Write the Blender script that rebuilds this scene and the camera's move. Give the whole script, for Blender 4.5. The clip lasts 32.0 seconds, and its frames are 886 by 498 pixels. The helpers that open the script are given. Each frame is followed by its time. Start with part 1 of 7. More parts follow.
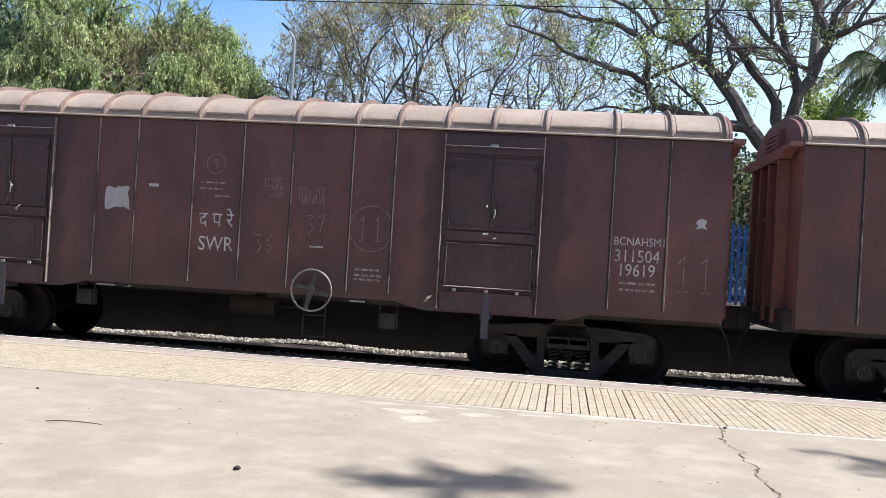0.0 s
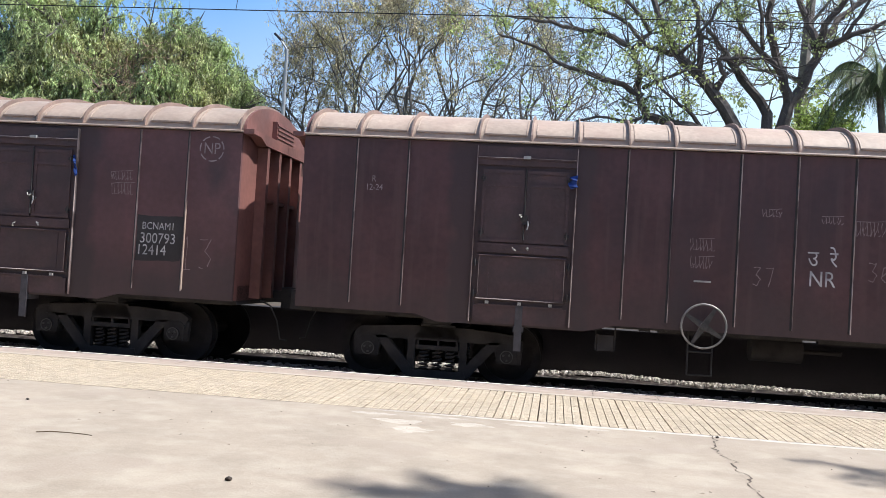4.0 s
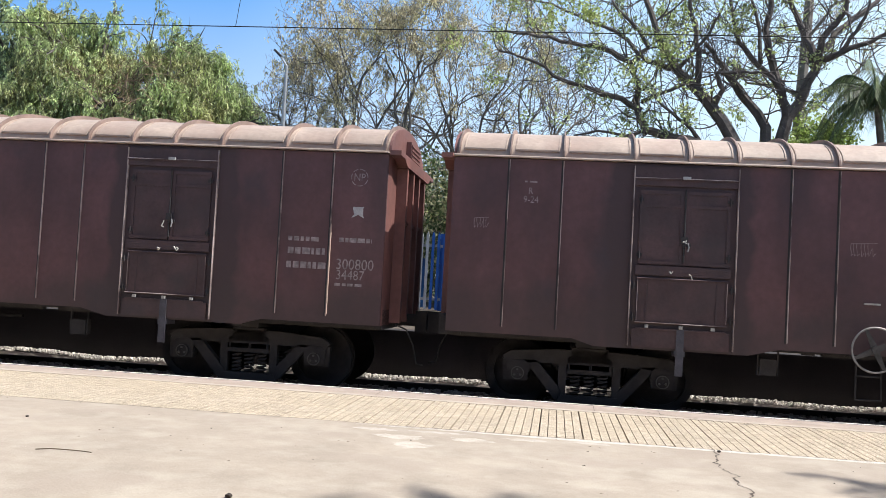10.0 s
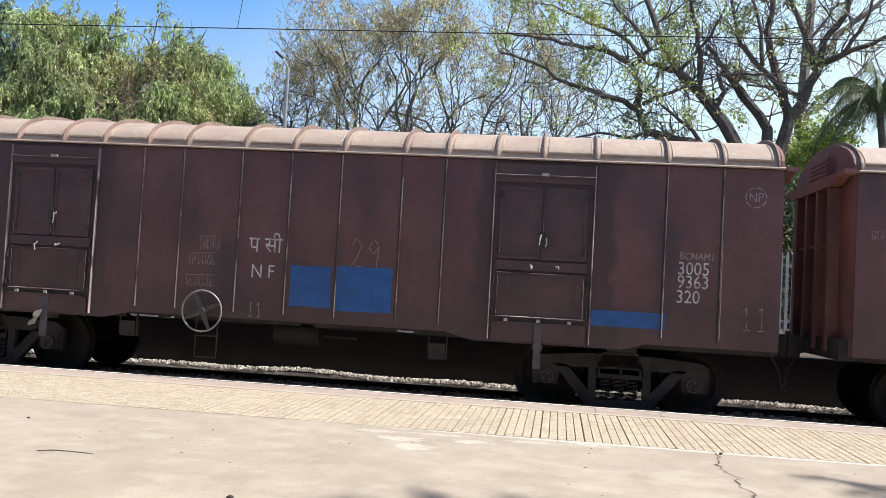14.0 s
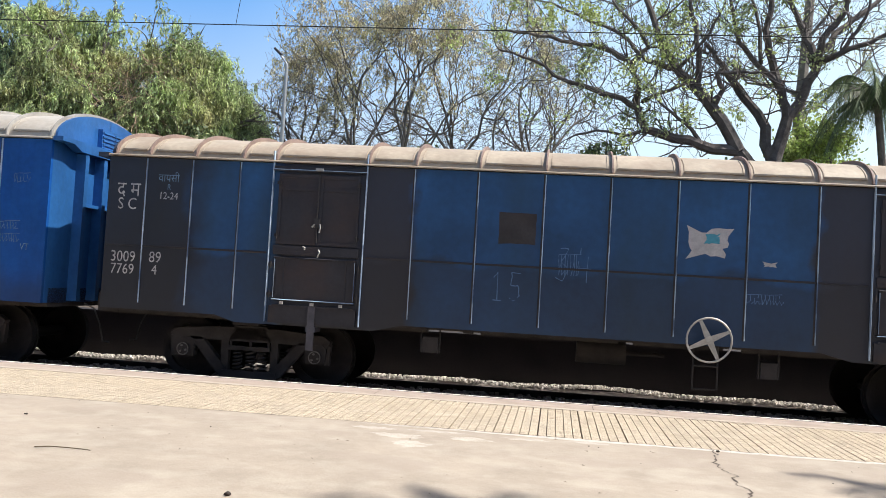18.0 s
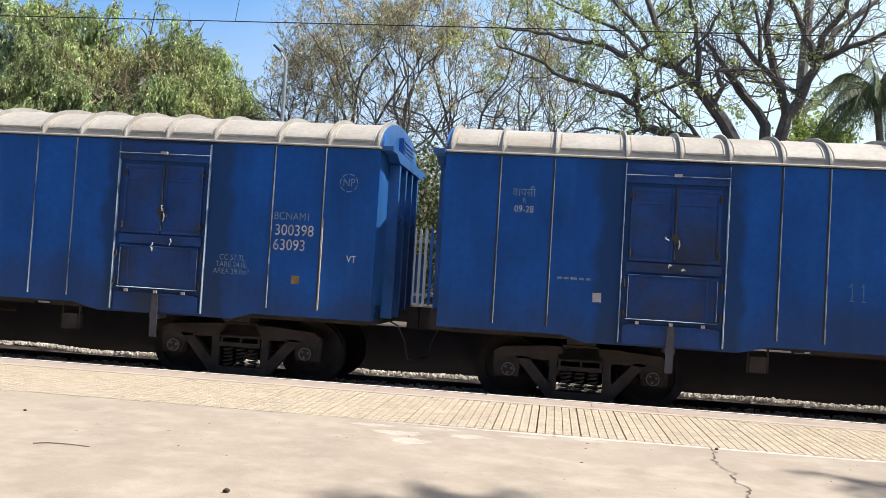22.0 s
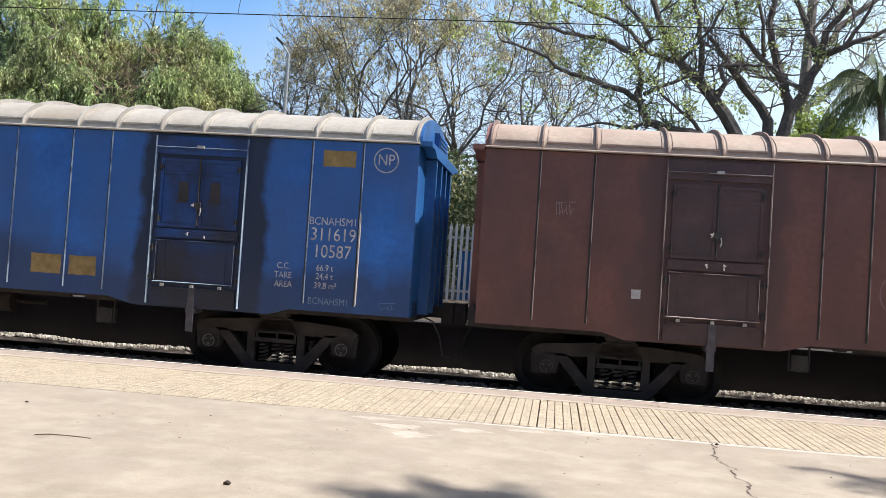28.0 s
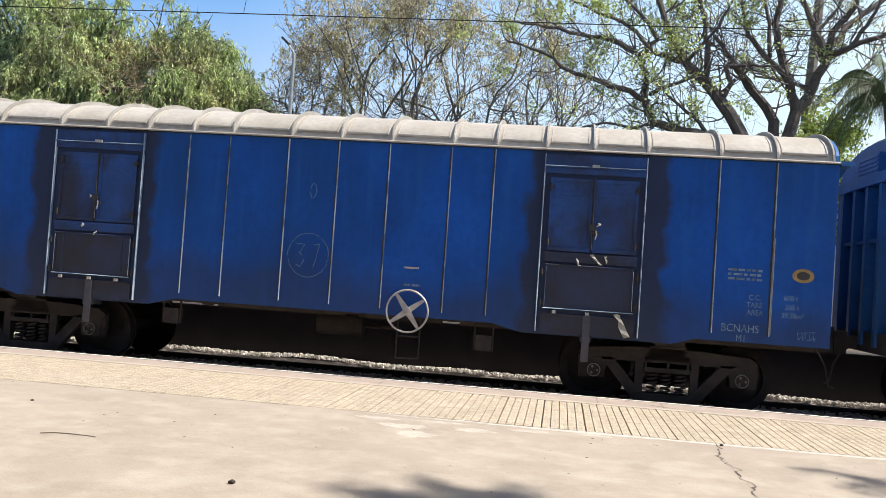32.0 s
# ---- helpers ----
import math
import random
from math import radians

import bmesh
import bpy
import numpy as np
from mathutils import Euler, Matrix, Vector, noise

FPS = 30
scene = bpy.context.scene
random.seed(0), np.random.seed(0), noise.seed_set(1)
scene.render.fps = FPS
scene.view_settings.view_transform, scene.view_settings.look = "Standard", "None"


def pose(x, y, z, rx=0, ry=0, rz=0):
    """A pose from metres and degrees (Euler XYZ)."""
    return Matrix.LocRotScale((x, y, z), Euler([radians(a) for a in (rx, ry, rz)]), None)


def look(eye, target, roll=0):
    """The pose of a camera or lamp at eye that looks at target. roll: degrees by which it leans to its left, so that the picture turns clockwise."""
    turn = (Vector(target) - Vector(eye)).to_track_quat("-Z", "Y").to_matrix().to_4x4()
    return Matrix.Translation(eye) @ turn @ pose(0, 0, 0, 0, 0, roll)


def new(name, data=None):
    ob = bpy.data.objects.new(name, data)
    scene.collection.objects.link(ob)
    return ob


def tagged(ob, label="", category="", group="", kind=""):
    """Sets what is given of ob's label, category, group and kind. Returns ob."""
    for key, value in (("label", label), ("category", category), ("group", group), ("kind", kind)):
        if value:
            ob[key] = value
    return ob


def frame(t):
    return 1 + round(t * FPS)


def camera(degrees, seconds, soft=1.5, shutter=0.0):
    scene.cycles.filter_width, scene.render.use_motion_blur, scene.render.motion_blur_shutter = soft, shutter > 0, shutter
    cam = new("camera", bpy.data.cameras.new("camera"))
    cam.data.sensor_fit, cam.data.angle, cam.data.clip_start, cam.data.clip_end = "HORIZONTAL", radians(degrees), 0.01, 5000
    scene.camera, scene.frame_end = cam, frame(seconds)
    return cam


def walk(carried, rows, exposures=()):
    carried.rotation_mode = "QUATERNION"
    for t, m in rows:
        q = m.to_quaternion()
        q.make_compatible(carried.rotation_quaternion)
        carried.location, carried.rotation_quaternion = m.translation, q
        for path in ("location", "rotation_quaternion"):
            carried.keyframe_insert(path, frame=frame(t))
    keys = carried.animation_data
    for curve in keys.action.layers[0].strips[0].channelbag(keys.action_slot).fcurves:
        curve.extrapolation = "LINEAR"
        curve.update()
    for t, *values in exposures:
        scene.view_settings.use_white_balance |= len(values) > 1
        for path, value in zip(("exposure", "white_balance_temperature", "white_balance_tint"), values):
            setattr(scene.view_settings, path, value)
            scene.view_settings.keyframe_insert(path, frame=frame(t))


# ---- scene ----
# Camera: a hand-held phone standing on the platform; it only pans, tilts and leans a little.
cam = camera(52.55, 32.0, soft=0.75)
EYE = Vector((0.0, 0.0, 1.483))
TURNS = [  # seconds, degrees to the left, degrees up, lean
    (0, 7.74, 0.75, 3.47),
    (0.5, 7.77, 0.76, 3.45),
    (1, 7.80, 0.78, 3.44),
    (1.5, 7.82, 0.78, 3.43),
    (2, 7.80, 0.81, 3.42),
    (2.5, 7.78, 0.91, 3.39),
    (3, 7.35, 1.07, 3.39),
    (3.5, 7.27, 1.26, 3.44),
    (5.5, 7.36, 1.65, 3.33),
    (6, 7.14, 1.77, 3.25),
    (6.5, 7.09, 1.91, 3.17),
    (7, 7.13, 2.02, 3.11),
    (7.5, 7.16, 2.15, 3.11),
    (8, 7.20, 2.23, 3.05),
    (8.5, 7.23, 2.25, 3.06),
    (9, 7.26, 2.28, 3.02),
    (9.5, 7.29, 2.31, 3.11),
    (10, 7.34, 2.34, 3.17),
    (10.5, 7.39, 2.38, 3.24),
    (11, 7.43, 2.39, 3.29),
    (11.5, 7.45, 2.38, 3.29),
    (12, 7.39, 2.42, 3.31),
    (12.5, 7.47, 2.38, 3.28),
    (13, 7.50, 2.42, 3.20),
    (13.5, 7.52, 2.43, 3.20),
    (14, 7.44, 2.45, 3.21),
    (14.5, 7.34, 2.40, 3.20),
    (16.5, 7.34, 2.34, 3.35),
    (17, 7.37, 2.32, 3.36),
    (17.5, 7.38, 2.32, 3.38),
    (18, 7.31, 2.28, 3.36),
    (18.5, 7.30, 2.24, 3.45),
    (19, 7.34, 2.22, 3.48),
    (19.5, 7.37, 2.17, 3.47),
    (20, 7.31, 2.18, 3.48),
    (20.5, 7.30, 2.16, 3.44),
    (21, 7.32, 2.15, 3.51),
    (21.5, 7.33, 2.13, 3.49),
    (22, 7.25, 2.11, 3.47),
    (22.5, 7.27, 2.04, 3.56),
    (23, 7.30, 2.00, 3.58),
    (23.5, 7.22, 1.94, 3.59),
    (24, 7.19, 1.91, 3.62),
    (24.5, 7.22, 1.89, 3.67),
    (25, 7.25, 1.87, 3.65),
    (25.5, 7.18, 1.83, 3.67),
    (27.5, 7.28, 1.70, 3.74),
    (28, 7.33, 1.72, 3.78),
    (28.5, 7.35, 1.72, 3.82),
    (29, 7.41, 1.70, 3.86),
    (29.5, 7.45, 1.68, 3.88),
    (30, 7.48, 1.65, 3.98),
    (30.5, 7.55, 1.63, 3.97),
    (31, 7.57, 1.67, 4.00),
    (31.5, 7.61, 1.68, 3.97),
    (32, 7.64, 1.69, 3.93)
]


def aim(left, up, lean):
    a, b = radians(left), radians(up)
    return look(EYE, EYE + Vector((-math.sin(a) * math.cos(b), math.cos(a) * math.cos(b), math.sin(b))), lean)


walk(cam, [(t, aim(a, b, c)) for t, a, b, c in TURNS],
     exposures=[(0, 0.75, 6080, 10), (3, 0.75, 6100, 10), (8, 0.75, 6230, 10), (12, 0.75, 6330, 10), (20, 0.75, 6550, 10), (24, 0.75, 6630, 10), (28, 0.75, 6460, 10), (29, 0.75, 6480, 10), (31, 0.75, 6620, 10), (32, 0.75, 6620, 10)])

# ---- light ----
SUN = Vector((0.55, -0.014, 0.835)).normalized()
sun = new("sun", bpy.data.lights.new("sun", "SUN"))
sun.data.energy, sun.data.angle, sun.data.color = 4.6, radians(0.53), (1.0, 0.955, 0.88)
sun.matrix_world = look(SUN * 60, (0, 0, 0))
world = bpy.data.worlds.new("sky")
scene.world = world
world.use_nodes = True
wn = world.node_tree.nodes
sky = wn.new("ShaderNodeTexSky")
sky.sky_type, sky.sun_disc = "NISHITA", False
sky.sun_elevation, sky.sun_rotation = math.asin(SUN.z), math.atan2(SUN.x, SUN.y)
sky.air_density, sky.dust_density, sky.ozone_density = 1.0, 1.2, 1.5
world.node_tree.links.new(sky.outputs[0], wn["Background"].inputs[0])
wn["Background"].inputs[1].default_value = 0.105


# a far pale sky behind the trees
def sky_sheet():
    m = bpy.data.materials.new("sky_sheet")
    m.use_nodes = True
    n, l = m.node_tree.nodes, m.node_tree.links
    n.remove(n["Principled BSDF"])
    em, co, sp, rp = n.new("ShaderNodeEmission"), n.new("ShaderNodeTexCoord"), n.new("ShaderNodeSeparateXYZ"), n.new("ShaderNodeValToRGB")
    l.new(co.outputs["Generated"], sp.inputs[0])
    l.new(sp.outputs[2], rp.inputs[0])
    rp.color_ramp.elements[0].color, rp.color_ramp.elements[0].position = (0.50, 0.59, 0.66, 1), 0.10
    rp.color_ramp.elements[1].color, rp.color_ramp.elements[1].position = (0.105, 0.27, 0.57, 1), 0.56
    mx, rx = n.new("ShaderNodeMix"), n.new("ShaderNodeMapRange")
    mx.data_type = "RGBA"
    rx.inputs[1].default_value, rx.inputs[2].default_value = 0.38, 0.66
    l.new(sp.outputs[0], rx.inputs[0])
    l.new(rx.outputs[0], mx.inputs[0])
    l.new(rp.outputs[0], mx.inputs[6])
    mx.inputs[7].default_value = (0.57, 0.72, 0.81, 1)
    l.new(mx.outputs[2], em.inputs[0])
    l.new(em.outputs[0], n["Material Output"].inputs[0])
    bm = bmesh.new()
    v = [bm.verts.new(p) for p in ((-700, 420, -5), (700, 420, -5), (700, 420, 260), (-700, 420, 260))]
    bm.faces.new(v)
    me = bpy.data.meshes.new("backdrop")
    bm.to_mesh(me)
    bm.free()
    me.materials.append(m)
    tagged(new("backdrop", me), "clear pale blue daytime sky", "sky", kind="structure")


sky_sheet()


# ---- materials ----
def mat(name, base, rough=0.7, metal=0.0, var=0.25, scale=3.0, dirt=None, dirt_amount=0.4, dirt_scale=0.8, streak=0.0,
        bump=0.15, bump_scale=40.0, island=False, random_tint=0.0, spec=0.5, through_light=0.0, door_grime=None, fine=0.22, second=None, stain=None, skirt=None):
    """Base colour broken up at two scales, a dirt colour in patches or run-down streaks, and a fine relief."""
    m = bpy.data.materials.new(name)
    m.use_nodes = True
    n, l = m.node_tree.nodes, m.node_tree.links
    b = n["Principled BSDF"]
    b.inputs["Roughness"].default_value, b.inputs["Metallic"].default_value = rough, metal
    b.inputs["Specular IOR Level"].default_value = spec
    co = n.new("ShaderNodeTexCoord")
    plain = co.outputs["Object"]
    each, away, moved = n.new("ShaderNodeObjectInfo"), n.new("ShaderNodeMath"), n.new("ShaderNodeVectorMath")
    away.operation = "MULTIPLY"
    away.inputs[1].default_value = 60.0
    l.new(each.outputs["Random"], away.inputs[0])
    l.new(plain, moved.inputs[0])
    l.new(away.outputs[0], moved.inputs[1])
    src = moved.outputs[0]

    def tex(s, detail, stretch=None):
        t = n.new("ShaderNodeTexNoise")
        t.inputs["Scale"].default_value, t.inputs["Detail"].default_value = s, detail
        v = src
        if stretch:
            mp = n.new("ShaderNodeMapping")
            mp.inputs["Scale"].default_value = stretch
            l.new(src, mp.inputs[0])
            v = mp.outputs[0]
        l.new(v, t.inputs["Vector"])
        return t.outputs["Fac"]

    def mix(fac, a, c, mode="MIX"):
        x = n.new("ShaderNodeMix")
        x.data_type, x.blend_type = "RGBA", mode
        for sock, val in ((x.inputs[0], fac), (x.inputs[6], a), (x.inputs[7], c)):
            if hasattr(val, "links"):
                l.new(val, sock)
            else:
                sock.default_value = val if isinstance(val, float) else (*val, 1)
        return x.outputs[2]

    def ramp(f, lo, hi):
        r = n.new("ShaderNodeMapRange")
        r.inputs[1].default_value, r.inputs[2].default_value = lo, hi
        l.new(f, r.inputs[0])
        return r.outputs[0]

    dark, light = [c * (1 - var) for c in base], [min(1, c * (1 + var)) for c in base]
    col = mix(ramp(tex(scale, 6), 0.3, 0.7), dark, light)
    col = mix(ramp(tex(scale * 9, 4), *((0.40, 0.58) if fine > 0.3 else (0.25, 0.75))), mix(fine, col, (0, 0, 0)), col)
    if dirt:
        f = tex(dirt_scale, 8, (1, 1, streak) if streak else None)
        k = n.new("ShaderNodeMath")
        k.operation = "MULTIPLY"
        l.new(ramp(f, 0.45, 0.72), k.inputs[0])
        k.inputs[1].default_value = dirt_amount
        col = mix(k.outputs[0], col, dirt)
    if second:
        tone, amount, size, lo, hi, stretch = second
        k3 = n.new("ShaderNodeMath")
        k3.operation = "MULTIPLY"
        l.new(ramp(tex(size, 7, stretch), lo, hi), k3.inputs[0])
        k3.inputs[1].default_value = amount
        col = mix(k3.outputs[0], col, tone)
    if island or random_tint:
        g = n.new("ShaderNodeNewGeometry") if island else n.new("ShaderNodeObjectInfo")
        hsv = n.new("ShaderNodeHueSaturation")
        r = n.new("ShaderNodeMapRange")
        amt = random_tint or 0.3
        r.inputs[3].default_value, r.inputs[4].default_value = 1 - amt, 1 + amt
        l.new(g.outputs["Random Per Island" if island else "Random"], r.inputs[0])
        l.new(r.outputs[0], hsv.inputs["Value"])
        l.new(col, hsv.inputs["Color"])
        col = hsv.outputs[0]
    if door_grime:
        sx = n.new("ShaderNodeSeparateXYZ")
        l.new(plain, sx.inputs[0])
        ab, ad = n.new("ShaderNodeMath"), n.new("ShaderNodeMath")
        ab.operation, ad.operation = "ABSOLUTE", "MULTIPLY_ADD"
        l.new(sx.outputs[0], ab.inputs[0])
        l.new(tex(2.2, 5), ad.inputs[0])
        ad.inputs[1].default_value = 0.5
        l.new(ab.outputs[0], ad.inputs[2])
        rise, fall, both = ramp(ad.outputs[0], 2.88, 3.00), ramp(ad.outputs[0], 4.92, 4.80), n.new("ShaderNodeMath")
        both.operation = "MULTIPLY"
        l.new(rise, both.inputs[0])
        l.new(fall, both.inputs[1])
        k2 = n.new("ShaderNodeMath")
        k2.operation = "MULTIPLY"
        l.new(both.outputs[0], k2.inputs[0])
        k2.inputs[1].default_value = 0.88
        col = mix(k2.outputs[0], col, door_grime)
    if stain:
        sx = n.new("ShaderNodeSeparateXYZ")
        l.new(plain, sx.inputs[0])
        ragged = tex(1.6, 6)

        def past(axis, rag, lo, hi, amount, under):
            ad, k4 = n.new("ShaderNodeMath"), n.new("ShaderNodeMath")
            ad.operation, k4.operation = "MULTIPLY_ADD", "MULTIPLY"
            l.new(ragged, ad.inputs[0])
            ad.inputs[1].default_value = rag
            l.new(sx.outputs[axis], ad.inputs[2])
            l.new(ramp(ad.outputs[0], lo, hi), k4.inputs[0])
            k4.inputs[1].default_value = amount
            return mix(k4.outputs[0], under, stain)
        col = past(0, 1.6, -4.7, -5.3, 0.86, col)
        col = past(0, 1.2, 7.3, 7.6, 0.8, col)
        col = past(2, 0.7, 2.32, 2.22, 0.5, col)
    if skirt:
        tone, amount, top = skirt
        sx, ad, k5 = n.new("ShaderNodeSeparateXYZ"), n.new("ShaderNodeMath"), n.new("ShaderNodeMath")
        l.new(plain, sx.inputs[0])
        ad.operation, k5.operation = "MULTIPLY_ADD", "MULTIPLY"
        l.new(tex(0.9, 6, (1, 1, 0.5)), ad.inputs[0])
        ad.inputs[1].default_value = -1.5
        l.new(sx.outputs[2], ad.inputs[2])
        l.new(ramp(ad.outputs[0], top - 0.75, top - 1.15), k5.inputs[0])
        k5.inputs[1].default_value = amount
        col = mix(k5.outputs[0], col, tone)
    l.new(col, b.inputs["Base Color"])
    if through_light:
        tr, ms = n.new("ShaderNodeBsdfTranslucent"), n.new("ShaderNodeMixShader")
        l.new(col, tr.inputs[0])
        ms.inputs[0].default_value = through_light
        l.new(b.outputs[0], ms.inputs[1])
        l.new(tr.outputs[0], ms.inputs[2])
        l.new(ms.outputs[0], n["Material Output"].inputs[0])
    if bump:
        bp = n.new("ShaderNodeBump")
        bp.inputs["Strength"].default_value, bp.inputs["Distance"].default_value = bump, 0.02
        l.new(tex(bump_scale, 5), bp.inputs["Height"])
        l.new(bp.outputs[0], b.inputs["Normal"])
    return m


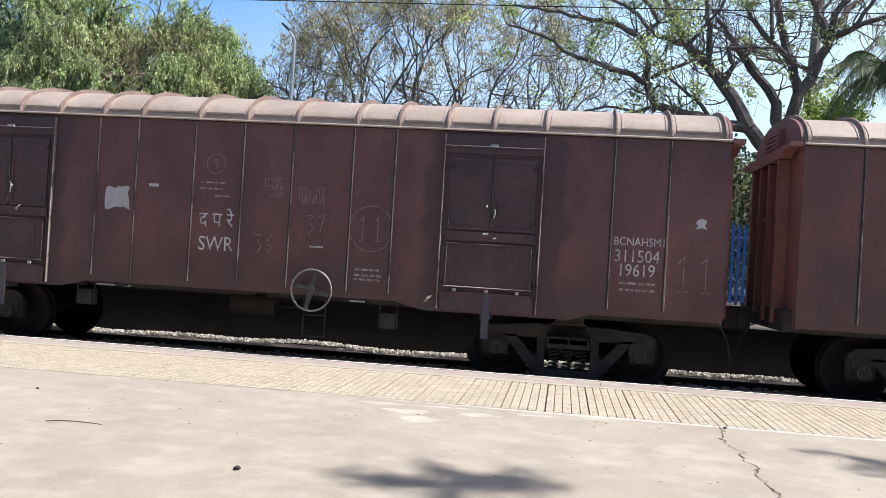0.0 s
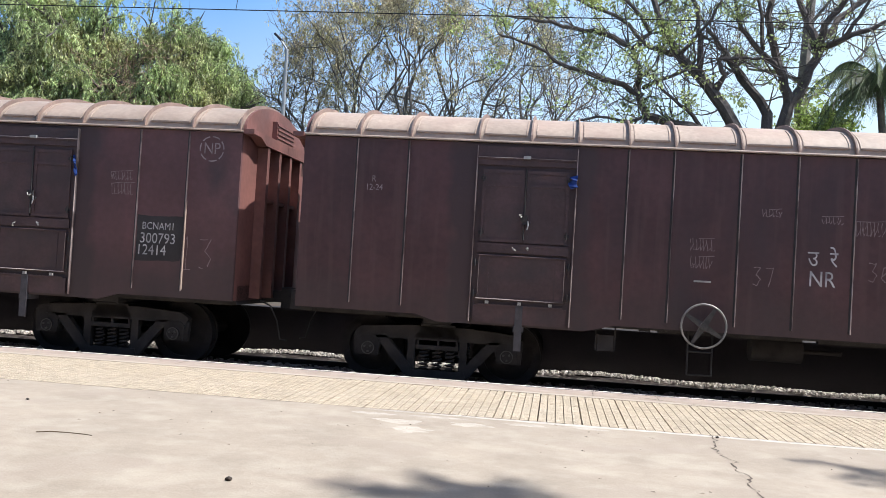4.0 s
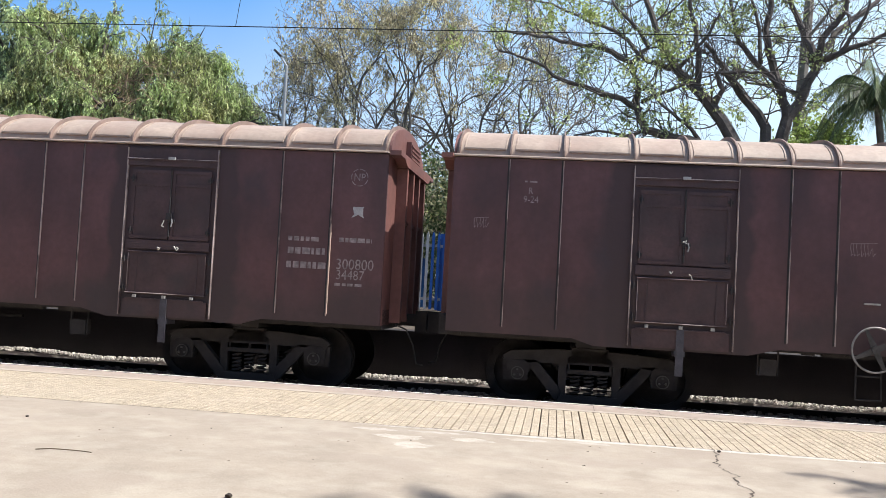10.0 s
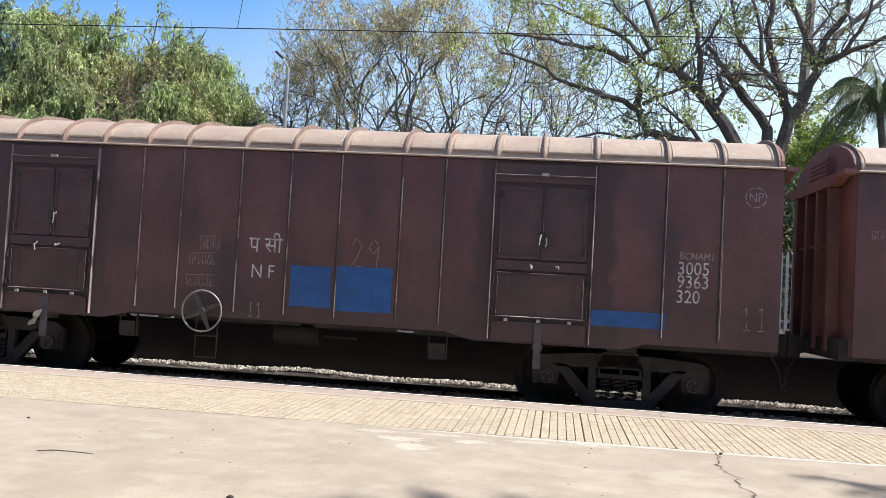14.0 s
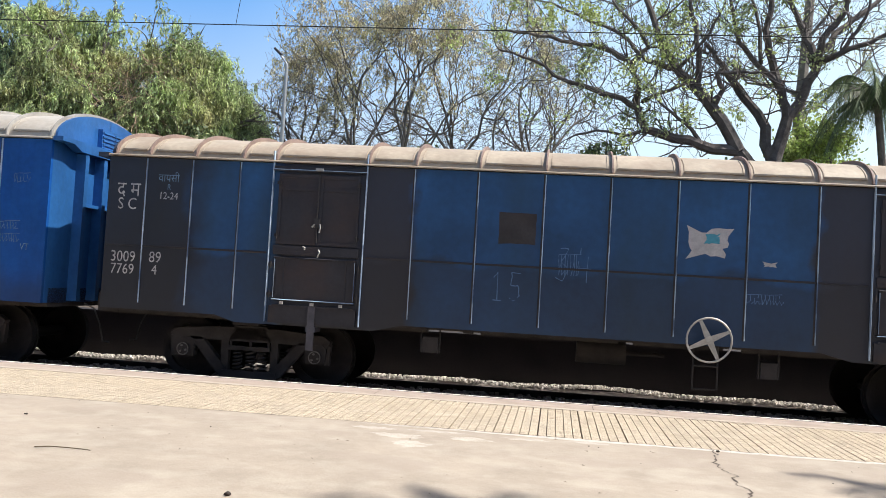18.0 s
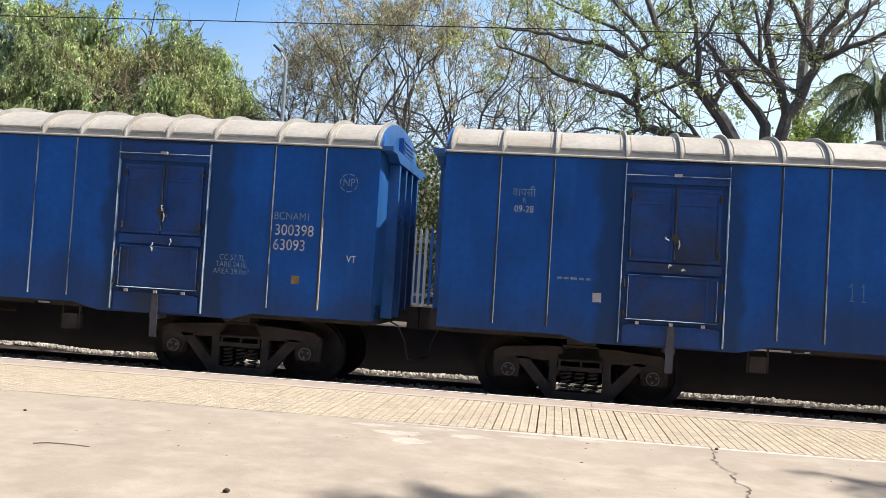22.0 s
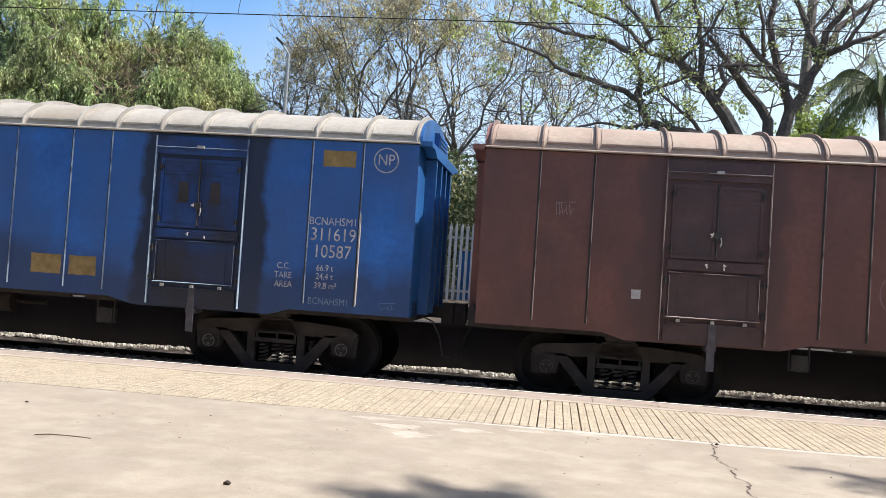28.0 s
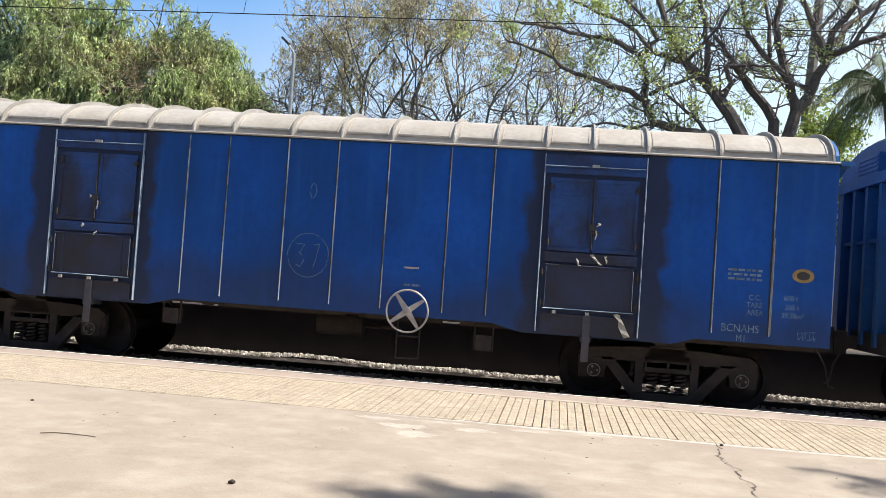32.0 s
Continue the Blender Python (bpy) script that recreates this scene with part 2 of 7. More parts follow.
M = {
    "concrete": mat("concrete", (0.348, 0.291, 0.230), 0.9, var=0.10, scale=1.6, dirt=(0.43, 0.375, 0.305), dirt_amount=0.65, dirt_scale=3.0, bump=0.2, bump_scale=40, fine=0.12, second=((0.31, 0.255, 0.205), 0.55, 1.3, 0.53, 0.60, (0.8, 1.2, 1))),
    "tile": mat("tile", (0.55, 0.455, 0.335), 0.9, var=0.16, scale=7, dirt=(0.55, 0.48, 0.39), dirt_amount=0.25, dirt_scale=1.1, random_tint=0.03, bump=1.0, bump_scale=45, fine=0.5),
    "mortar": mat("mortar", (0.60, 0.55, 0.49), 0.9, var=0.2, scale=5, dirt=(0.40, 0.34, 0.27), dirt_amount=0.7, dirt_scale=4),
    "splash": mat("splash", (0.50, 0.44, 0.37), 0.9, var=0.12, scale=9, dirt=(0.36, 0.30, 0.24), dirt_amount=0.95, dirt_scale=7, bump=0.3),
    "joint": mat("joint", (0.16, 0.12, 0.085), 0.95, var=0.3, scale=8),
    "coping": mat("coping", (0.40, 0.325, 0.275), 0.9, var=0.15, scale=3, dirt=(0.34, 0.265, 0.215), dirt_amount=0.6, dirt_scale=2.5, bump=0.4),
    "cream_line": mat("cream_line", (0.45, 0.385, 0.315), 0.8, var=0.15, scale=6, dirt=(0.37, 0.30, 0.24), dirt_amount=0.8, dirt_scale=4),
    "white_line": mat("white_line", (0.74, 0.70, 0.66), 0.8, var=0.15, scale=6, dirt=(0.40, 0.33, 0.27), dirt_amount=0.5, dirt_scale=4),
    "ballast_shaded": mat("ballast_shaded", (0.46, 0.41, 0.39), 0.95, var=0.3, scale=10, island=True, random_tint=0.3),
    "rust": mat("rust", (0.045, 0.032, 0.032), 0.9, var=0.3, scale=6),
    "bed": mat("bed", (0.20, 0.17, 0.155), 0.95, var=0.3, scale=3),
    "ballast": mat("ballast", (0.64, 0.60, 0.55), 0.95, var=0.3, scale=10, island=True, random_tint=0.4),
    "soil": mat("soil", (0.085, 0.066, 0.05), 0.95, var=0.25, scale=1.5, dirt=(0.14, 0.115, 0.09), dirt_amount=0.6, bump=0.6, bump_scale=12),
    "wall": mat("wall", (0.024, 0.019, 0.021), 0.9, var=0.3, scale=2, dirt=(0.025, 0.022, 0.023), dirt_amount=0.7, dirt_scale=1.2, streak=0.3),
    "steel": mat("steel", (0.075, 0.070, 0.066), 0.8, 0.0, var=0.3, scale=9),
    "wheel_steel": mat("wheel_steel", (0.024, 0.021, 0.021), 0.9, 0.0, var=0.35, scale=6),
    "rust_steel": mat("rust_steel", (0.055, 0.049, 0.048), 0.9, 0.0, var=0.35, scale=6),
    "sleeper": mat("sleeper", (0.2368, 0.222, 0.1998), 0.9, var=0.2, scale=4),
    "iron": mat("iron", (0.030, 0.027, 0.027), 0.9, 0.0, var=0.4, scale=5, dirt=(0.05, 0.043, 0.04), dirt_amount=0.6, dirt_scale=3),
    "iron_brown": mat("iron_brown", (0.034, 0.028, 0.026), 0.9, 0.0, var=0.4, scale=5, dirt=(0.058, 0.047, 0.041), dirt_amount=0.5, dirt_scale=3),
    "rubber": mat("rubber", (0.09, 0.085, 0.08), 0.7, var=0.3),
    "bright": mat("bright", (0.4588, 0.444, 0.4218), 0.45, 0.3, var=0.25, scale=12),
    "worn_grey": mat("worn_grey", (0.24, 0.23, 0.22), 0.5, 0.2, var=0.3, scale=12),
    "cap_grey": mat("cap_grey", (0.13, 0.125, 0.12), 0.6, 0.1, var=0.35, scale=12),
    "rest": mat("rest", (0.07, 0.066, 0.075), 0.7, var=0.3, scale=8, dirt=(0.04, 0.05, 0.08), dirt_amount=0.6),
    "seal": mat("seal", (0.5328, 0.5106, 0.4588), 0.7, var=0.15, scale=20),
    "cloth_blue": mat("cloth_blue", (0.0222, 0.074, 0.333), 0.8, var=0.3, scale=15),
    "chalk": mat("chalk", (0.2664, 0.2072, 0.1998), 0.95, var=0.25, scale=25, bump=0),
    "chalk_blue": mat("chalk_blue", (0.1184, 0.1998, 0.3404), 0.95, var=0.25, scale=25, bump=0),
    "paint_white": mat("paint_white", (0.58, 0.56, 0.555), 0.8, var=0.25, scale=12, bump=0, dirt=(0.16, 0.16, 0.18), dirt_amount=0.75, dirt_scale=7),
    "paint_faded": mat("paint_faded", (0.30, 0.25, 0.245), 0.85, var=0.45, scale=14, bump=0),
    "paint_faded_blue": mat("paint_faded_blue", (0.17, 0.26, 0.36), 0.85, var=0.45, scale=14, bump=0),
    "paint_yellow": mat("paint_yellow", (0.29, 0.20, 0.075), 0.8, var=0.25, scale=9),
    "paint_blue": mat("paint_blue", (0.0222, 0.1036, 0.3108), 0.75, var=0.2, scale=5, dirt=(0.037, 0.0592, 0.111), dirt_amount=0.5),
    "paint_cyan": mat("paint_cyan", (0.074, 0.3108, 0.407), 0.8),
    "paper": mat("paper", (0.4588, 0.444, 0.444), 0.85, var=0.15, scale=8),
    "fence_white": mat("fence_white", (0.518, 0.518, 0.5032), 0.7, var=0.12, scale=4, dirt=(0.259, 0.222, 0.185), dirt_amount=0.3),
    "fence_blue": mat("fence_blue", (0.0148, 0.1036, 0.3848), 0.6, var=0.2, scale=4),
    "mural": mat("mural", (0.0222, 0.1184, 0.3108), 0.8, var=0.4, scale=1.5, dirt=(0.0148, 0.037, 0.0888), dirt_amount=0.7, dirt_scale=2.0),
    "galvanised": mat("galvanised", (0.407, 0.4144, 0.4218), 0.45, 0.6, var=0.1, scale=4),
    "lamp_glass": mat("lamp_glass", (0.037, 0.037, 0.0407), 0.4, 0.2),
    "wire": mat("wire", (0.0222, 0.0222, 0.0222), 0.5, 0.5),
    "bark_twig": mat("bark_twig", (0.17, 0.15, 0.135), 0.95, var=0.35, scale=5, bump=0),
    "creeper": mat("creeper", (0.36, 0.25, 0.17), 0.9, island=True, random_tint=0.4, bump=0),
    "bark_dark": mat("bark_dark", (0.145, 0.125, 0.115), 0.95, var=0.35, scale=5, bump=0.8, bump_scale=18),
    "bark_pale": mat("bark_pale", (0.26, 0.235, 0.21), 0.95, var=0.3, scale=4, bump=0.6, bump_scale=18),
    "bark_grey": mat("bark_grey", (0.1776, 0.1517, 0.1295), 0.95, var=0.35, scale=5, bump=0.8, bump_scale=18),
    "leaf_green": mat("leaf_green", (0.41, 0.50, 0.22), 0.45, through_light=0.35, island=True, random_tint=0.6, var=0.5, scale=1.3, dirt=(0.46, 0.35, 0.18), dirt_amount=0.6, dirt_scale=0.6, bump=0),
    "leaf_dry": mat("leaf_dry", (0.58, 0.52, 0.35), 0.6, through_light=0.4, island=True, random_tint=0.5, var=0.35, scale=0.7, dirt=(0.46, 0.46, 0.15), dirt_amount=0.8, dirt_scale=0.6, bump=0),
    "leaf_deep": mat("leaf_deep", (0.22, 0.32, 0.16), 0.5, through_light=0.3, island=True, random_tint=0.6, var=0.4, scale=1.2, dirt=(0.34, 0.38, 0.16), dirt_amount=0.6, dirt_scale=0.8, bump=0),
    "leaf_pale": mat("leaf_pale", (0.46, 0.54, 0.24), 0.6, through_light=0.35, island=True, random_tint=0.45, var=0.3, scale=1.0, dirt=(0.45, 0.52, 0.14), dirt_amount=0.8, dirt_scale=0.7, bump=0),
    "leaf_fresh": mat("leaf_fresh", (0.42, 0.52, 0.15), 0.5, through_light=0.4, island=True, random_tint=0.45, var=0.3, scale=0.6, bump=0),
    "leaf_dark": mat("leaf_dark", (0.15, 0.20, 0.085), 0.55, through_light=0.3, island=True, random_tint=0.5, var=0.3, scale=0.6, bump=0),
    "twig": mat("twig", (0.13, 0.095, 0.06), 0.9),
    "stone": mat("stone", (0.05, 0.037, 0.03), 0.9),
    "grit": mat("grit", (0.34, 0.275, 0.22), 0.9, island=True, random_tint=0.55, var=0.3, scale=20),
    "crack": mat("crack", (0.0888, 0.0666, 0.0518), 0.95),
}
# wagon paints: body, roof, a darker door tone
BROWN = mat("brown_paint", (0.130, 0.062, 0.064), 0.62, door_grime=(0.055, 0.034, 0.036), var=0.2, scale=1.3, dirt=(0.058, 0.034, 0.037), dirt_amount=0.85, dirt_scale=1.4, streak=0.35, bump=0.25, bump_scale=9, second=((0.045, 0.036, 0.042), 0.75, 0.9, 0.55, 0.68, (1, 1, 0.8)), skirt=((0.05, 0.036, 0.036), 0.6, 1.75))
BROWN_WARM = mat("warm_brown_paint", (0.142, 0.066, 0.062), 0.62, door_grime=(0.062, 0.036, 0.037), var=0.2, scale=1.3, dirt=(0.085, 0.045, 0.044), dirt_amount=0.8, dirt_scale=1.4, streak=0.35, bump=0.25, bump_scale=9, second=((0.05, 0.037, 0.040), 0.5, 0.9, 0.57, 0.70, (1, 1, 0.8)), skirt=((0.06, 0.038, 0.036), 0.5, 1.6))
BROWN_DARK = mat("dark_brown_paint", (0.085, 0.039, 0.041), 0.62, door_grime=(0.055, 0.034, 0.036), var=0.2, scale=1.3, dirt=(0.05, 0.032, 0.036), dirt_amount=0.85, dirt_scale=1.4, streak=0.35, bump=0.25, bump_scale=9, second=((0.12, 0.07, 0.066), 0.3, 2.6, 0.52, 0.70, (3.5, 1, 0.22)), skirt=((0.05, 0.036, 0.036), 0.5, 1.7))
BROWN_DOOR = mat("brown_door_paint", (0.082, 0.047, 0.048), 0.65, var=0.25, scale=2.5, dirt=(0.05, 0.037, 0.039), dirt_amount=0.85, dirt_scale=2.2, bump=0.3, bump_scale=14)
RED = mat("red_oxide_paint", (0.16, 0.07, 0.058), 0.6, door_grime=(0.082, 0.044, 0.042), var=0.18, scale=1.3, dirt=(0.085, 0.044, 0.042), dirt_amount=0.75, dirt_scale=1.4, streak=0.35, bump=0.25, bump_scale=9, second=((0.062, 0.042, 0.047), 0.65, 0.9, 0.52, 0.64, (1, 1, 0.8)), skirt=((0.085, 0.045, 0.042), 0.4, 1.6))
BROWN_ROOF = mat("brown_roof_paint", (0.43, 0.335, 0.268), 0.6, random_tint=0.12, var=0.14, scale=1.5, dirt=(0.30, 0.20, 0.16), dirt_amount=0.6, dirt_scale=1.2, bump=0.3, bump_scale=10)
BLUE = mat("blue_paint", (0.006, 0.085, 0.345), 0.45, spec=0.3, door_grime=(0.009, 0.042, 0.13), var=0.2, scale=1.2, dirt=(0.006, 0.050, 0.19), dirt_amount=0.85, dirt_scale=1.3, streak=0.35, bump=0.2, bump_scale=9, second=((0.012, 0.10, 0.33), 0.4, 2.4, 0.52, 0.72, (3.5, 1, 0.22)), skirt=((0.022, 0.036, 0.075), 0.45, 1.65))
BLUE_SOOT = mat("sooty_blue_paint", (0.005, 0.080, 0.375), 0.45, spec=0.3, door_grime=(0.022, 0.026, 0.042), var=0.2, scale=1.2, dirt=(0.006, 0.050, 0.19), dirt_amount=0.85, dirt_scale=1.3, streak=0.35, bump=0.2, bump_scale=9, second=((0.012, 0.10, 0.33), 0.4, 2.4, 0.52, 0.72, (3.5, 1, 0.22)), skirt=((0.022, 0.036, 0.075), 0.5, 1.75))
BLUE_DULL = mat("dull_blue_paint", (0.014, 0.072, 0.185), 0.55, door_grime=(0.030, 0.026, 0.028), var=0.25, scale=1.2, dirt=(0.014, 0.045, 0.085), dirt_amount=0.9, dirt_scale=1.1, streak=0.4, bump=0.25, bump_scale=9, stain=(0.015, 0.015, 0.018))
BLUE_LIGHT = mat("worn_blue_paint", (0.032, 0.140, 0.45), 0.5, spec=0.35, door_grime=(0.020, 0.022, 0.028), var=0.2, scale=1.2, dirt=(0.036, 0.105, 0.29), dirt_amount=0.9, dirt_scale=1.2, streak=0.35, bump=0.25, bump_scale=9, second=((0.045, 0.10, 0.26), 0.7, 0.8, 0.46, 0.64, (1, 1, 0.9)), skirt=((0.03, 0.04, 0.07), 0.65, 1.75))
BLUE_DOOR = mat("blue_door_paint", (0.010, 0.054, 0.21), 0.55, spec=0.35, var=0.3, scale=2, dirt=(0.022, 0.032, 0.058), dirt_amount=0.95, dirt_scale=1.5, bump=0.3, bump_scale=14, second=((0.05, 0.042, 0.04), 0.35, 3.0, 0.58, 0.72, (1, 1, 0.6)))
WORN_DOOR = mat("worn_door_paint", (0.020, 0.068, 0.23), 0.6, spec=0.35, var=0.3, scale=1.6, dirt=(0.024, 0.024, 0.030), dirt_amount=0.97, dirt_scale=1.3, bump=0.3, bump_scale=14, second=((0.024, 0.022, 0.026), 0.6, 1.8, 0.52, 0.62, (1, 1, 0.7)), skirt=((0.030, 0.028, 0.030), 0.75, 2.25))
DULL_DOOR = mat("stained_door_paint", (0.027, 0.027, 0.034), 0.7, var=0.3, scale=2, dirt=(0.0481, 0.03108, 0.02812), dirt_amount=0.8, dirt_scale=1.8, bump=0.3, bump_scale=14)
TAN_ROOF = mat("tan_roof_paint", (0.42, 0.35, 0.265), 0.6, var=0.14, scale=1.5, dirt=(0.24, 0.17, 0.12), dirt_amount=0.7, dirt_scale=1.3, bump=0.3, bump_scale=10)
GREY_ROOF = mat("grey_roof_paint", (0.46, 0.42, 0.365), 0.55, var=0.10, scale=1.5, dirt=(0.27, 0.215, 0.15), dirt_amount=0.6, dirt_scale=1.0, bump=0.3, bump_scale=10)
# ribs and door bars: worn edges, paled further for the sun catching them
RIB = {BROWN_ROOF: mat("brown_rib_sunlit_paint", (0.47, 0.38, 0.345), 0.5, var=0.4, scale=3, dirt=(0.07, 0.042, 0.041), dirt_amount=0.97, dirt_scale=1.5, bump=0.1, second=((0.06, 0.038, 0.038), 0.85, 2.3, 0.52, 0.60, (1, 1, 1))),
       GREY_ROOF: mat("blue_rib_sunlit_paint", (0.48, 0.60, 0.74), 0.45, var=0.4, scale=3, dirt=(0.03, 0.075, 0.18), dirt_amount=0.97, dirt_scale=1.5, bump=0.1, second=((0.02, 0.06, 0.15), 0.8, 2.3, 0.56, 0.63, (1, 1, 1)))}
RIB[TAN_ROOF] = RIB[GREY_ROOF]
# roof hoops: roof paint darkened, the shade of their unlit faces in the colour
HOOP = {BROWN_ROOF: mat("brown_hoop_shaded_paint", (0.27, 0.19, 0.155), 0.65, var=0.25, scale=3, dirt=(0.14, 0.09, 0.075), dirt_amount=0.6, dirt_scale=2.0, bump=0.1),
        GREY_ROOF: mat("grey_hoop_shaded_paint", (0.37, 0.35, 0.32), 0.6, var=0.2, scale=3, dirt=(0.20, 0.17, 0.14), dirt_amount=0.6, dirt_scale=2.0, bump=0.1)}
HOOP[TAN_ROOF] = HOOP[BROWN_ROOF]
GRIME = mat("grime", (0.0407, 0.037, 0.03848), 0.8, var=0.3, scale=3, dirt=(0.037, 0.0259, 0.0222), dirt_amount=0.6)


# brown, red and blue ends: body paint lightened to stand for sunlight on them
END = {BROWN: mat("brown_end_sunlit_paint", (0.21, 0.092, 0.078), 0.6, var=0.2, scale=1.5, dirt=(0.08, 0.045, 0.043), dirt_amount=0.6, dirt_scale=1.5, streak=0.3, bump=0.2, bump_scale=9),
       RED: mat("red_end_sunlit_paint", (0.24, 0.102, 0.084), 0.6, var=0.2, scale=1.5, dirt=(0.10, 0.052, 0.048), dirt_amount=0.6, dirt_scale=1.5, streak=0.3, bump=0.2, bump_scale=9),
       BLUE: mat("blue_end_sunlit_paint", (0.025, 0.125, 0.36), 0.4, var=0.2, scale=1.5, dirt=(0.014, 0.05, 0.13), dirt_amount=0.6, dirt_scale=1.5, streak=0.3, bump=0.2, bump_scale=9),
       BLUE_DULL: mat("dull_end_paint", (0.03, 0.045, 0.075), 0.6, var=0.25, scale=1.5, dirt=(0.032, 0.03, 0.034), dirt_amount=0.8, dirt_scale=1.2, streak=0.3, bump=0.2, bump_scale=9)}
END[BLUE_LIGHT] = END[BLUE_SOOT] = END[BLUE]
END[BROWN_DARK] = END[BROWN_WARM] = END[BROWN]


# ---- mesh helpers ----
def box(bm, x0, x1, y0, y1, z0, z1, m=None):
    v = [bm.verts.new(m @ Vector(p) if m else p) for p in ((x0, y0, z0), (x1, y0, z0), (x1, y1, z0), (x0, y1, z0), (x0, y0, z1), (x1, y0, z1), (x1, y1, z1), (x0, y1, z1))]
    for f in ((3, 2, 1, 0), (4, 5, 6, 7), (0, 1, 5, 4), (1, 2, 6, 5), (2, 3, 7, 6), (3, 0, 4, 7)):
        bm.faces.new([v[i] for i in f])
    return bm


def tube(bm, pts, radii, n=8, cap=True):
    """A round bar along pts; radii: one, or one a point."""
    pts = [Vector(p) for p in pts]
    if not hasattr(radii, "__len__"):
        radii = [radii] * len(pts)
    rings, side = [], None
    for i, p in enumerate(pts):
        d = (pts[min(i + 1, len(pts) - 1)] - pts[max(i - 1, 0)]).normalized()
        if side is None:
            side = d.orthogonal().normalized()
        side = (side - d * side.dot(d)).normalized()
        up = d.cross(side)
        rings.append([bm.verts.new(p + radii[i] * (math.cos(a) * side + math.sin(a) * up)) for a in (2 * math.pi * j / n for j in range(n))])
    for a, b in zip(rings, rings[1:]):
        for j in range(n):
            bm.faces.new((a[j], a[(j + 1) % n], b[(j + 1) % n], b[j]))
    if cap:
        bm.faces.new(list(reversed(rings[0])))
        bm.faces.new(rings[-1])
    return bm


def prism(bm, outline, axis, a, b, m=None):
    """Extrudes a closed outline of (u, v) from a to b along axis 'x', 'y' or 'z'."""
    def at(u, v, w):
        p = Vector((w, u, v)) if axis == "x" else Vector((u, w, v)) if axis == "y" else Vector((u, v, w))
        return m @ p if m else p
    r0 = [bm.verts.new(at(u, v, a)) for u, v in outline]
    r1 = [bm.verts.new(at(u, v, b)) for u, v in outline]
    k = len(outline)
    for i in range(k):
        bm.faces.new((r0[i], r0[(i + 1) % k], r1[(i + 1) % k], r1[i]))
    bm.faces.new(r0[::-1])
    bm.faces.new(r1)
    return bm


def ring(bm, c, r_in, r_out, y0, y1, n=32):
    """A flat ring (or disc with r_in 0) about the y axis through c."""
    a = [[bm.verts.new((c[0] + r * math.cos(t), y, c[2] + r * math.sin(t))) for t in (2 * math.pi * j / n for j in range(n))] for r in (r_in, r_out) for y in (y0, y1)]
    i0, i1, o0, o1 = a
    for j in range(n):
        k = (j + 1) % n
        bm.faces.new((o0[j], o0[k], o1[k], o1[j]))
        bm.faces.new((i0[k], i0[j], i1[j], i1[k]))
        bm.faces.new((i0[j], i0[k], o0[k], o0[j]))
        bm.faces.new((o1[j], o1[k], i1[k], i1[j]))
    return bm


def finish(name, bm, smooth=False, bevel=0.0):
    if bevel:
        bmesh.ops.bevel(bm, geom=bm.edges[:], offset=bevel, segments=1, affect="EDGES", profile=0.5)
    bmesh.ops.recalc_face_normals(bm, faces=bm.faces[:])
    me = bpy.data.meshes.new(name)
    bm.to_mesh(me)
    bm.free()
    if smooth:
        me.shade_smooth()
        me.set_sharp_from_angle(angle=radians(35))
    return me


def part(name, me, material, parent=None, m=None, label=""):
    """Links a mesh (or a bmesh) as ONE object under a thing or a part; a mesh met again in another paint is copied."""
    if isinstance(me, bmesh.types.BMesh):
        me = finish(name, me)
    if not me.materials:
        me.materials.append(material)
    elif me.materials[0] != material:
        key = me.name + material.name
        if key not in PAINTED:
            PAINTED[key] = me.copy()
            PAINTED[key].materials[0] = material
        me = PAINTED[key]
    ob = new(name, me)
    ob.parent = parent
    if m is not None:
        ob.matrix_basis = m
    if label:
        ob["label"] = label
    return ob


PAINTED = {}


def words(text, size):
    """The mesh of a line of writing, lying in the xz plane and facing -y, its middle at the origin."""
    key = (text, size)
    if key not in WORDS:
        cu = bpy.data.curves.new("lettering", "FONT")
        cu.body, cu.size, cu.align_x, cu.align_y, cu.resolution_u = text, size, "CENTER", "CENTER", 3
        ob = bpy.data.objects.new("lettering", cu)
        scratch.objects.link(ob)
        bpy.context.view_layer.update()
        me = bpy.data.meshes.new_from_object(ob.evaluated_get(bpy.context.evaluated_depsgraph_get()))
        bpy.data.objects.remove(ob)
        me.transform(Matrix.Rotation(radians(90), 4, "X") @ Matrix.Diagonal((0.86, 1, 1, 1)))
        me.materials.clear()
        WORDS[key] = me
    return WORDS[key]


WORDS = {}
scratch = scene.collection


# ---- the setting ----
YS, YC, RAIL = 12.36, 13.96, -0.15   # near side of the train, middle of the track, top of the rails
EDGE, Y1, Y2 = 12.25, 11.50, 9.31    # platform edge, tile strip's far and near borders


def setting(name, bm, material, label, category, smooth=False):
    me = finish(name, bm, smooth)
    me.materials.append(material)
    return tagged(new(name, me), label, category, kind="structure")


def sheet(bm, xs, rows):
    """A ruled sheet: rows of (y, z) swept over the xs."""
    grid = [[bm.verts.new((x, y, z)) for x in xs] for y, z in rows]
    for a, b in zip(grid, grid[1:]):
        for i in range(len(xs) - 1):
            bm.faces.new((a[i], a[i + 1], b[i + 1], b[i]))
    return bm


def rough_ground():
    bm = bmesh.new()
    sheet(bm, [-2500, -200, -60, -20, 20, 60, 200, 2500], [(-2500, -0.42), (-40, -0.42), (8, -0.42), (60, -0.42), (2500, -0.42)])
    return setting("ground", bm, M["soil"], "bare reddish-brown earth ground reaching the horizon", "ground")


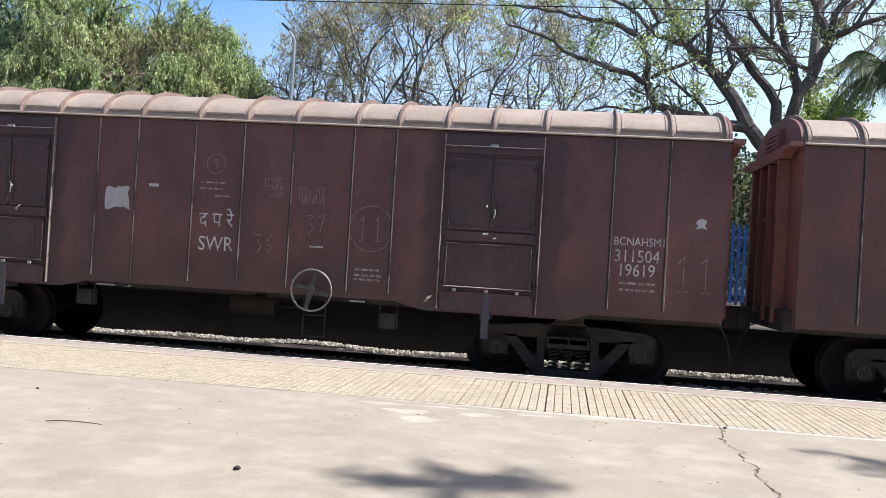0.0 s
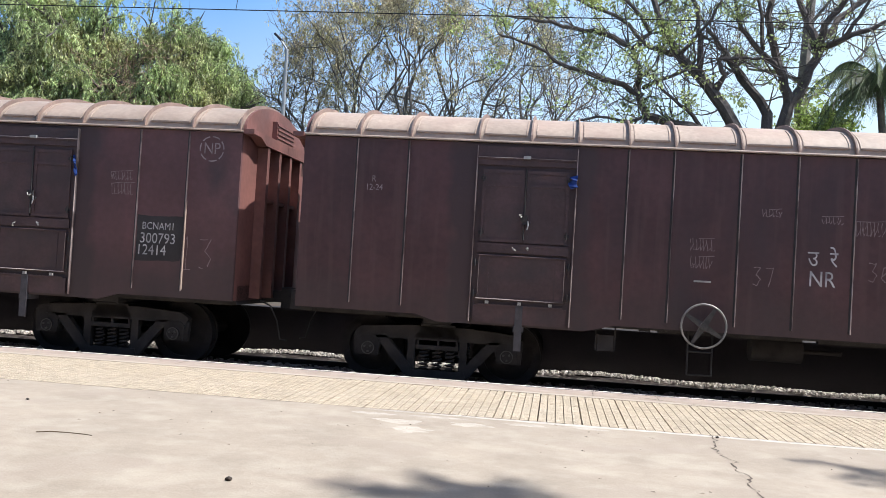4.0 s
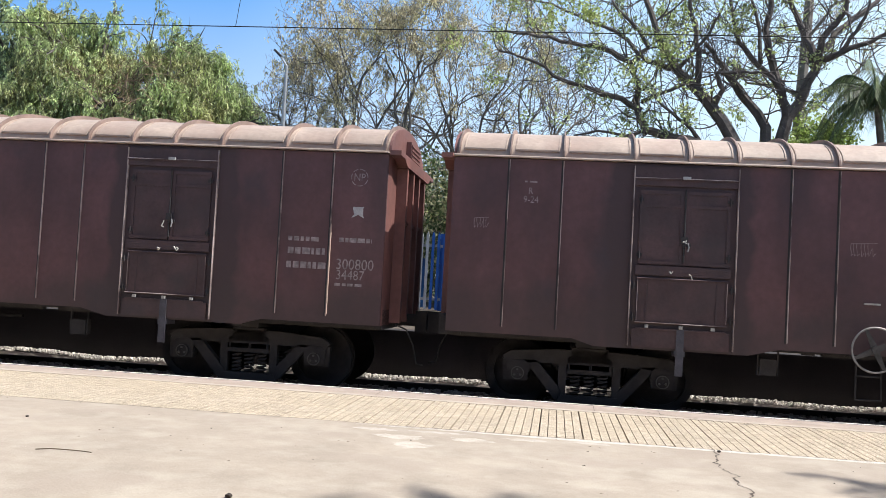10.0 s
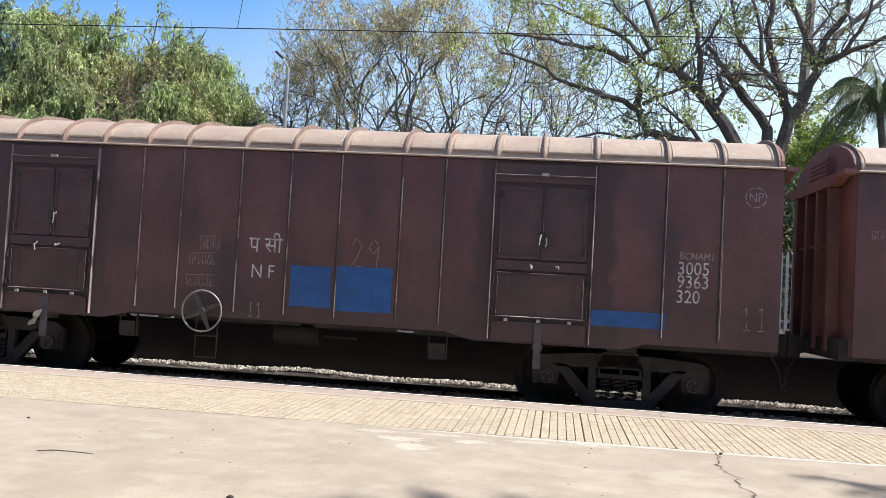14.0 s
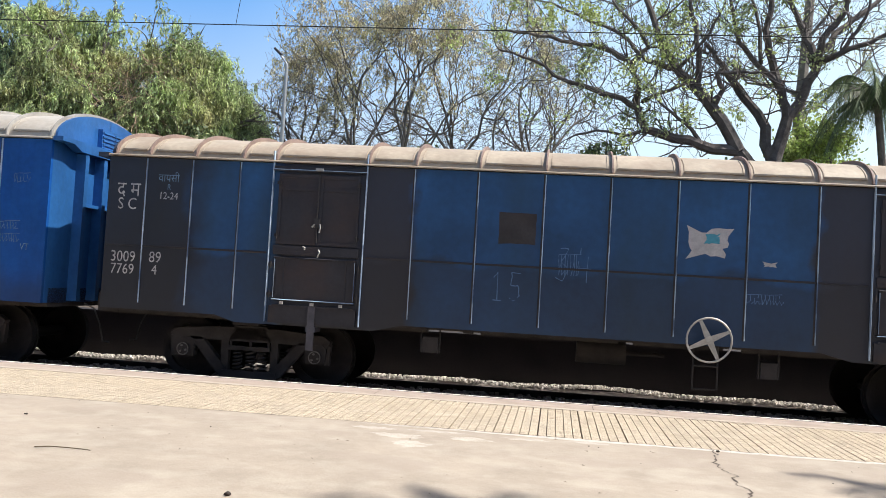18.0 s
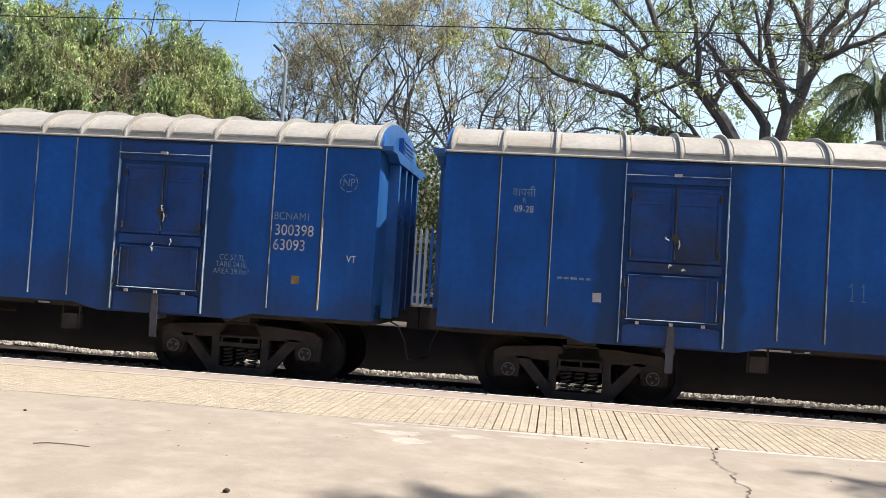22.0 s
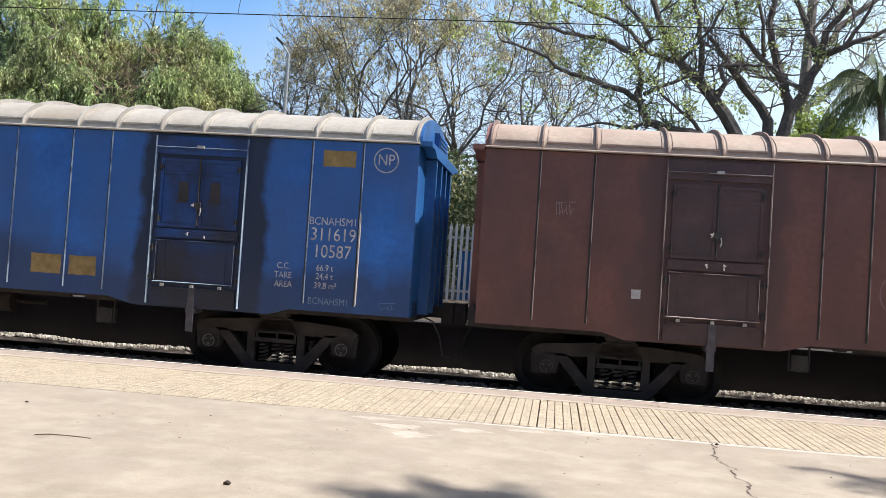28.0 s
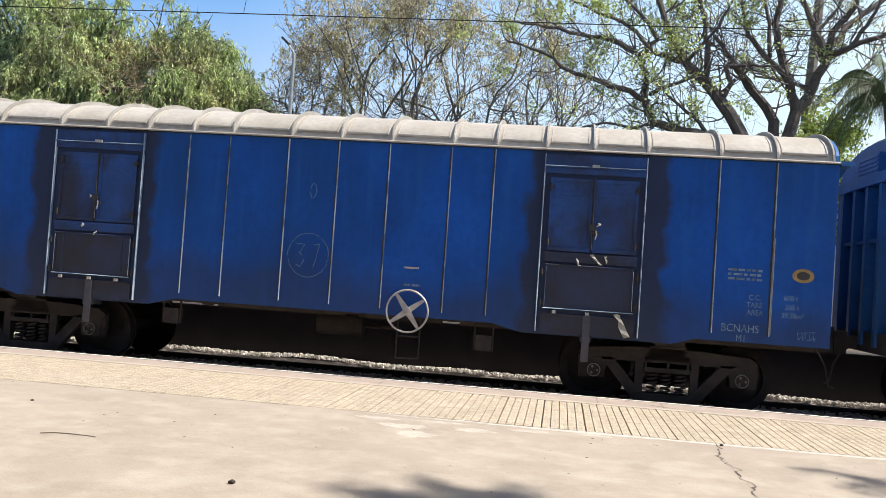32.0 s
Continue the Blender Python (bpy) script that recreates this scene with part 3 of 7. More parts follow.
rough_ground()
bm = bmesh.new()
sheet(bm, [-200, -40, -20, 0, 20, 40, 200], [(16.78, -0.42), (16.79, 0.615), (17.1, 0.63), (19.0, 0.70), (21.2, 0.88), (26, 1.0), (45, 1.0), (120, 0.6)])
setting("embankment", bm, M["soil"], "pale dry earth bank behind a low wall", "bank")
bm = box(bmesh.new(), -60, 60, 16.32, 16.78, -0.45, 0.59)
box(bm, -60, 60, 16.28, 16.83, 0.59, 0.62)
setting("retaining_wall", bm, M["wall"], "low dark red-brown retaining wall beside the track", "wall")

platform = setting("platform", box(bmesh.new(), -60, 60, -30, Y2, -0.45, 0.0), M["concrete"], "pale worn concrete platform floor with stains", "platform")
bm = box(bmesh.new(), -60, 60, Y2, Y1, -0.45, -0.03)
part("joint_bed", finish("joint_bed", bm), M["joint"], platform, label="dark dirt-filled joints under the tiles")
bm = box(bmesh.new(), -60, 60, Y1, EDGE, -0.45, -0.004)
part("coping", finish("coping", bm), M["coping"], platform, label="pinkish worn concrete coping along the platform edge")
bm = box(bmesh.new(), -60, 60, EDGE - 0.06, EDGE + 0.004, -0.12, 0.004)
part("edge_line", finish("edge_line", bm), M["white_line"], platform, label="white painted platform edge line")
bm = box(bmesh.new(), -60, 60, Y1 - 0.01, Y1 + 0.14, -0.01, 0.003)
part("border_line", finish("border_line", bm), M["cream_line"], platform, label="faded cream line beside the tile strip")

# unseen wall, roof and posts at the camera's back, added to cut bounced light
blocking_wall = setting("wall_station", box(bmesh.new(), -60, 60, -9.3, -9.0, 0.0, 4.3), M["coping"], "plain plastered station wall at the back of the platform", "wall")
setting("shelter_roof", box(bmesh.new(), -60, 60, -9.3, 3.4, 4.3, 4.42), M["galvanised"], "sheet roof of the platform shelter", "roof")
for i in range(-5, 6):
    me = shelter_post = finish("shelter_post", box(bmesh.new(), -0.1, 0.1, -3.1, -2.9, 0, 4.3))
    me.materials.append(M["coping"])
    tagged(new("shelter_post", me), "square concrete post of the platform shelter", "post", "posts of the shelter", "structure").location = (i * 6 + 3, 0, 0)

# grooved tiles: five rows of square tiles, each with five ribs
TW, ROWS, RIBS = 0.4575, 5, 5
TD = (Y1 - Y2 - 0.02) / ROWS


def tile_boxes(add, x, y):
    step = TW / RIBS
    for i in range(RIBS):
        add(x + (0.008 if i == 0 else 0.0045) + i * step, x + (i + 1) * step - (0.008 if i == RIBS - 1 else 0.0045), y + 0.0002, y + TD - 0.0002)


bm = bmesh.new()
tile_boxes(lambda a, b, c, d: box(bm, a, b, c, d, -0.034, 0.0), 0, 0)
tile_me = finish("tile", bm)
rng = random.Random(4)
far_tiles = bmesh.new()
for i in range(-44, 45):
    for j in range(ROWS):
        x, y = i * TW - 0.1105, Y2 + 0.01 + j * TD
        if -18 <= i <= 13:
            part("tile", tile_me, M["tile"], platform, pose(x, y, rng.uniform(-0.0010, 0.0006)))
        else:
            tile_boxes(lambda a, b, c, d: box(far_tiles, a, b, c, d, -0.034, 0.0), x, y)
tagged(part("far_tiles", finish("far_tiles", far_tiles), M["tile"], platform, label="rows of grooved yellow tiles further along"), kind="stuff")


def ribbon(bm, pts, widths, z):
    """A flat strip along pts on the floor."""
    prev = None
    for i, (x, y) in enumerate(pts):
        a, b = pts[max(0, i - 1)], pts[min(len(pts) - 1, i + 1)]
        d = Vector((b[0] - a[0], b[1] - a[1])).normalized()
        w = widths if isinstance(widths, float) else widths[i]
        v = [bm.verts.new((x + s * d.y * w, y - s * d.x * w, z)) for s in (-1, 1)]
        if prev:
            bm.faces.new((prev[0], prev[1], v[1], v[0]))
        prev = v
    return bm


rng = random.Random(12)
crack, cx = [], 1.60
for i in range(60):
    cx += rng.choice((-0.035, -0.012, 0.0, 0.004, 0.03)) + 0.12 * (1.585 - cx)
    crack.append((cx, 9.30 - i * 0.057 + rng.uniform(-0.02, 0.02)))
bm = ribbon(bmesh.new(), crack, [0.003 + rng.random() ** 2 * 0.013 for _ in crack], 0.003)
part("crack", finish("crack", bm), M["crack"], platform, label="thin jagged crack in the concrete")
bm = ribbon(bmesh.new(), [(-8 + 0.35 * i, Y2 - 0.006 + rng.uniform(-0.006, 0.004)) for i in range(48)], [rng.uniform(0.003, 0.010) for _ in range(48)], 0.002)
part("gap_line", finish("gap_line", bm), M["crack"], platform, label="dark uneven gap between concrete and tiles")

# pale mortar along the tiles, and the coping's joints and crack
for y0, lo, hi, step in ((Y2 - 0.05, 0.02, 0.06, 0.11), (Y2 - 0.09, 0.0, 0.05, 0.23)):
    pts = [(-2.0 + step * i, y0 + rng.uniform(-0.02, 0.02)) for i in range(int(9 / step))]
    bm = ribbon(bmesh.new(), pts, [rng.uniform(lo, hi) * min(1, (x + 2.1) / 2.5) for x, y in pts], 0.0015 if step < 0.2 else 0.001)
    part("mortar_smear", finish("mortar_smear", bm), M["mortar"], platform, label="pale uneven smear of mortar along the tiles")
for x, y, wide, deep in ((-1.45, 8.65, 0.60, 0.36), (-1.25, 8.25, 0.45, 0.40), (-1.75, 9.0, 0.50, 0.22), (-0.75, 8.75, 0.55, 0.30), (-0.2, 9.0, 0.6, 0.18), (-1.1, 9.05, 0.7, 0.18), (0.4, 9.1, 0.6, 0.14)):
    pts = [(x + rng.uniform(0.55, 1.0) * wide / 2 * math.cos(a), y + rng.uniform(0.5, 1.0) * deep / 2 * math.sin(a)) for a in (2 * math.pi * i / 22 for i in range(22))]
    bm = bmesh.new()
    bm.faces.new([bm.verts.new((u, v, 0.0012)) for u, v in pts])
    part("mortar_splash", finish("mortar_splash", bm), M["splash"], platform, label="pale dried splash of mortar on the concrete")
for x in (-7.9, -5.1, -2.3, 0.558, 1.391, 4.2):
    bm = ribbon(bmesh.new(), [(x + rng.uniform(-0.006, 0.006), 11.66 + 0.06 * i) for i in range(10)], 0.004, -0.002)
    part("coping_joint", finish("coping_joint", bm), M["crack"], platform, label="dark joint across the coping")
pts = [(0.88 + 0.09 * i, 12.06 - 0.06 * i + 0.0011 * i * i + rng.uniform(-0.025, 0.025)) for i in range(27)]
bm = ribbon(bmesh.new(), pts, [rng.uniform(0.002, 0.012) for _ in pts], 0.0045)
part("crack", finish("crack", bm), M["crack"], platform, label="uneven dark crack along the coping")

# track
for s in (-1, 1):
    prof = [(-0.07, -0.17), (0.07, -0.17), (0.07, -0.155), (0.012, -0.13), (0.012, -0.045), (0.036, -0.03), (0.036, 0), (-0.036, 0), (-0.036, -0.03), (-0.012, -0.045), (-0.012, -0.13), (-0.07, -0.155)]
    bm = prism(bmesh.new(), [(YC + s * 0.874 + u, RAIL + v) for u, v in prof], "x", -60, 60)
    me = finish("rail", bm)
    me.materials.append(M["rust_steel"])
    tagged(new("rail", me), "rusty steel running rail with a worn head", "rail", "rails of the track", "structure")
bm = prism(bmesh.new(), [(-0.12, 0), (0.12, 0), (0.09, 0.2), (-0.09, 0.2)], "y", -1.3, 1.3)
sl = finish("sleeper", bm)
sl.materials.append(M["sleeper"])
for i in range(-33, 34):
    ob = tagged(new("sleeper", sl), "grey concrete railway sleeper in ballast", "sleeper", "sleepers under the rails", "structure")
    ob.matrix_basis = pose(i * 0.6, YC, RAIL - 0.37)


def stones(count, x0, x1, y0, y1, z, size, seed, material):
    r = np.random.default_rng(seed)
    corner = np.array([(x, y, zz) for x in (-1, 1) for y in (-1, 1) for zz in (-1, 1)], float)
    y = r.uniform(y0, y1, count)
    c = np.stack([r.uniform(x0, x1, count), y, z + r.uniform(-0.03, 0.025, count)], 1)
    c[:, 2] += np.where(y > 15.6, 0.0 + 0.035 * np.sin(c[:, 0] * 1.7) * np.sin(c[:, 0] * 0.63 + 1.0), 0.0)
    s = size * r.uniform(0.55, 1.15, (count, 1, 1))
    v = corner[None] * s * r.uniform(0.45, 1.0, (count, 8, 3))
    a = r.uniform(0, 6.28, count)
    ca, sa = np.cos(a)[:, None], np.sin(a)[:, None]
    v = np.stack([v[..., 0] * ca - v[..., 1] * sa, v[..., 0] * sa + v[..., 1] * ca, v[..., 2] * 0.75], -1) + c[:, None]
    f = np.array([(0, 1, 3, 2), (4, 6, 7, 5), (0, 4, 5, 1), (2, 3, 7, 6), (0, 2, 6, 4), (1, 5, 7, 3)])
    f = (np.arange(count)[:, None, None] * 8 + f[None]).reshape(-1, 4)
    me = bpy.data.meshes.new("ballast")
    me.from_pydata(v.reshape(-1, 3).tolist(), [], f.tolist())
    me.materials.append(material)
    return me


bm = sheet(bmesh.new(), [-60, -20, 0, 20, 60], [(12.3, -0.32), (12.5, -0.27), (14.9, -0.28), (15.4, -0.33), (15.95, -0.37), (16.1, -0.28), (16.35, -0.24)])
setting("track_bed", bm, M["bed"], "dusty track bed beneath the ballast", "track bed")
tagged(new("ballast", stones(6000, -14, 12, 16.10, 16.30, -0.205, 0.023, 5, M["ballast"])), "loose pale grey crushed stone ballast beside the rails", "ballast", kind="stuff")
# darker copy of the ballast, for the shade under the train
tagged(new("ballast", stones(11000, -14, 12, 12.4, 15.2, -0.265, 0.045, 6, M["ballast_shaded"])), "oil-darkened crushed stone ballast between the rails", "ballast", kind="stuff")


pale = stones(2600, -16, 14, 16.84, 17.15, 0.0, 0.035, 9, M["ballast"])
pale.transform(Matrix.Translation((0, 0, 0.435)))
tagged(new("ballast", pale), "pale loose stones along the top of the wall", "stones", kind="stuff")


# ---- the train ----
def place(t):
    """How far the first wagon's middle has come along the track at t seconds."""
    return (((-1.06382e-05 * t + 0.0013722) * t - 0.055126) * t + 5.74927) * t - 4.63595


class Plan:
    """The sizes of a wagon type."""
    def __init__(self, half, ribs, doors, hoops, eave, crown, bogie, handwheel):
        self.half, self.ribs, self.doors, self.hoops, self.eave, self.crown, self.bogie, self.handwheel = half, ribs, doors, hoops, eave, crown, bogie, handwheel


R1 = [0.735, 1.613, 2.22, 5.244, 5.982]
LONG = Plan(6.76, [0] + R1 + [-x for x in R1], (2.911, 4.283), [0] + [s * x for x in R1 + [2.911, 3.558, 4.283, 6.70] for s in (-1, 1)], 3.46, 4.00, 4.75, 1.15)
R2 = [0.90, 1.82, 2.72, 5.25, 5.97, 6.67]
OLD = Plan(7.25, [0] + R2 + [-x for x in R2], (3.40, 4.76), [0] + [s * x for x in R2 + [3.40, 4.76, 7.19] for s in (-1, 1)], 3.25, 3.72, 5.1, 1.35)
SIDE = -1.6


def arch(plan, off=0.0, half_w=1.50, n=20):
    """The roof's section from the near to the far foot, as (y, z)."""
    rise = plan.crown - plan.eave - 0.04
    pts = []
    for i in range(n + 1):
        a = math.pi * i / n
        c, s = math.cos(a), math.sin(a)
        pts.append((-c * (half_w + off), plan.eave + 0.04 + s * (rise + off)))
    return pts


def shell_mesh(plan):
    bm = bmesh.new()
    prism(bm, arch(plan), "x", -plan.half + 0.02, plan.half - 0.02)
    return finish("roof_sheet", bm, True)


def hoop_mesh(plan):
    bm = bmesh.new()
    inner, outer = arch(plan, -0.01), arch(plan, 0.060)
    lo = [(SIDE - 0.02, plan.eave + 0.035)]
    prism(bm, lo + outer + [(-SIDE + 0.02, plan.eave + 0.035)] + inner[::-1], "x", -0.011, 0.011)
    return finish("roof_rib", bm)


def bay_mesh(plan, w):
    """The welded edge strip along the foot of one roof bay."""
    a, b = arch(plan, 0.012), arch(plan, -0.005)
    n = 4
    bm = bmesh.new()
    for x in (-w / 2 + 0.07, w / 2 - 0.07):
        prism(bm, a[1:n + 2] + b[1:n + 2][::-1], "x", x - 0.008, x + 0.008)
    y, z = a[1]
    box(bm, -w / 2 + 0.07, w / 2 - 0.07, y - 0.01, y + 0.02, z - 0.012, z + 0.012)
    return finish("roof_bay_edge", bm)


def end_mesh(plan):
    """The arched plate that closes the roof, with its overhanging fascia."""
    bm = prism(bmesh.new(), arch(plan, 0.012), "x", -0.02, 0.02)
    return finish("roof_end", bm)


def fascia_mesh(plan):
    """The overhanging beam under the roof's end, lower towards the middle."""
    e = plan.eave
    return finish("end_fascia", prism(bmesh.new(), [(-1.62, e - 0.03), (-1.3, e - 0.03), (-1.05, e - 0.12), (1.05, e - 0.12), (1.3, e - 0.03), (1.62, e - 0.03), (1.62, e + 0.035), (-1.62, e + 0.035)], "x", 0.021, 0.18))


def vent_mesh(plan):
    """A louvred box in the middle of the roof's end."""
    e = plan.eave
    return finish("end_vent", box(bmesh.new(), 0.021, 0.10, -0.35, 0.55, e + 0.06, e + 0.36))


def side_mesh(plan):
    h, (d0, d1), e = plan.half, plan.doors, plan.eave
    low = [(-h, 1.02), (-d1 - 0.75, 1.02), (-d1 - 0.45, 0.93), (-d0 + 0.2, 0.93), (-d0 + 0.6, 1.03)]
    out = low + [(-x, z) for x, z in reversed(low)] + [(h, e - 0.02), (-h, e - 0.02)]
    return finish("side_wall", prism(bmesh.new(), out, "y", SIDE, SIDE + 0.06))


def far_side_mesh(plan):
    bm = box(bmesh.new(), -plan.half, plan.half, -SIDE - 0.06, -SIDE, 1.0, plan.eave - 0.02)
    for x in plan.ribs:
        box(bm, x - 0.035, x + 0.035, -SIDE, -SIDE + 0.05, 1.1, plan.eave - 0.03)
    return finish("far_side_wall", bm)


def rib_mesh(plan):
    out = [(-0.006, SIDE), (-0.006, SIDE - 0.020), (-0.005, SIDE - 0.023), (0.002, SIDE - 0.023), (0.006, SIDE - 0.018), (0.006, SIDE)]
    bm = bmesh.new()
    r0 = [bm.verts.new((x, y, 1.12)) for x, y in out]
    r1 = [bm.verts.new((x, y, plan.eave - 0.03)) for x, y in out]
    for i in range(5):
        bm.faces.new((r0[i], r0[i + 1], r1[i + 1], r1[i]))
    bm.faces.new(r0[::-1])
    bm.faces.new(r1)
    return finish("side_rib", bm)


def rib_shade_mesh(plan):
    """A dark strip along one foot of a rib, standing for its shaded side."""
    return finish("rib_weld", prism(bmesh.new(), [(-0.030, SIDE), (-0.026, SIDE - 0.003), (-0.007, SIDE - 0.006), (-0.0065, SIDE)], "z", 1.12, plan.eave - 0.03))


def ledge_mesh(plan):
    e = plan.eave
    out = [(SIDE - 0.055, e - 0.008), (SIDE + 0.16, e - 0.008), (SIDE + 0.16, e + 0.018), (SIDE - 0.045, e + 0.018), (SIDE - 0.055, e + 0.006)]
    return finish("roof_ledge", prism(bmesh.new(), out, "x", -plan.half, plan.half))


def end_wall_mesh(plan):
    return finish("end_wall", box(bmesh.new(), -0.05, 0.0, SIDE + 0.06, -SIDE - 0.06, 1.02, plan.eave - 0.02))


def end_post_mesh(plan):
    """A channel-shaped post with a flat front, standing out from the end wall."""
    top = plan.eave - 0.13
    return finish("end_post", prism(bmesh.new(), [(-0.055, 1.05), (0.055, 1.05), (0.055, top), (-0.055, top)], "x", 0.001, 0.16))


# door pieces: origin at the middle of the door's foot, w the half width
def post_mesh():
    bm = bmesh.new()
    out = [(-0.007, SIDE), (-0.007, SIDE - 0.044), (-0.006, SIDE - 0.047), (0.003, SIDE - 0.047), (0.007, SIDE - 0.042), (0.007, SIDE)]
    r0 = [bm.verts.new((x, y, 0.97)) for x, y in out]
    r1 = [bm.verts.new((x, y, 3.40)) for x, y in out]
    for i in range(5):
        bm.faces.new((r0[i], r0[i + 1], r1[i + 1], r1[i]))
    bm.faces.new(r0[::-1])
    bm.faces.new(r1)
    return finish("door_post", bm)


def leaf_mesh(w, z0, z1):
    bm = box(bmesh.new(), 0.015, w - 0.09, SIDE - 0.012, SIDE, z0, z1)
    for a, b, c, d in ((0.015, 0.06, z0, z1), (w - 0.135, w - 0.09, z0, z1), (0.06, w - 0.135, z0, z0 + 0.05), (0.06, w - 0.135, z1 - 0.05, z1), (0.06, w - 0.135, z1 - 0.23, z1 - 0.19)):
        box(bm, a, b, SIDE - 0.024, SIDE - 0.012, c, d)
    return finish("door_leaf", bm)


def flap_mesh(w, z0, z1):
    x = w - 0.09
    return finish("door_flap", box(bmesh.new(), -x + 0.005, x - 0.005, SIDE - 0.018, SIDE, z0 + 0.005, z1 - 0.005))


def flap_frame_mesh(w, z0, z1):
    """The raised border of a flap, one closed ring of flat bar."""
    x, k = w - 0.09, 0.03
    outer, inner = ((-x, z0), (x, z0), (x, z1), (-x, z1)), ((-x + k, z0 + k), (x - k, z0 + k), (x - k, z1 - k), (-x + k, z1 - k))
    bm = bmesh.new()
    o0, o1 = [[bm.verts.new((u, y, v)) for u, v in outer] for y in (SIDE - 0.028, SIDE)]
    i0, i1 = [[bm.verts.new((u, y, v)) for u, v in inner] for y in (SIDE - 0.028, SIDE)]
    for a in range(4):
        b = (a + 1) % 4
        for q in ((o0[a], o0[b], i0[b], i0[a]), (o1[a], o1[b], i1[b], i1[a]), (o0[a], o0[b], o1[b], o1[a]), (i0[a], i0[b], i1[b], i1[a])):
            bm.faces.new(q)
    return finish("flap_frame", bm)


def hinge_mesh():
    bm = box(bmesh.new(), -0.035, 0.035, SIDE - 0.034, SIDE - 0.012, -0.022, 0.022)
    tube(bm, [(0, SIDE - 0.036, -0.05), (0, SIDE - 0.036, 0.05)], 0.012, 6)
    return finish("hinge", bm)


def handwheel_mesh():
    bm = bmesh.new()
    n = 40
    pts = [(0.29 * math.cos(2 * math.pi * i / n), 0, 0.29 * math.sin(2 * math.pi * i / n)) for i in range(n + 1)]
    tube(bm, pts, 0.014, 6, False)
    return finish("rim", bm, True)


def spoke_mesh():
    bm = bmesh.new()
    for k in range(4):
        m = Matrix.Rotation(k * math.pi / 2, 4, "Y")
        out = [(0.0, -0.045), (0.29, -0.018), (0.29, 0.018), (0.0, 0.045)]
        prism(bm, out, "y", -0.008, 0.008, m)
    ring(bm, (0, 0, 0), 0.004, 0.05, -0.035, 0.035, 16)
    return finish("spokes", bm)


def wheel_mesh():
    """One wheel about the y axis, its flange towards +y."""
    bm = ring(bmesh.new(), (0, 0, 0), 0.36, 0.47, -0.065, 0.065, 32)
    ring(bm, (0, 0, 0), 0.40, 0.50, 0.055, 0.085, 32)
    ring(bm, (0, 0, 0), 0.05, 0.37, -0.015, 0.015, 24)
    return finish("wheel", bm, True)


def axle_mesh():
    return finish("axle", tube(bmesh.new(), [(0, -1.18, 0), (0, 1.18, 0)], 0.085, 12), True)


def cap_mesh():
    bm = ring(bmesh.new(), (0, 0, 0), 0.01, 0.09, -0.04, 0.0, 20)
    return finish("end_cap", bm)


def bolt_mesh():
    return finish("cap_bolt", tube(bmesh.new(), [(0, -0.065, 0), (0, -0.035, 0)], 0.017, 6))


def bogie_frame_mesh(s):
    """One cast side frame, at the near (s = -1) or far side, origin on the rail below the bogie's middle."""
    bm = bmesh.new()
    y0, y1 = sorted((s * 1.06, s * 1.19))
    prism(bm, [(-1.16, 0.60), (-1.22, 0.70), (-1.10, 0.78), (-0.45, 0.83), (0.45, 0.83), (1.10, 0.78), (1.22, 0.70), (1.16, 0.60), (0.75, 0.63), (-0.75, 0.63)], "y", y0, y1)
    for k in (-1, 1):
        prism(bm, [(k * 0.92, 0.66), (k * 0.74, 0.66), (k * 0.36, 0.24), (k * 0.36, 0.12), (k * 0.46, 0.12)], "y", y0, y1)
        prism(bm, [(k * 0.43, 0.2), (k * 0.32, 0.2), (k * 0.32, 0.66), (k * 0.43, 0.66)], "y", y0 + 0.01, y1 - 0.01)
        prism(bm, [(k * 0.80, 0.62), (k * 0.86, 0.40), (k * 0.91, 0.40), (k * 0.91, 0.62)], "y", y0 + 0.02, y1 - 0.02)
        prism(bm, [(k * 1.13, 0.62), (k * 1.13, 0.36), (k * 1.20, 0.36), (k * 1.22, 0.66)], "y", y0 + 0.02, y1 - 0.02)
    prism(bm, [(-0.44, 0.10), (0.44, 0.10), (0.40, 0.20), (-0.40, 0.20)], "y", y0 - 0.02, y1 + 0.02)
    return finish("side_frame", bm)


def spring_mesh():
    bm = bmesh.new()
    n = 46
    pts = [(0.062 * math.cos(i * 0.75), 0.062 * math.sin(i * 0.75), 0.20 + 0.30 * i / n) for i in range(n + 1)]
    tube(bm, pts, 0.016, 5)
    return finish("spring", bm, True)


def bolster_mesh():
    return finish("bogie_bolster", prism(bmesh.new(), [(-0.31, 0.66), (0.31, 0.66), (0.31, 0.72), (0.25, 0.74), (0.25, 0.86), (-0.25, 0.86), (-0.25, 0.74), (-0.31, 0.72)], "y", -1.19, 1.19))


def axle_box_mesh():
    bm = prism(bmesh.new(), [(-0.14, -0.12), (0.14, -0.12), (0.16, 0.10), (0.10, 0.16), (-0.10, 0.16), (-0.16, 0.10)], "y", -1.20, -1.02)
    return finish("axle_box", bm)


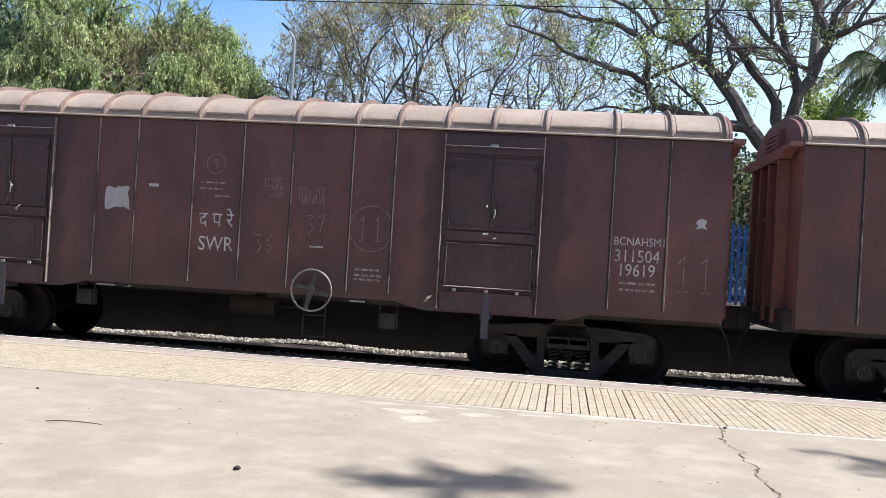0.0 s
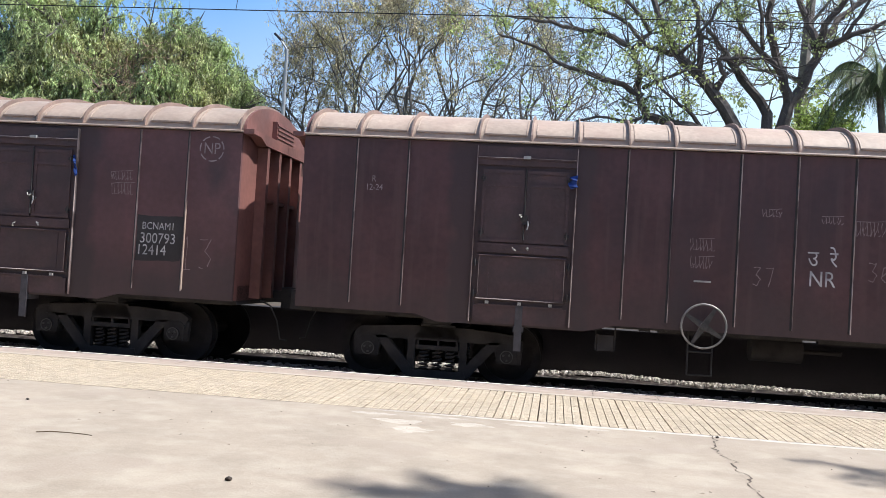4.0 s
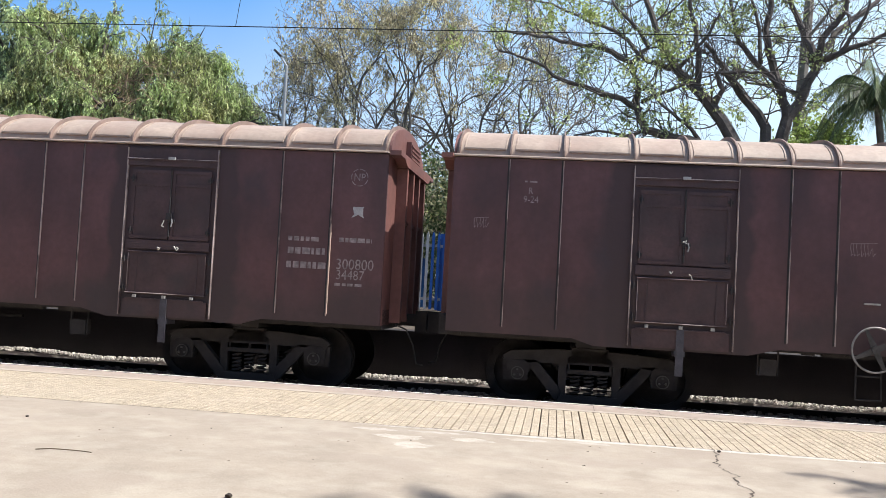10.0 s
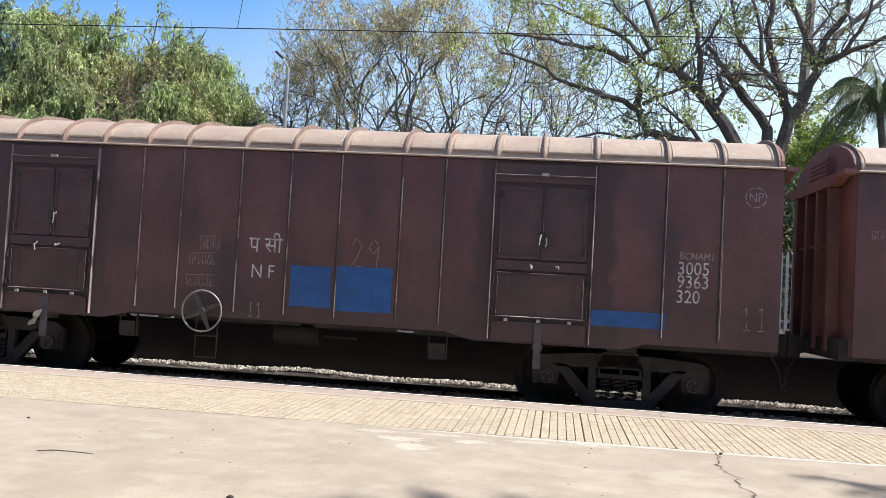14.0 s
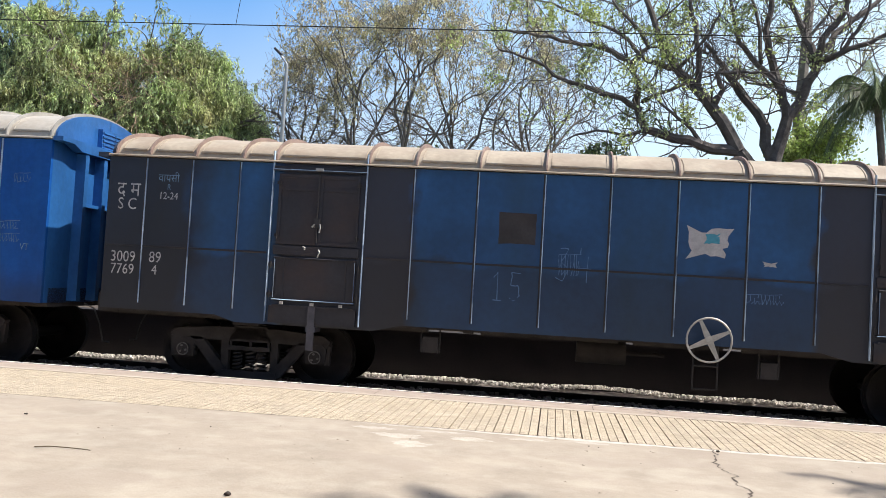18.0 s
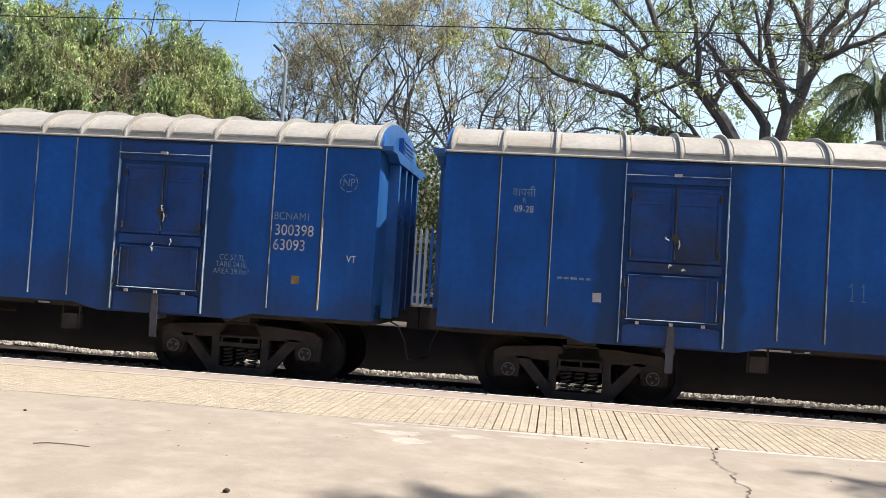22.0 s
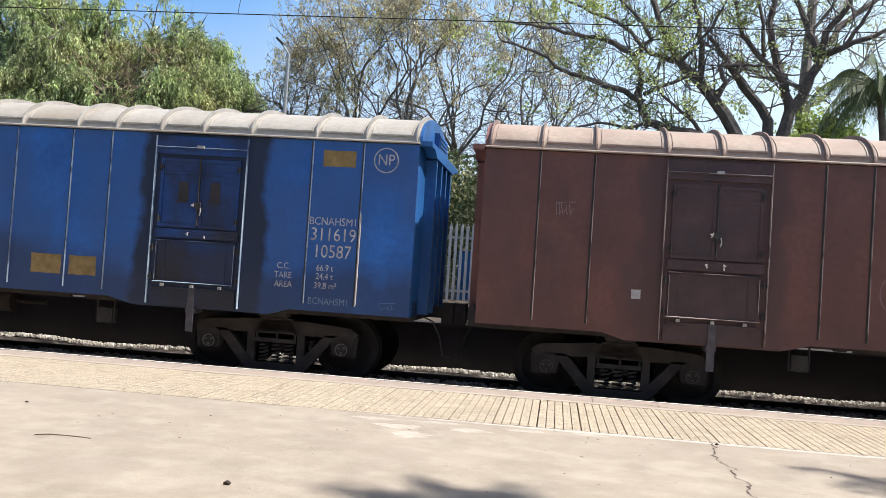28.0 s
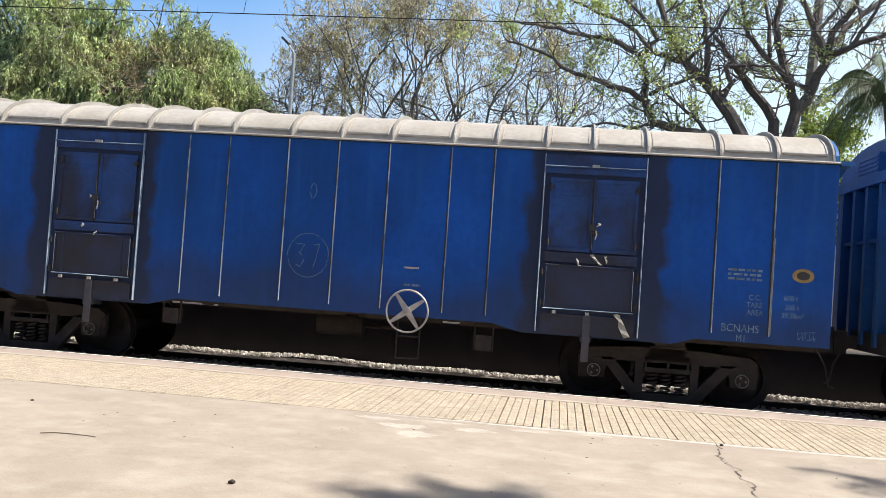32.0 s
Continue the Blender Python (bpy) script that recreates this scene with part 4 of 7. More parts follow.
def underframe_mesh(plan):
    h = plan.half
    bm = bmesh.new()
    for s in (-1, 1):
        box(bm, -h + 0.1, h - 0.1, s * 1.34 - 0.06, s * 1.34 + 0.06, 0.992, 1.22)
        for a, b, z in ((-h + 0.1, -2.45, 0.95), (-1.95, -1.8, 0.97), (-1.7, 0.2, 0.965), (0.4, 1.6, 0.96), (1.85, h - 0.1, 0.95)):
            box(bm, a, b, s * 1.34 - 0.055, s * 1.34 + 0.055, z, 0.9915)
        box(bm, s * h - 0.1 - 0.02, s * h + 0.1 - s * 0.1, -1.42, 1.42, 0.96, 1.24)
        box(bm, s * plan.bogie - 0.2, s * plan.bogie + 0.2, -1.4, 1.4, 0.88, 1.2)
    box(bm, -h + 0.1, h - 0.1, -0.24, 0.24, 1.0, 1.2)
    for x in (-2.2, -0.8, 0.8, 2.2):
        box(bm, x - 0.05, x + 0.05, -1.3, 1.3, 1.0, 1.2)
    box(bm, -h + 0.03, h - 0.03, -1.5, 1.5, 1.22, 1.27)
    return finish("underframe", bm)


def coupler_mesh():
    bm = box(bmesh.new(), -0.05, 0.34, -0.09, 0.09, 0.98, 1.16)
    box(bm, 0.28, 0.455, -0.17, 0.15, 0.90, 1.22)
    return finish("coupler", bm, bevel=0.0)


def hose_mesh():
    bm = tube(bmesh.new(), [(0.0, -0.35, 1.0), (0.18, -0.37, 0.93), (0.30, -0.38, 0.70), (0.36, -0.36, 0.42), (0.45, -0.3, 0.40)], 0.013, 6)
    return finish("air_hose", bm, True)


def cylinder_mesh():
    bm = tube(bmesh.new(), [(-0.35, -0.75, 0.80), (0.35, -0.75, 0.80)], 0.17, 16)
    tube(bm, [(0.35, -0.75, 0.80), (0.9, -0.75, 0.80)], 0.03, 8)
    return finish("brake_cylinder", bm, True)


def valve_mesh():
    bm = box(bmesh.new(), -0.11, 0.11, -1.42, -1.25, 0.62, 0.84)
    box(bm, -0.14, -0.12, -1.40, -1.36, 0.62, 1.0)
    box(bm, 0.12, 0.14, -1.40, -1.36, 0.62, 1.0)
    return finish("change_over_box", bm)


def step_mesh():
    bm = bmesh.new()
    for x in (-0.16, 0.16):
        tube(bm, [(x, -1.50, 1.02), (x, -1.52, 0.44)], 0.012, 6)
    for z in (0.44, 0.75):
        tube(bm, [(-0.16, -1.52, z), (0.16, -1.52, z)], 0.012, 6)
    return finish("foot_step", bm)


def strap_mesh():
    bm = box(bmesh.new(), -0.05, 0.05, SIDE - 0.05, SIDE - 0.02, 0.60, 1.22)
    box(bm, -0.07, 0.07, SIDE - 0.04, SIDE + 0.25, 0.86, 0.93)
    return finish("door_rest", bm)


SHARED = {}


def shared(key, make, *args):
    if key not in SHARED:
        SHARED[key] = make(*args)
    return SHARED[key]


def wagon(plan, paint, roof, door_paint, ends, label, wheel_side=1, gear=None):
    """A bogie covered goods wagon: origin on the rail below its middle."""
    k = "L" if plan is LONG else "O"
    top = new("covered_wagon")
    tagged(top, label, "freight wagon", "wagons of the goods train")
    gear = gear or M["iron"]
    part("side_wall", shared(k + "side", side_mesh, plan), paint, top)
    part("far_side_wall", shared(k + "far", far_side_mesh, plan), paint, top)
    rib = shared(k + "rib", rib_mesh, plan)
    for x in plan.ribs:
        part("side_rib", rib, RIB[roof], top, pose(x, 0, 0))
        # dark strip painted in as the shade beside the rib
        part("rib_weld", shared(k + "weld", rib_shade_mesh, plan), GRIME, top, pose(x, 0, 0), "dark rusted weld beside the rib")
    # added strip in the pale roof paint, for sunlight on the last rib
    part("rib_flange", shared(k + "flange", lambda: finish("rib_flange", prism(bmesh.new(), [(0.0065, SIDE), (0.0065, SIDE - 0.034), (0.014, SIDE - 0.034), (0.018, SIDE)], "z", 1.14, 2.42))), roof, top, pose(max(plan.ribs), 0, 0), "pale bent flange on the last rib")
    if plan is OLD:
        for a, b in ((-7.22, -4.80), (-3.36, 3.36), (4.80, 7.22)):
            part("side_seam", shared("seam%.2f" % a, lambda u, v: finish("side_seam", prism(bmesh.new(), [(SIDE, 1.93), (SIDE - 0.012, 1.935), (SIDE - 0.012, 1.955), (SIDE, 1.96)], "x", u, v)), a, b), door_paint, top, label="dark welded seam along the side")
    part("roof_sheet", shared(k + "roof", shell_mesh, plan), roof, top, label="dusty curved sheet roof")
    for s in (0, 180):
        part("roof_ledge", shared(k + "ledge", ledge_mesh, plan), roof, top, pose(0, 0, 0, 0, 0, s))
    hoop = shared(k + "hoop", hoop_mesh, plan)
    for x in plan.hoops:
        part("roof_rib", hoop, HOOP[roof], top, pose(x, 0, 0))
    hs = sorted(plan.hoops)
    for a, b in zip(hs, hs[1:]):
        part("roof_bay_edge", shared(k + "bay%.2f" % (b - a), bay_mesh, plan, b - a), roof, top, pose((a + b) / 2, 0, 0))
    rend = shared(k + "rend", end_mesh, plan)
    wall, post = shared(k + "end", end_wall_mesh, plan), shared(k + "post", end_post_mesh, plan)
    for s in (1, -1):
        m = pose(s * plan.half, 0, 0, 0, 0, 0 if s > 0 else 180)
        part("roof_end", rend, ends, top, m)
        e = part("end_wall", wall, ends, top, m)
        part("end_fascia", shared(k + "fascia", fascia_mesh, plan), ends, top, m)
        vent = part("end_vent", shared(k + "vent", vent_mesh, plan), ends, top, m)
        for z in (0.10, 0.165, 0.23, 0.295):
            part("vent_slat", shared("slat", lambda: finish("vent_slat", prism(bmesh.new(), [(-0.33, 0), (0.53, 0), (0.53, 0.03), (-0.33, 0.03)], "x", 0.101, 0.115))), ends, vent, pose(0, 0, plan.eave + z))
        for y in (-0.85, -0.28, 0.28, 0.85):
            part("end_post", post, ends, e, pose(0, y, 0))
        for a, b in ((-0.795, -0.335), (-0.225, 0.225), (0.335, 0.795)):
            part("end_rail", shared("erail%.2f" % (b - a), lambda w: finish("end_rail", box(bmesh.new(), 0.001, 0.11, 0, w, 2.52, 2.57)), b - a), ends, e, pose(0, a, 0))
        part("coupler", shared("coupler", coupler_mesh), gear, top, m)
        part("air_hose", shared("hose", hose_mesh), M["rubber"], top, m)
    # doors
    d0, d1 = plan.doors
    w = (d1 - d0) / 2
    hz = 3.24 if plan is LONG else 3.14
    for s in (1, -1):
        x = s * (d0 + d1) / 2
        door = part("door_header", shared(k + "header", lambda: finish("door_header", box(box(bmesh.new(), -w, w, SIDE - 0.03, SIDE, 3.14, plan.eave - 0.06), -w - 0.005, w + 0.005, SIDE - 0.045, SIDE - 0.03, hz - 0.02, hz + 0.008))), door_paint, top, pose(x, 0, 0))
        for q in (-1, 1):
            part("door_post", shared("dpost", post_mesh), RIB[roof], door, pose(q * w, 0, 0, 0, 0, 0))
            lm = shared(k + "leaf", leaf_mesh, w, 2.08, 3.08)
            part("door_leaf", lm if q > 0 else shared(k + "leafl", mirrored, lm), door_paint, door)
            for z in (2.95, 2.2):
                part("hinge", shared("hinge", hinge_mesh), GRIME, door, pose(q * (w - 0.10), 0, z), "dark greasy hinge")
            for z in (1.78, 1.36):
                part("hinge", shared("hinge", hinge_mesh), GRIME, door, pose(q * (w - 0.045), 0, z), "dark greasy hinge")
        part("door_flap", shared(k + "flap", flap_mesh, w, 1.28, 1.90), door_paint, door)
        part("flap_frame", shared(k + "fframe", flap_frame_mesh, w, 1.28, 1.90), door_paint, door)
        for q in (-1, 1):
            part("flap_stiffener", shared("stiff", lambda: finish("flap_stiffener", box(bmesh.new(), -0.01, 0.01, SIDE - 0.027, SIDE - 0.018, 1.312, 1.868))), door_paint, door, pose(q * (w - 0.23), 0, 0))
        part("door_beam", shared(k + "beam", lambda: finish("door_beam", box(bmesh.new(), -w + 0.06, w - 0.06, SIDE - 0.026, SIDE, 1.93, 2.06))), door_paint, door)
        part("door_sill", shared(k + "sill", lambda: finish("door_sill", box(box(bmesh.new(), -w + 0.05, w - 0.05, SIDE - 0.03, SIDE, 0.96, 1.20), -w + 0.1, w - 0.1, SIDE - 0.045, SIDE - 0.03, 1.20, 1.22))), door_paint, door)
        part("latch_rod", shared("rod", lambda: finish("latch_rod", tube(bmesh.new(), [(0.0, SIDE - 0.036, 2.12), (0.0, SIDE - 0.036, 3.1)], 0.012, 6))), GRIME, door)
        part("latch", shared("latch", lambda: finish("latch", box(box(bmesh.new(), -0.045, 0.045, SIDE - 0.06, SIDE - 0.03, 2.37, 2.46), -0.02, 0.09, SIDE - 0.055, SIDE - 0.03, 2.33, 2.369))), GRIME, door)
        part("header_stop", shared("stop", lambda: finish("header_stop", box(bmesh.new(), -0.05, 0.05, SIDE - 0.085, SIDE - 0.046, -0.008, 0.03))), M["bright"], door, pose(0, 0, hz), "bright worn door stop")
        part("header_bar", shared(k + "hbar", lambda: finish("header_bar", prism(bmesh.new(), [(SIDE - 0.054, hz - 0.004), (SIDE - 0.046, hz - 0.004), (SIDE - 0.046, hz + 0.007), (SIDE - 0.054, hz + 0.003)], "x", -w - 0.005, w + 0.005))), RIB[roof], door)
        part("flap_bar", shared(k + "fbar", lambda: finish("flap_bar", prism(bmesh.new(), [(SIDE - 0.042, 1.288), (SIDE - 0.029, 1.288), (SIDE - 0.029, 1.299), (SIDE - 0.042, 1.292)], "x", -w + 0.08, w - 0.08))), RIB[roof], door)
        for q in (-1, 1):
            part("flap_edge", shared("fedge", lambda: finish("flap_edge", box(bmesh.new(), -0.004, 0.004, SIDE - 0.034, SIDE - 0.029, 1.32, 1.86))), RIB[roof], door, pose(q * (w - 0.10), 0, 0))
        part("flap_top_bar", shared(k + "tbar", lambda: finish("flap_top_bar", prism(bmesh.new(), [(SIDE - 0.040, 1.885), (SIDE - 0.029, 1.885), (SIDE - 0.029, 1.898), (SIDE - 0.040, 1.888)], "x", -w + 0.09, w - 0.09))), door_paint, door)
        for q in (0, 1, 2):
            rs = random.Random("%s%d%d" % (label, s, q))
            zz = (2.40, 1.98, 1.98)[q] + rs.uniform(-0.05, 0.05)
            bits = bmesh.new()
            u, v = rs.uniform(-0.09, 0.06) + (0, -0.12, 0.14)[q], zz
            pts = [(u, SIDE - 0.08, v)]
            for _ in range(4):
                u, v = u + rs.uniform(-0.03, 0.035), v + rs.uniform(-0.045, 0.03)
                pts.append((u, SIDE - 0.08 - rs.random() * 0.02, v))
            tube(bits, pts, [rs.uniform(0.005, 0.014) for _ in pts], 5)
            part("seal_wire", finish("seal_wire", bits, True), M["seal"], door, label="twisted pale sealing wire and tag")
        part("door_chain", shared("chain", lambda: finish("door_chain", tube(bmesh.new(), [(0.05, SIDE - 0.06, 2.38), (0.06, SIDE - 0.07, 2.32), (0.045, SIDE - 0.07, 2.26)], 0.009, 5))), M["bright"], door)
        for q in (-0.45, 0.0, 0.42):
            part("flap_pin", shared("pin", lambda: finish("flap_pin", box(bmesh.new(), -0.024, 0.024, SIDE - 0.066, SIDE - 0.03, 1.225, 1.265))), M["bright"], door, pose(q * w / 0.69, 0, 0))
        part("door_rest", shared("strap", strap_mesh), M["rest"], top, pose(x, 0, 0))
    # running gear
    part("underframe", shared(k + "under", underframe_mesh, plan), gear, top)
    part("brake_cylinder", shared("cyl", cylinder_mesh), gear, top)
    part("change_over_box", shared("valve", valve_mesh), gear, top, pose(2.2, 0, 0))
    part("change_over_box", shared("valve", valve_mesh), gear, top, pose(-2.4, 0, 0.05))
    if wheel_side:
        hw = part("handbrake_wheel", shared("rim", handwheel_mesh), M["worn_grey" if roof is BROWN_ROOF else "bright"], top, pose(wheel_side * plan.handwheel, -1.74, 1.11), "pale worn handbrake wheel")
        part("spokes", shared("spokes", spoke_mesh), M["steel"] if roof is BROWN_ROOF else M["bright"], hw, pose(0, 0, 0, 0, random.Random(label).uniform(0, 90)))
        part("spindle", shared("spindle", lambda: finish("spindle", tube(bmesh.new(), [(0, 0, 0), (0, 0.4, 0)], 0.02, 8))), gear, hw)
        part("foot_step", shared("step", step_mesh), gear, top, pose(wheel_side * plan.handwheel, 0, 0))
    for s in (1, -1):
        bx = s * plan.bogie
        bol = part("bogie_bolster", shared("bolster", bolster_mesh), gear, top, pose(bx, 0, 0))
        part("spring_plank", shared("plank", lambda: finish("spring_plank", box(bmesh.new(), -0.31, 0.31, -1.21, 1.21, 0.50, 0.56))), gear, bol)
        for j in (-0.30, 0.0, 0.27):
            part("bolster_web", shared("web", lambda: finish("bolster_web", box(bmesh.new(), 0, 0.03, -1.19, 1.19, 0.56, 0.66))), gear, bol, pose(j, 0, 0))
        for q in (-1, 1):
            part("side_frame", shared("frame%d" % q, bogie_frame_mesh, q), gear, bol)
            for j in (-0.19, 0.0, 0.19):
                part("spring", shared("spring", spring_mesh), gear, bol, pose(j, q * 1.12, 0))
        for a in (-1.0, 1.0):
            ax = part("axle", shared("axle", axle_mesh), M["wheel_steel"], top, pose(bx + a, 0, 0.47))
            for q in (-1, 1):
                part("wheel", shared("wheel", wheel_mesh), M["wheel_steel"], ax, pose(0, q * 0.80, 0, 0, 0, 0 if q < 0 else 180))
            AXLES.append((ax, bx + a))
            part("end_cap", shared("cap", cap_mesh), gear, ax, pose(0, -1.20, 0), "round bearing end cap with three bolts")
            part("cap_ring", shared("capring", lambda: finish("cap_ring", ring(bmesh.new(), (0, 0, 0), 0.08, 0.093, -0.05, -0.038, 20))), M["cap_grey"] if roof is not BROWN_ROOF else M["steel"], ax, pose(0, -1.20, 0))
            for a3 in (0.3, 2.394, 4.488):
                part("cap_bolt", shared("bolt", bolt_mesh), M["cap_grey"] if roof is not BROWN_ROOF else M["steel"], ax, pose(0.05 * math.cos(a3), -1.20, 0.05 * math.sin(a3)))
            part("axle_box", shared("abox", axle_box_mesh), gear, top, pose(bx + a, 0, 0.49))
    TRAIN.append(top)
    return top


def mirrored(me):
    me = me.copy()
    me.transform(Matrix.Diagonal((-1, 1, 1, 1)))
    me.flip_normals()
    return me


TRAIN, AXLES = [], []
# wagons in order from the front: plan, paint, roof, doors, label, side of the handwheel
ORDER = [
    (LONG, RED, BROWN_ROOF, BROWN_DOOR, "red-brown covered goods wagon with a dusty curved roof", 1),
    (LONG, BROWN_WARM, BROWN_ROOF, BROWN_DOOR, "maroon covered goods wagon with torn white poster and chalk marks", 1),
    (LONG, BROWN_DARK, BROWN_ROOF, BROWN_DOOR, "dark maroon covered goods wagon with white lettering NR", -1),
    (LONG, BROWN, BROWN_ROOF, BROWN_DOOR, "maroon covered goods wagon with dark lettering patches and SER", -1),
    (LONG, BROWN, BROWN_ROOF, BROWN_DOOR, "dull maroon covered goods wagon with faded lettering", -1),
    (LONG, BROWN, BROWN_ROOF, BROWN_DOOR, "maroon covered goods wagon with a white paper and chalked 29", -1),
    (LONG, BROWN, BROWN_ROOF, BROWN_DOOR, "maroon covered goods wagon with blue paint patches", -1),
    (OLD, BLUE_DULL, TAN_ROOF, DULL_DOOR, "stained dark blue older covered wagon with a white poster", 1),
    (LONG, BLUE, GREY_ROOF, BLUE_DOOR, "deep blue covered goods wagon with white lettering SR", 1),
    (LONG, BLUE, GREY_ROOF, BLUE_DOOR, "deep blue covered goods wagon with white lettering NR", -1),
    (LONG, RED, BROWN_ROOF, BROWN_DOOR, "red-brown covered goods wagon with faded white lettering", 1),
    (LONG, BLUE_LIGHT, GREY_ROOF, WORN_DOOR, "worn blue covered goods wagon with ochre paint patches", 0),
    (LONG, BLUE_SOOT, GREY_ROOF, WORN_DOOR, "bright blue covered goods wagon with a yellow oval mark", 1),
    (LONG, BLUE, GREY_ROOF, BLUE_DOOR, "blue covered goods wagon at the end of the view", -1),
]
START, at = [], 14.45
for i, (plan, *_r) in enumerate(ORDER):
    if i:
        a, b = ORDER[i - 1][0], plan
        at -= (a.half + b.half) + 0.93
    START.append(at)
MARKS = {}
MARKS[1] = [
    ('T', -0.36, 2.02, 0.293, 'द प रे'), ('T', -0.35, 1.67, 0.293, 'SWR'), ('T', 5.63, 2.04, 0.158, 'BCNAHSM1'), ('T', 5.6, 1.84, 0.237, '311504'),
    ('T', 5.6, 1.65, 0.237, '19619'), ('B', 5.62, 1.48, 0.47, 0.031), ('B', 5.62, 1.39, 0.47, 0.031), ('P', -1.88, 2.27, 0.44, 0.40, 'torn'),
    ('P', -1.34, 2.48, 0.16, 0.047, 'paper'), ('P', 6.42, 2.33, 0.16, 0.156, 'torn'), ('O', -0.41, 2.83, 0.25, '9'), ('O', 1.92, 2.02, 0.56, '11'),
    ('C', 1.12, 2.04, 0.26, '37'), ('C', 0.37, 1.73, 0.26, '36'), ('C', 6.38, 1.64, 0.47, '11'), ('B', -0.44, 2.56, 0.37, 0.023), ('B', -0.46, 2.47, 0.34, 0.023),
    ('B', -0.28, 2.37, 0.23, 0.023), ('S', 0.47, 2.59, 0.28, 0.124), ('S', 0.52, 2.45, 0.22, 0.109), ('S', 1.04, 2.43, 0.39, 0.202),
    ('P', 1.15, 1.72, 0.19, 0.023, 'dash'), ('B', 1.91, 1.44, 0.39, 0.031), ('B', 1.91, 1.36, 0.39, 0.031), ('B', 1.91, 1.3, 0.39, 0.031), ('t', -5.67, 3.11, 0.124, 'R'),
    ('t', -5.63, 3.0, 0.135, '7-23'), ('C', -6.36, 1.63, 0.47, '11'),
]
MARKS[2] = [
    ('T', 0.35, 2.08, 0.293, 'उ  रे'), ('T', 0.35, 1.81, 0.293, 'NR'), ('t', 5.6, 1.89, 0.147, 'BCNAM1'), ('T', 5.57, 1.71, 0.225, '300399'),
    ('T', 5.54, 1.53, 0.225, '62703'), ('B', 5.56, 1.39, 0.47, 0.023), ('t', 5.57, 1.1, 0.147, 'BCNAM1'), ('C', 1.9, 1.95, 0.51, '12'), ('C', 6.27, 1.59, 0.7, '12'),
    ('C', 1.07, 1.95, 0.26, '36'), ('C', -0.39, 1.81, 0.26, '37'), ('B', 6.32, 3.04, 0.26, 0.023), ('B', 6.32, 2.98, 0.26, 0.023), ('P', -1.18, 1.7, 0.22, 0.023, 'dash'),
    ('S', -1.2, 2.19, 0.31, 0.156), ('S', -1.19, 1.95, 0.31, 0.156), ('S', -0.32, 2.66, 0.26, 0.093), ('S', 0.45, 2.6, 0.28, 0.093), ('S', 1.02, 2.51, 0.54, 0.187),
    ('t', -5.73, 2.87, 0.124, 'R'), ('t', -5.72, 2.75, 0.124, '12-24'),
]
MARKS[3] = [
    ('K', -0.38, 3.04, 0.47, 0.482), ('K', 0.32, 3.11, 0.51, 0.482), ('K', 5.61, 1.86, 0.72, 0.684), ('t', -0.39, 3.14, 0.225, 'दपू'), ('t', -0.39, 2.98, 0.203, 'SER'),
    ('B', 0.31, 3.24, 0.43, 0.047), ('B', 0.32, 3.11, 0.43, 0.062), ('B', 0.26, 2.97, 0.33, 0.062), ('T', -0.42, 1.88, 0.203, 'SER'), ('O', -0.39, 2.08, 0.56, '13'),
    ('C', 0.31, 1.73, 0.33, '27'), ('C', 1.15, 1.79, 0.3, '36'), ('T', 5.59, 2.03, 0.147, 'BCNAM1'), ('T', 5.59, 1.85, 0.214, '300793'), ('T', 5.5, 1.68, 0.214, '12414'),
    ('o', 6.32, 3.19, 0.373, 'NP'), ('S', 4.98, 2.74, 0.33, 0.124), ('S', 5.01, 2.55, 0.36, 0.156), ('S', 1.08, 2.67, 0.23, 0.156), ('S', 1.28, 2.54, 0.23, 0.171),
    ('S', 1.75, 2.58, 0.34, 0.124), ('P', -1.22, 1.69, 0.2, 0.023, 'dash'), ('K', -6.4, 3.13, 0.37, 0.264), ('t', -6.42, 3.2, 0.124, 'R'),
    ('t', -6.4, 3.05, 0.135, '10-24'), ('C', 6.19, 1.67, 0.47, '13'),
]
MARKS[4] = [
    ('t', -0.42, 1.97, 0.293, 'उ म रे'), ('t', -0.34, 1.69, 0.271, 'NCR'), ('t', 5.58, 1.87, 0.225, '311305'), ('t', 5.56, 1.68, 0.214, '12736'),
    ('t', 5.63, 1.55, 0.124, 'BCNAHSM1'), ('B', 5.64, 1.42, 0.47, 0.031), ('C', 0.39, 1.86, 0.47, '14'), ('C', 1.11, 1.88, 0.35, '34'), ('C', 6.29, 1.7, 0.47, '14'),
    ('B', 6.32, 3.03, 0.26, 0.023), ('B', 6.32, 2.97, 0.26, 0.023), ('B', 6.32, 2.91, 0.19, 0.023), ('P', -1.17, 1.7, 0.2, 0.023, 'dash'), ('S', -1.29, 2.4, 0.34, 0.156),
    ('S', 0.45, 2.55, 0.16, 0.156), ('S', 1.23, 2.35, 0.31, 0.078), ('S', 6.28, 2.27, 0.31, 0.062), ('B', -5.68, 3.13, 0.17, 0.023), ('t', -5.68, 3.0, 0.124, 'R'),
    ('t', -5.67, 2.88, 0.135, '9-24'), ('S', -6.34, 2.53, 0.2, 0.124),
]
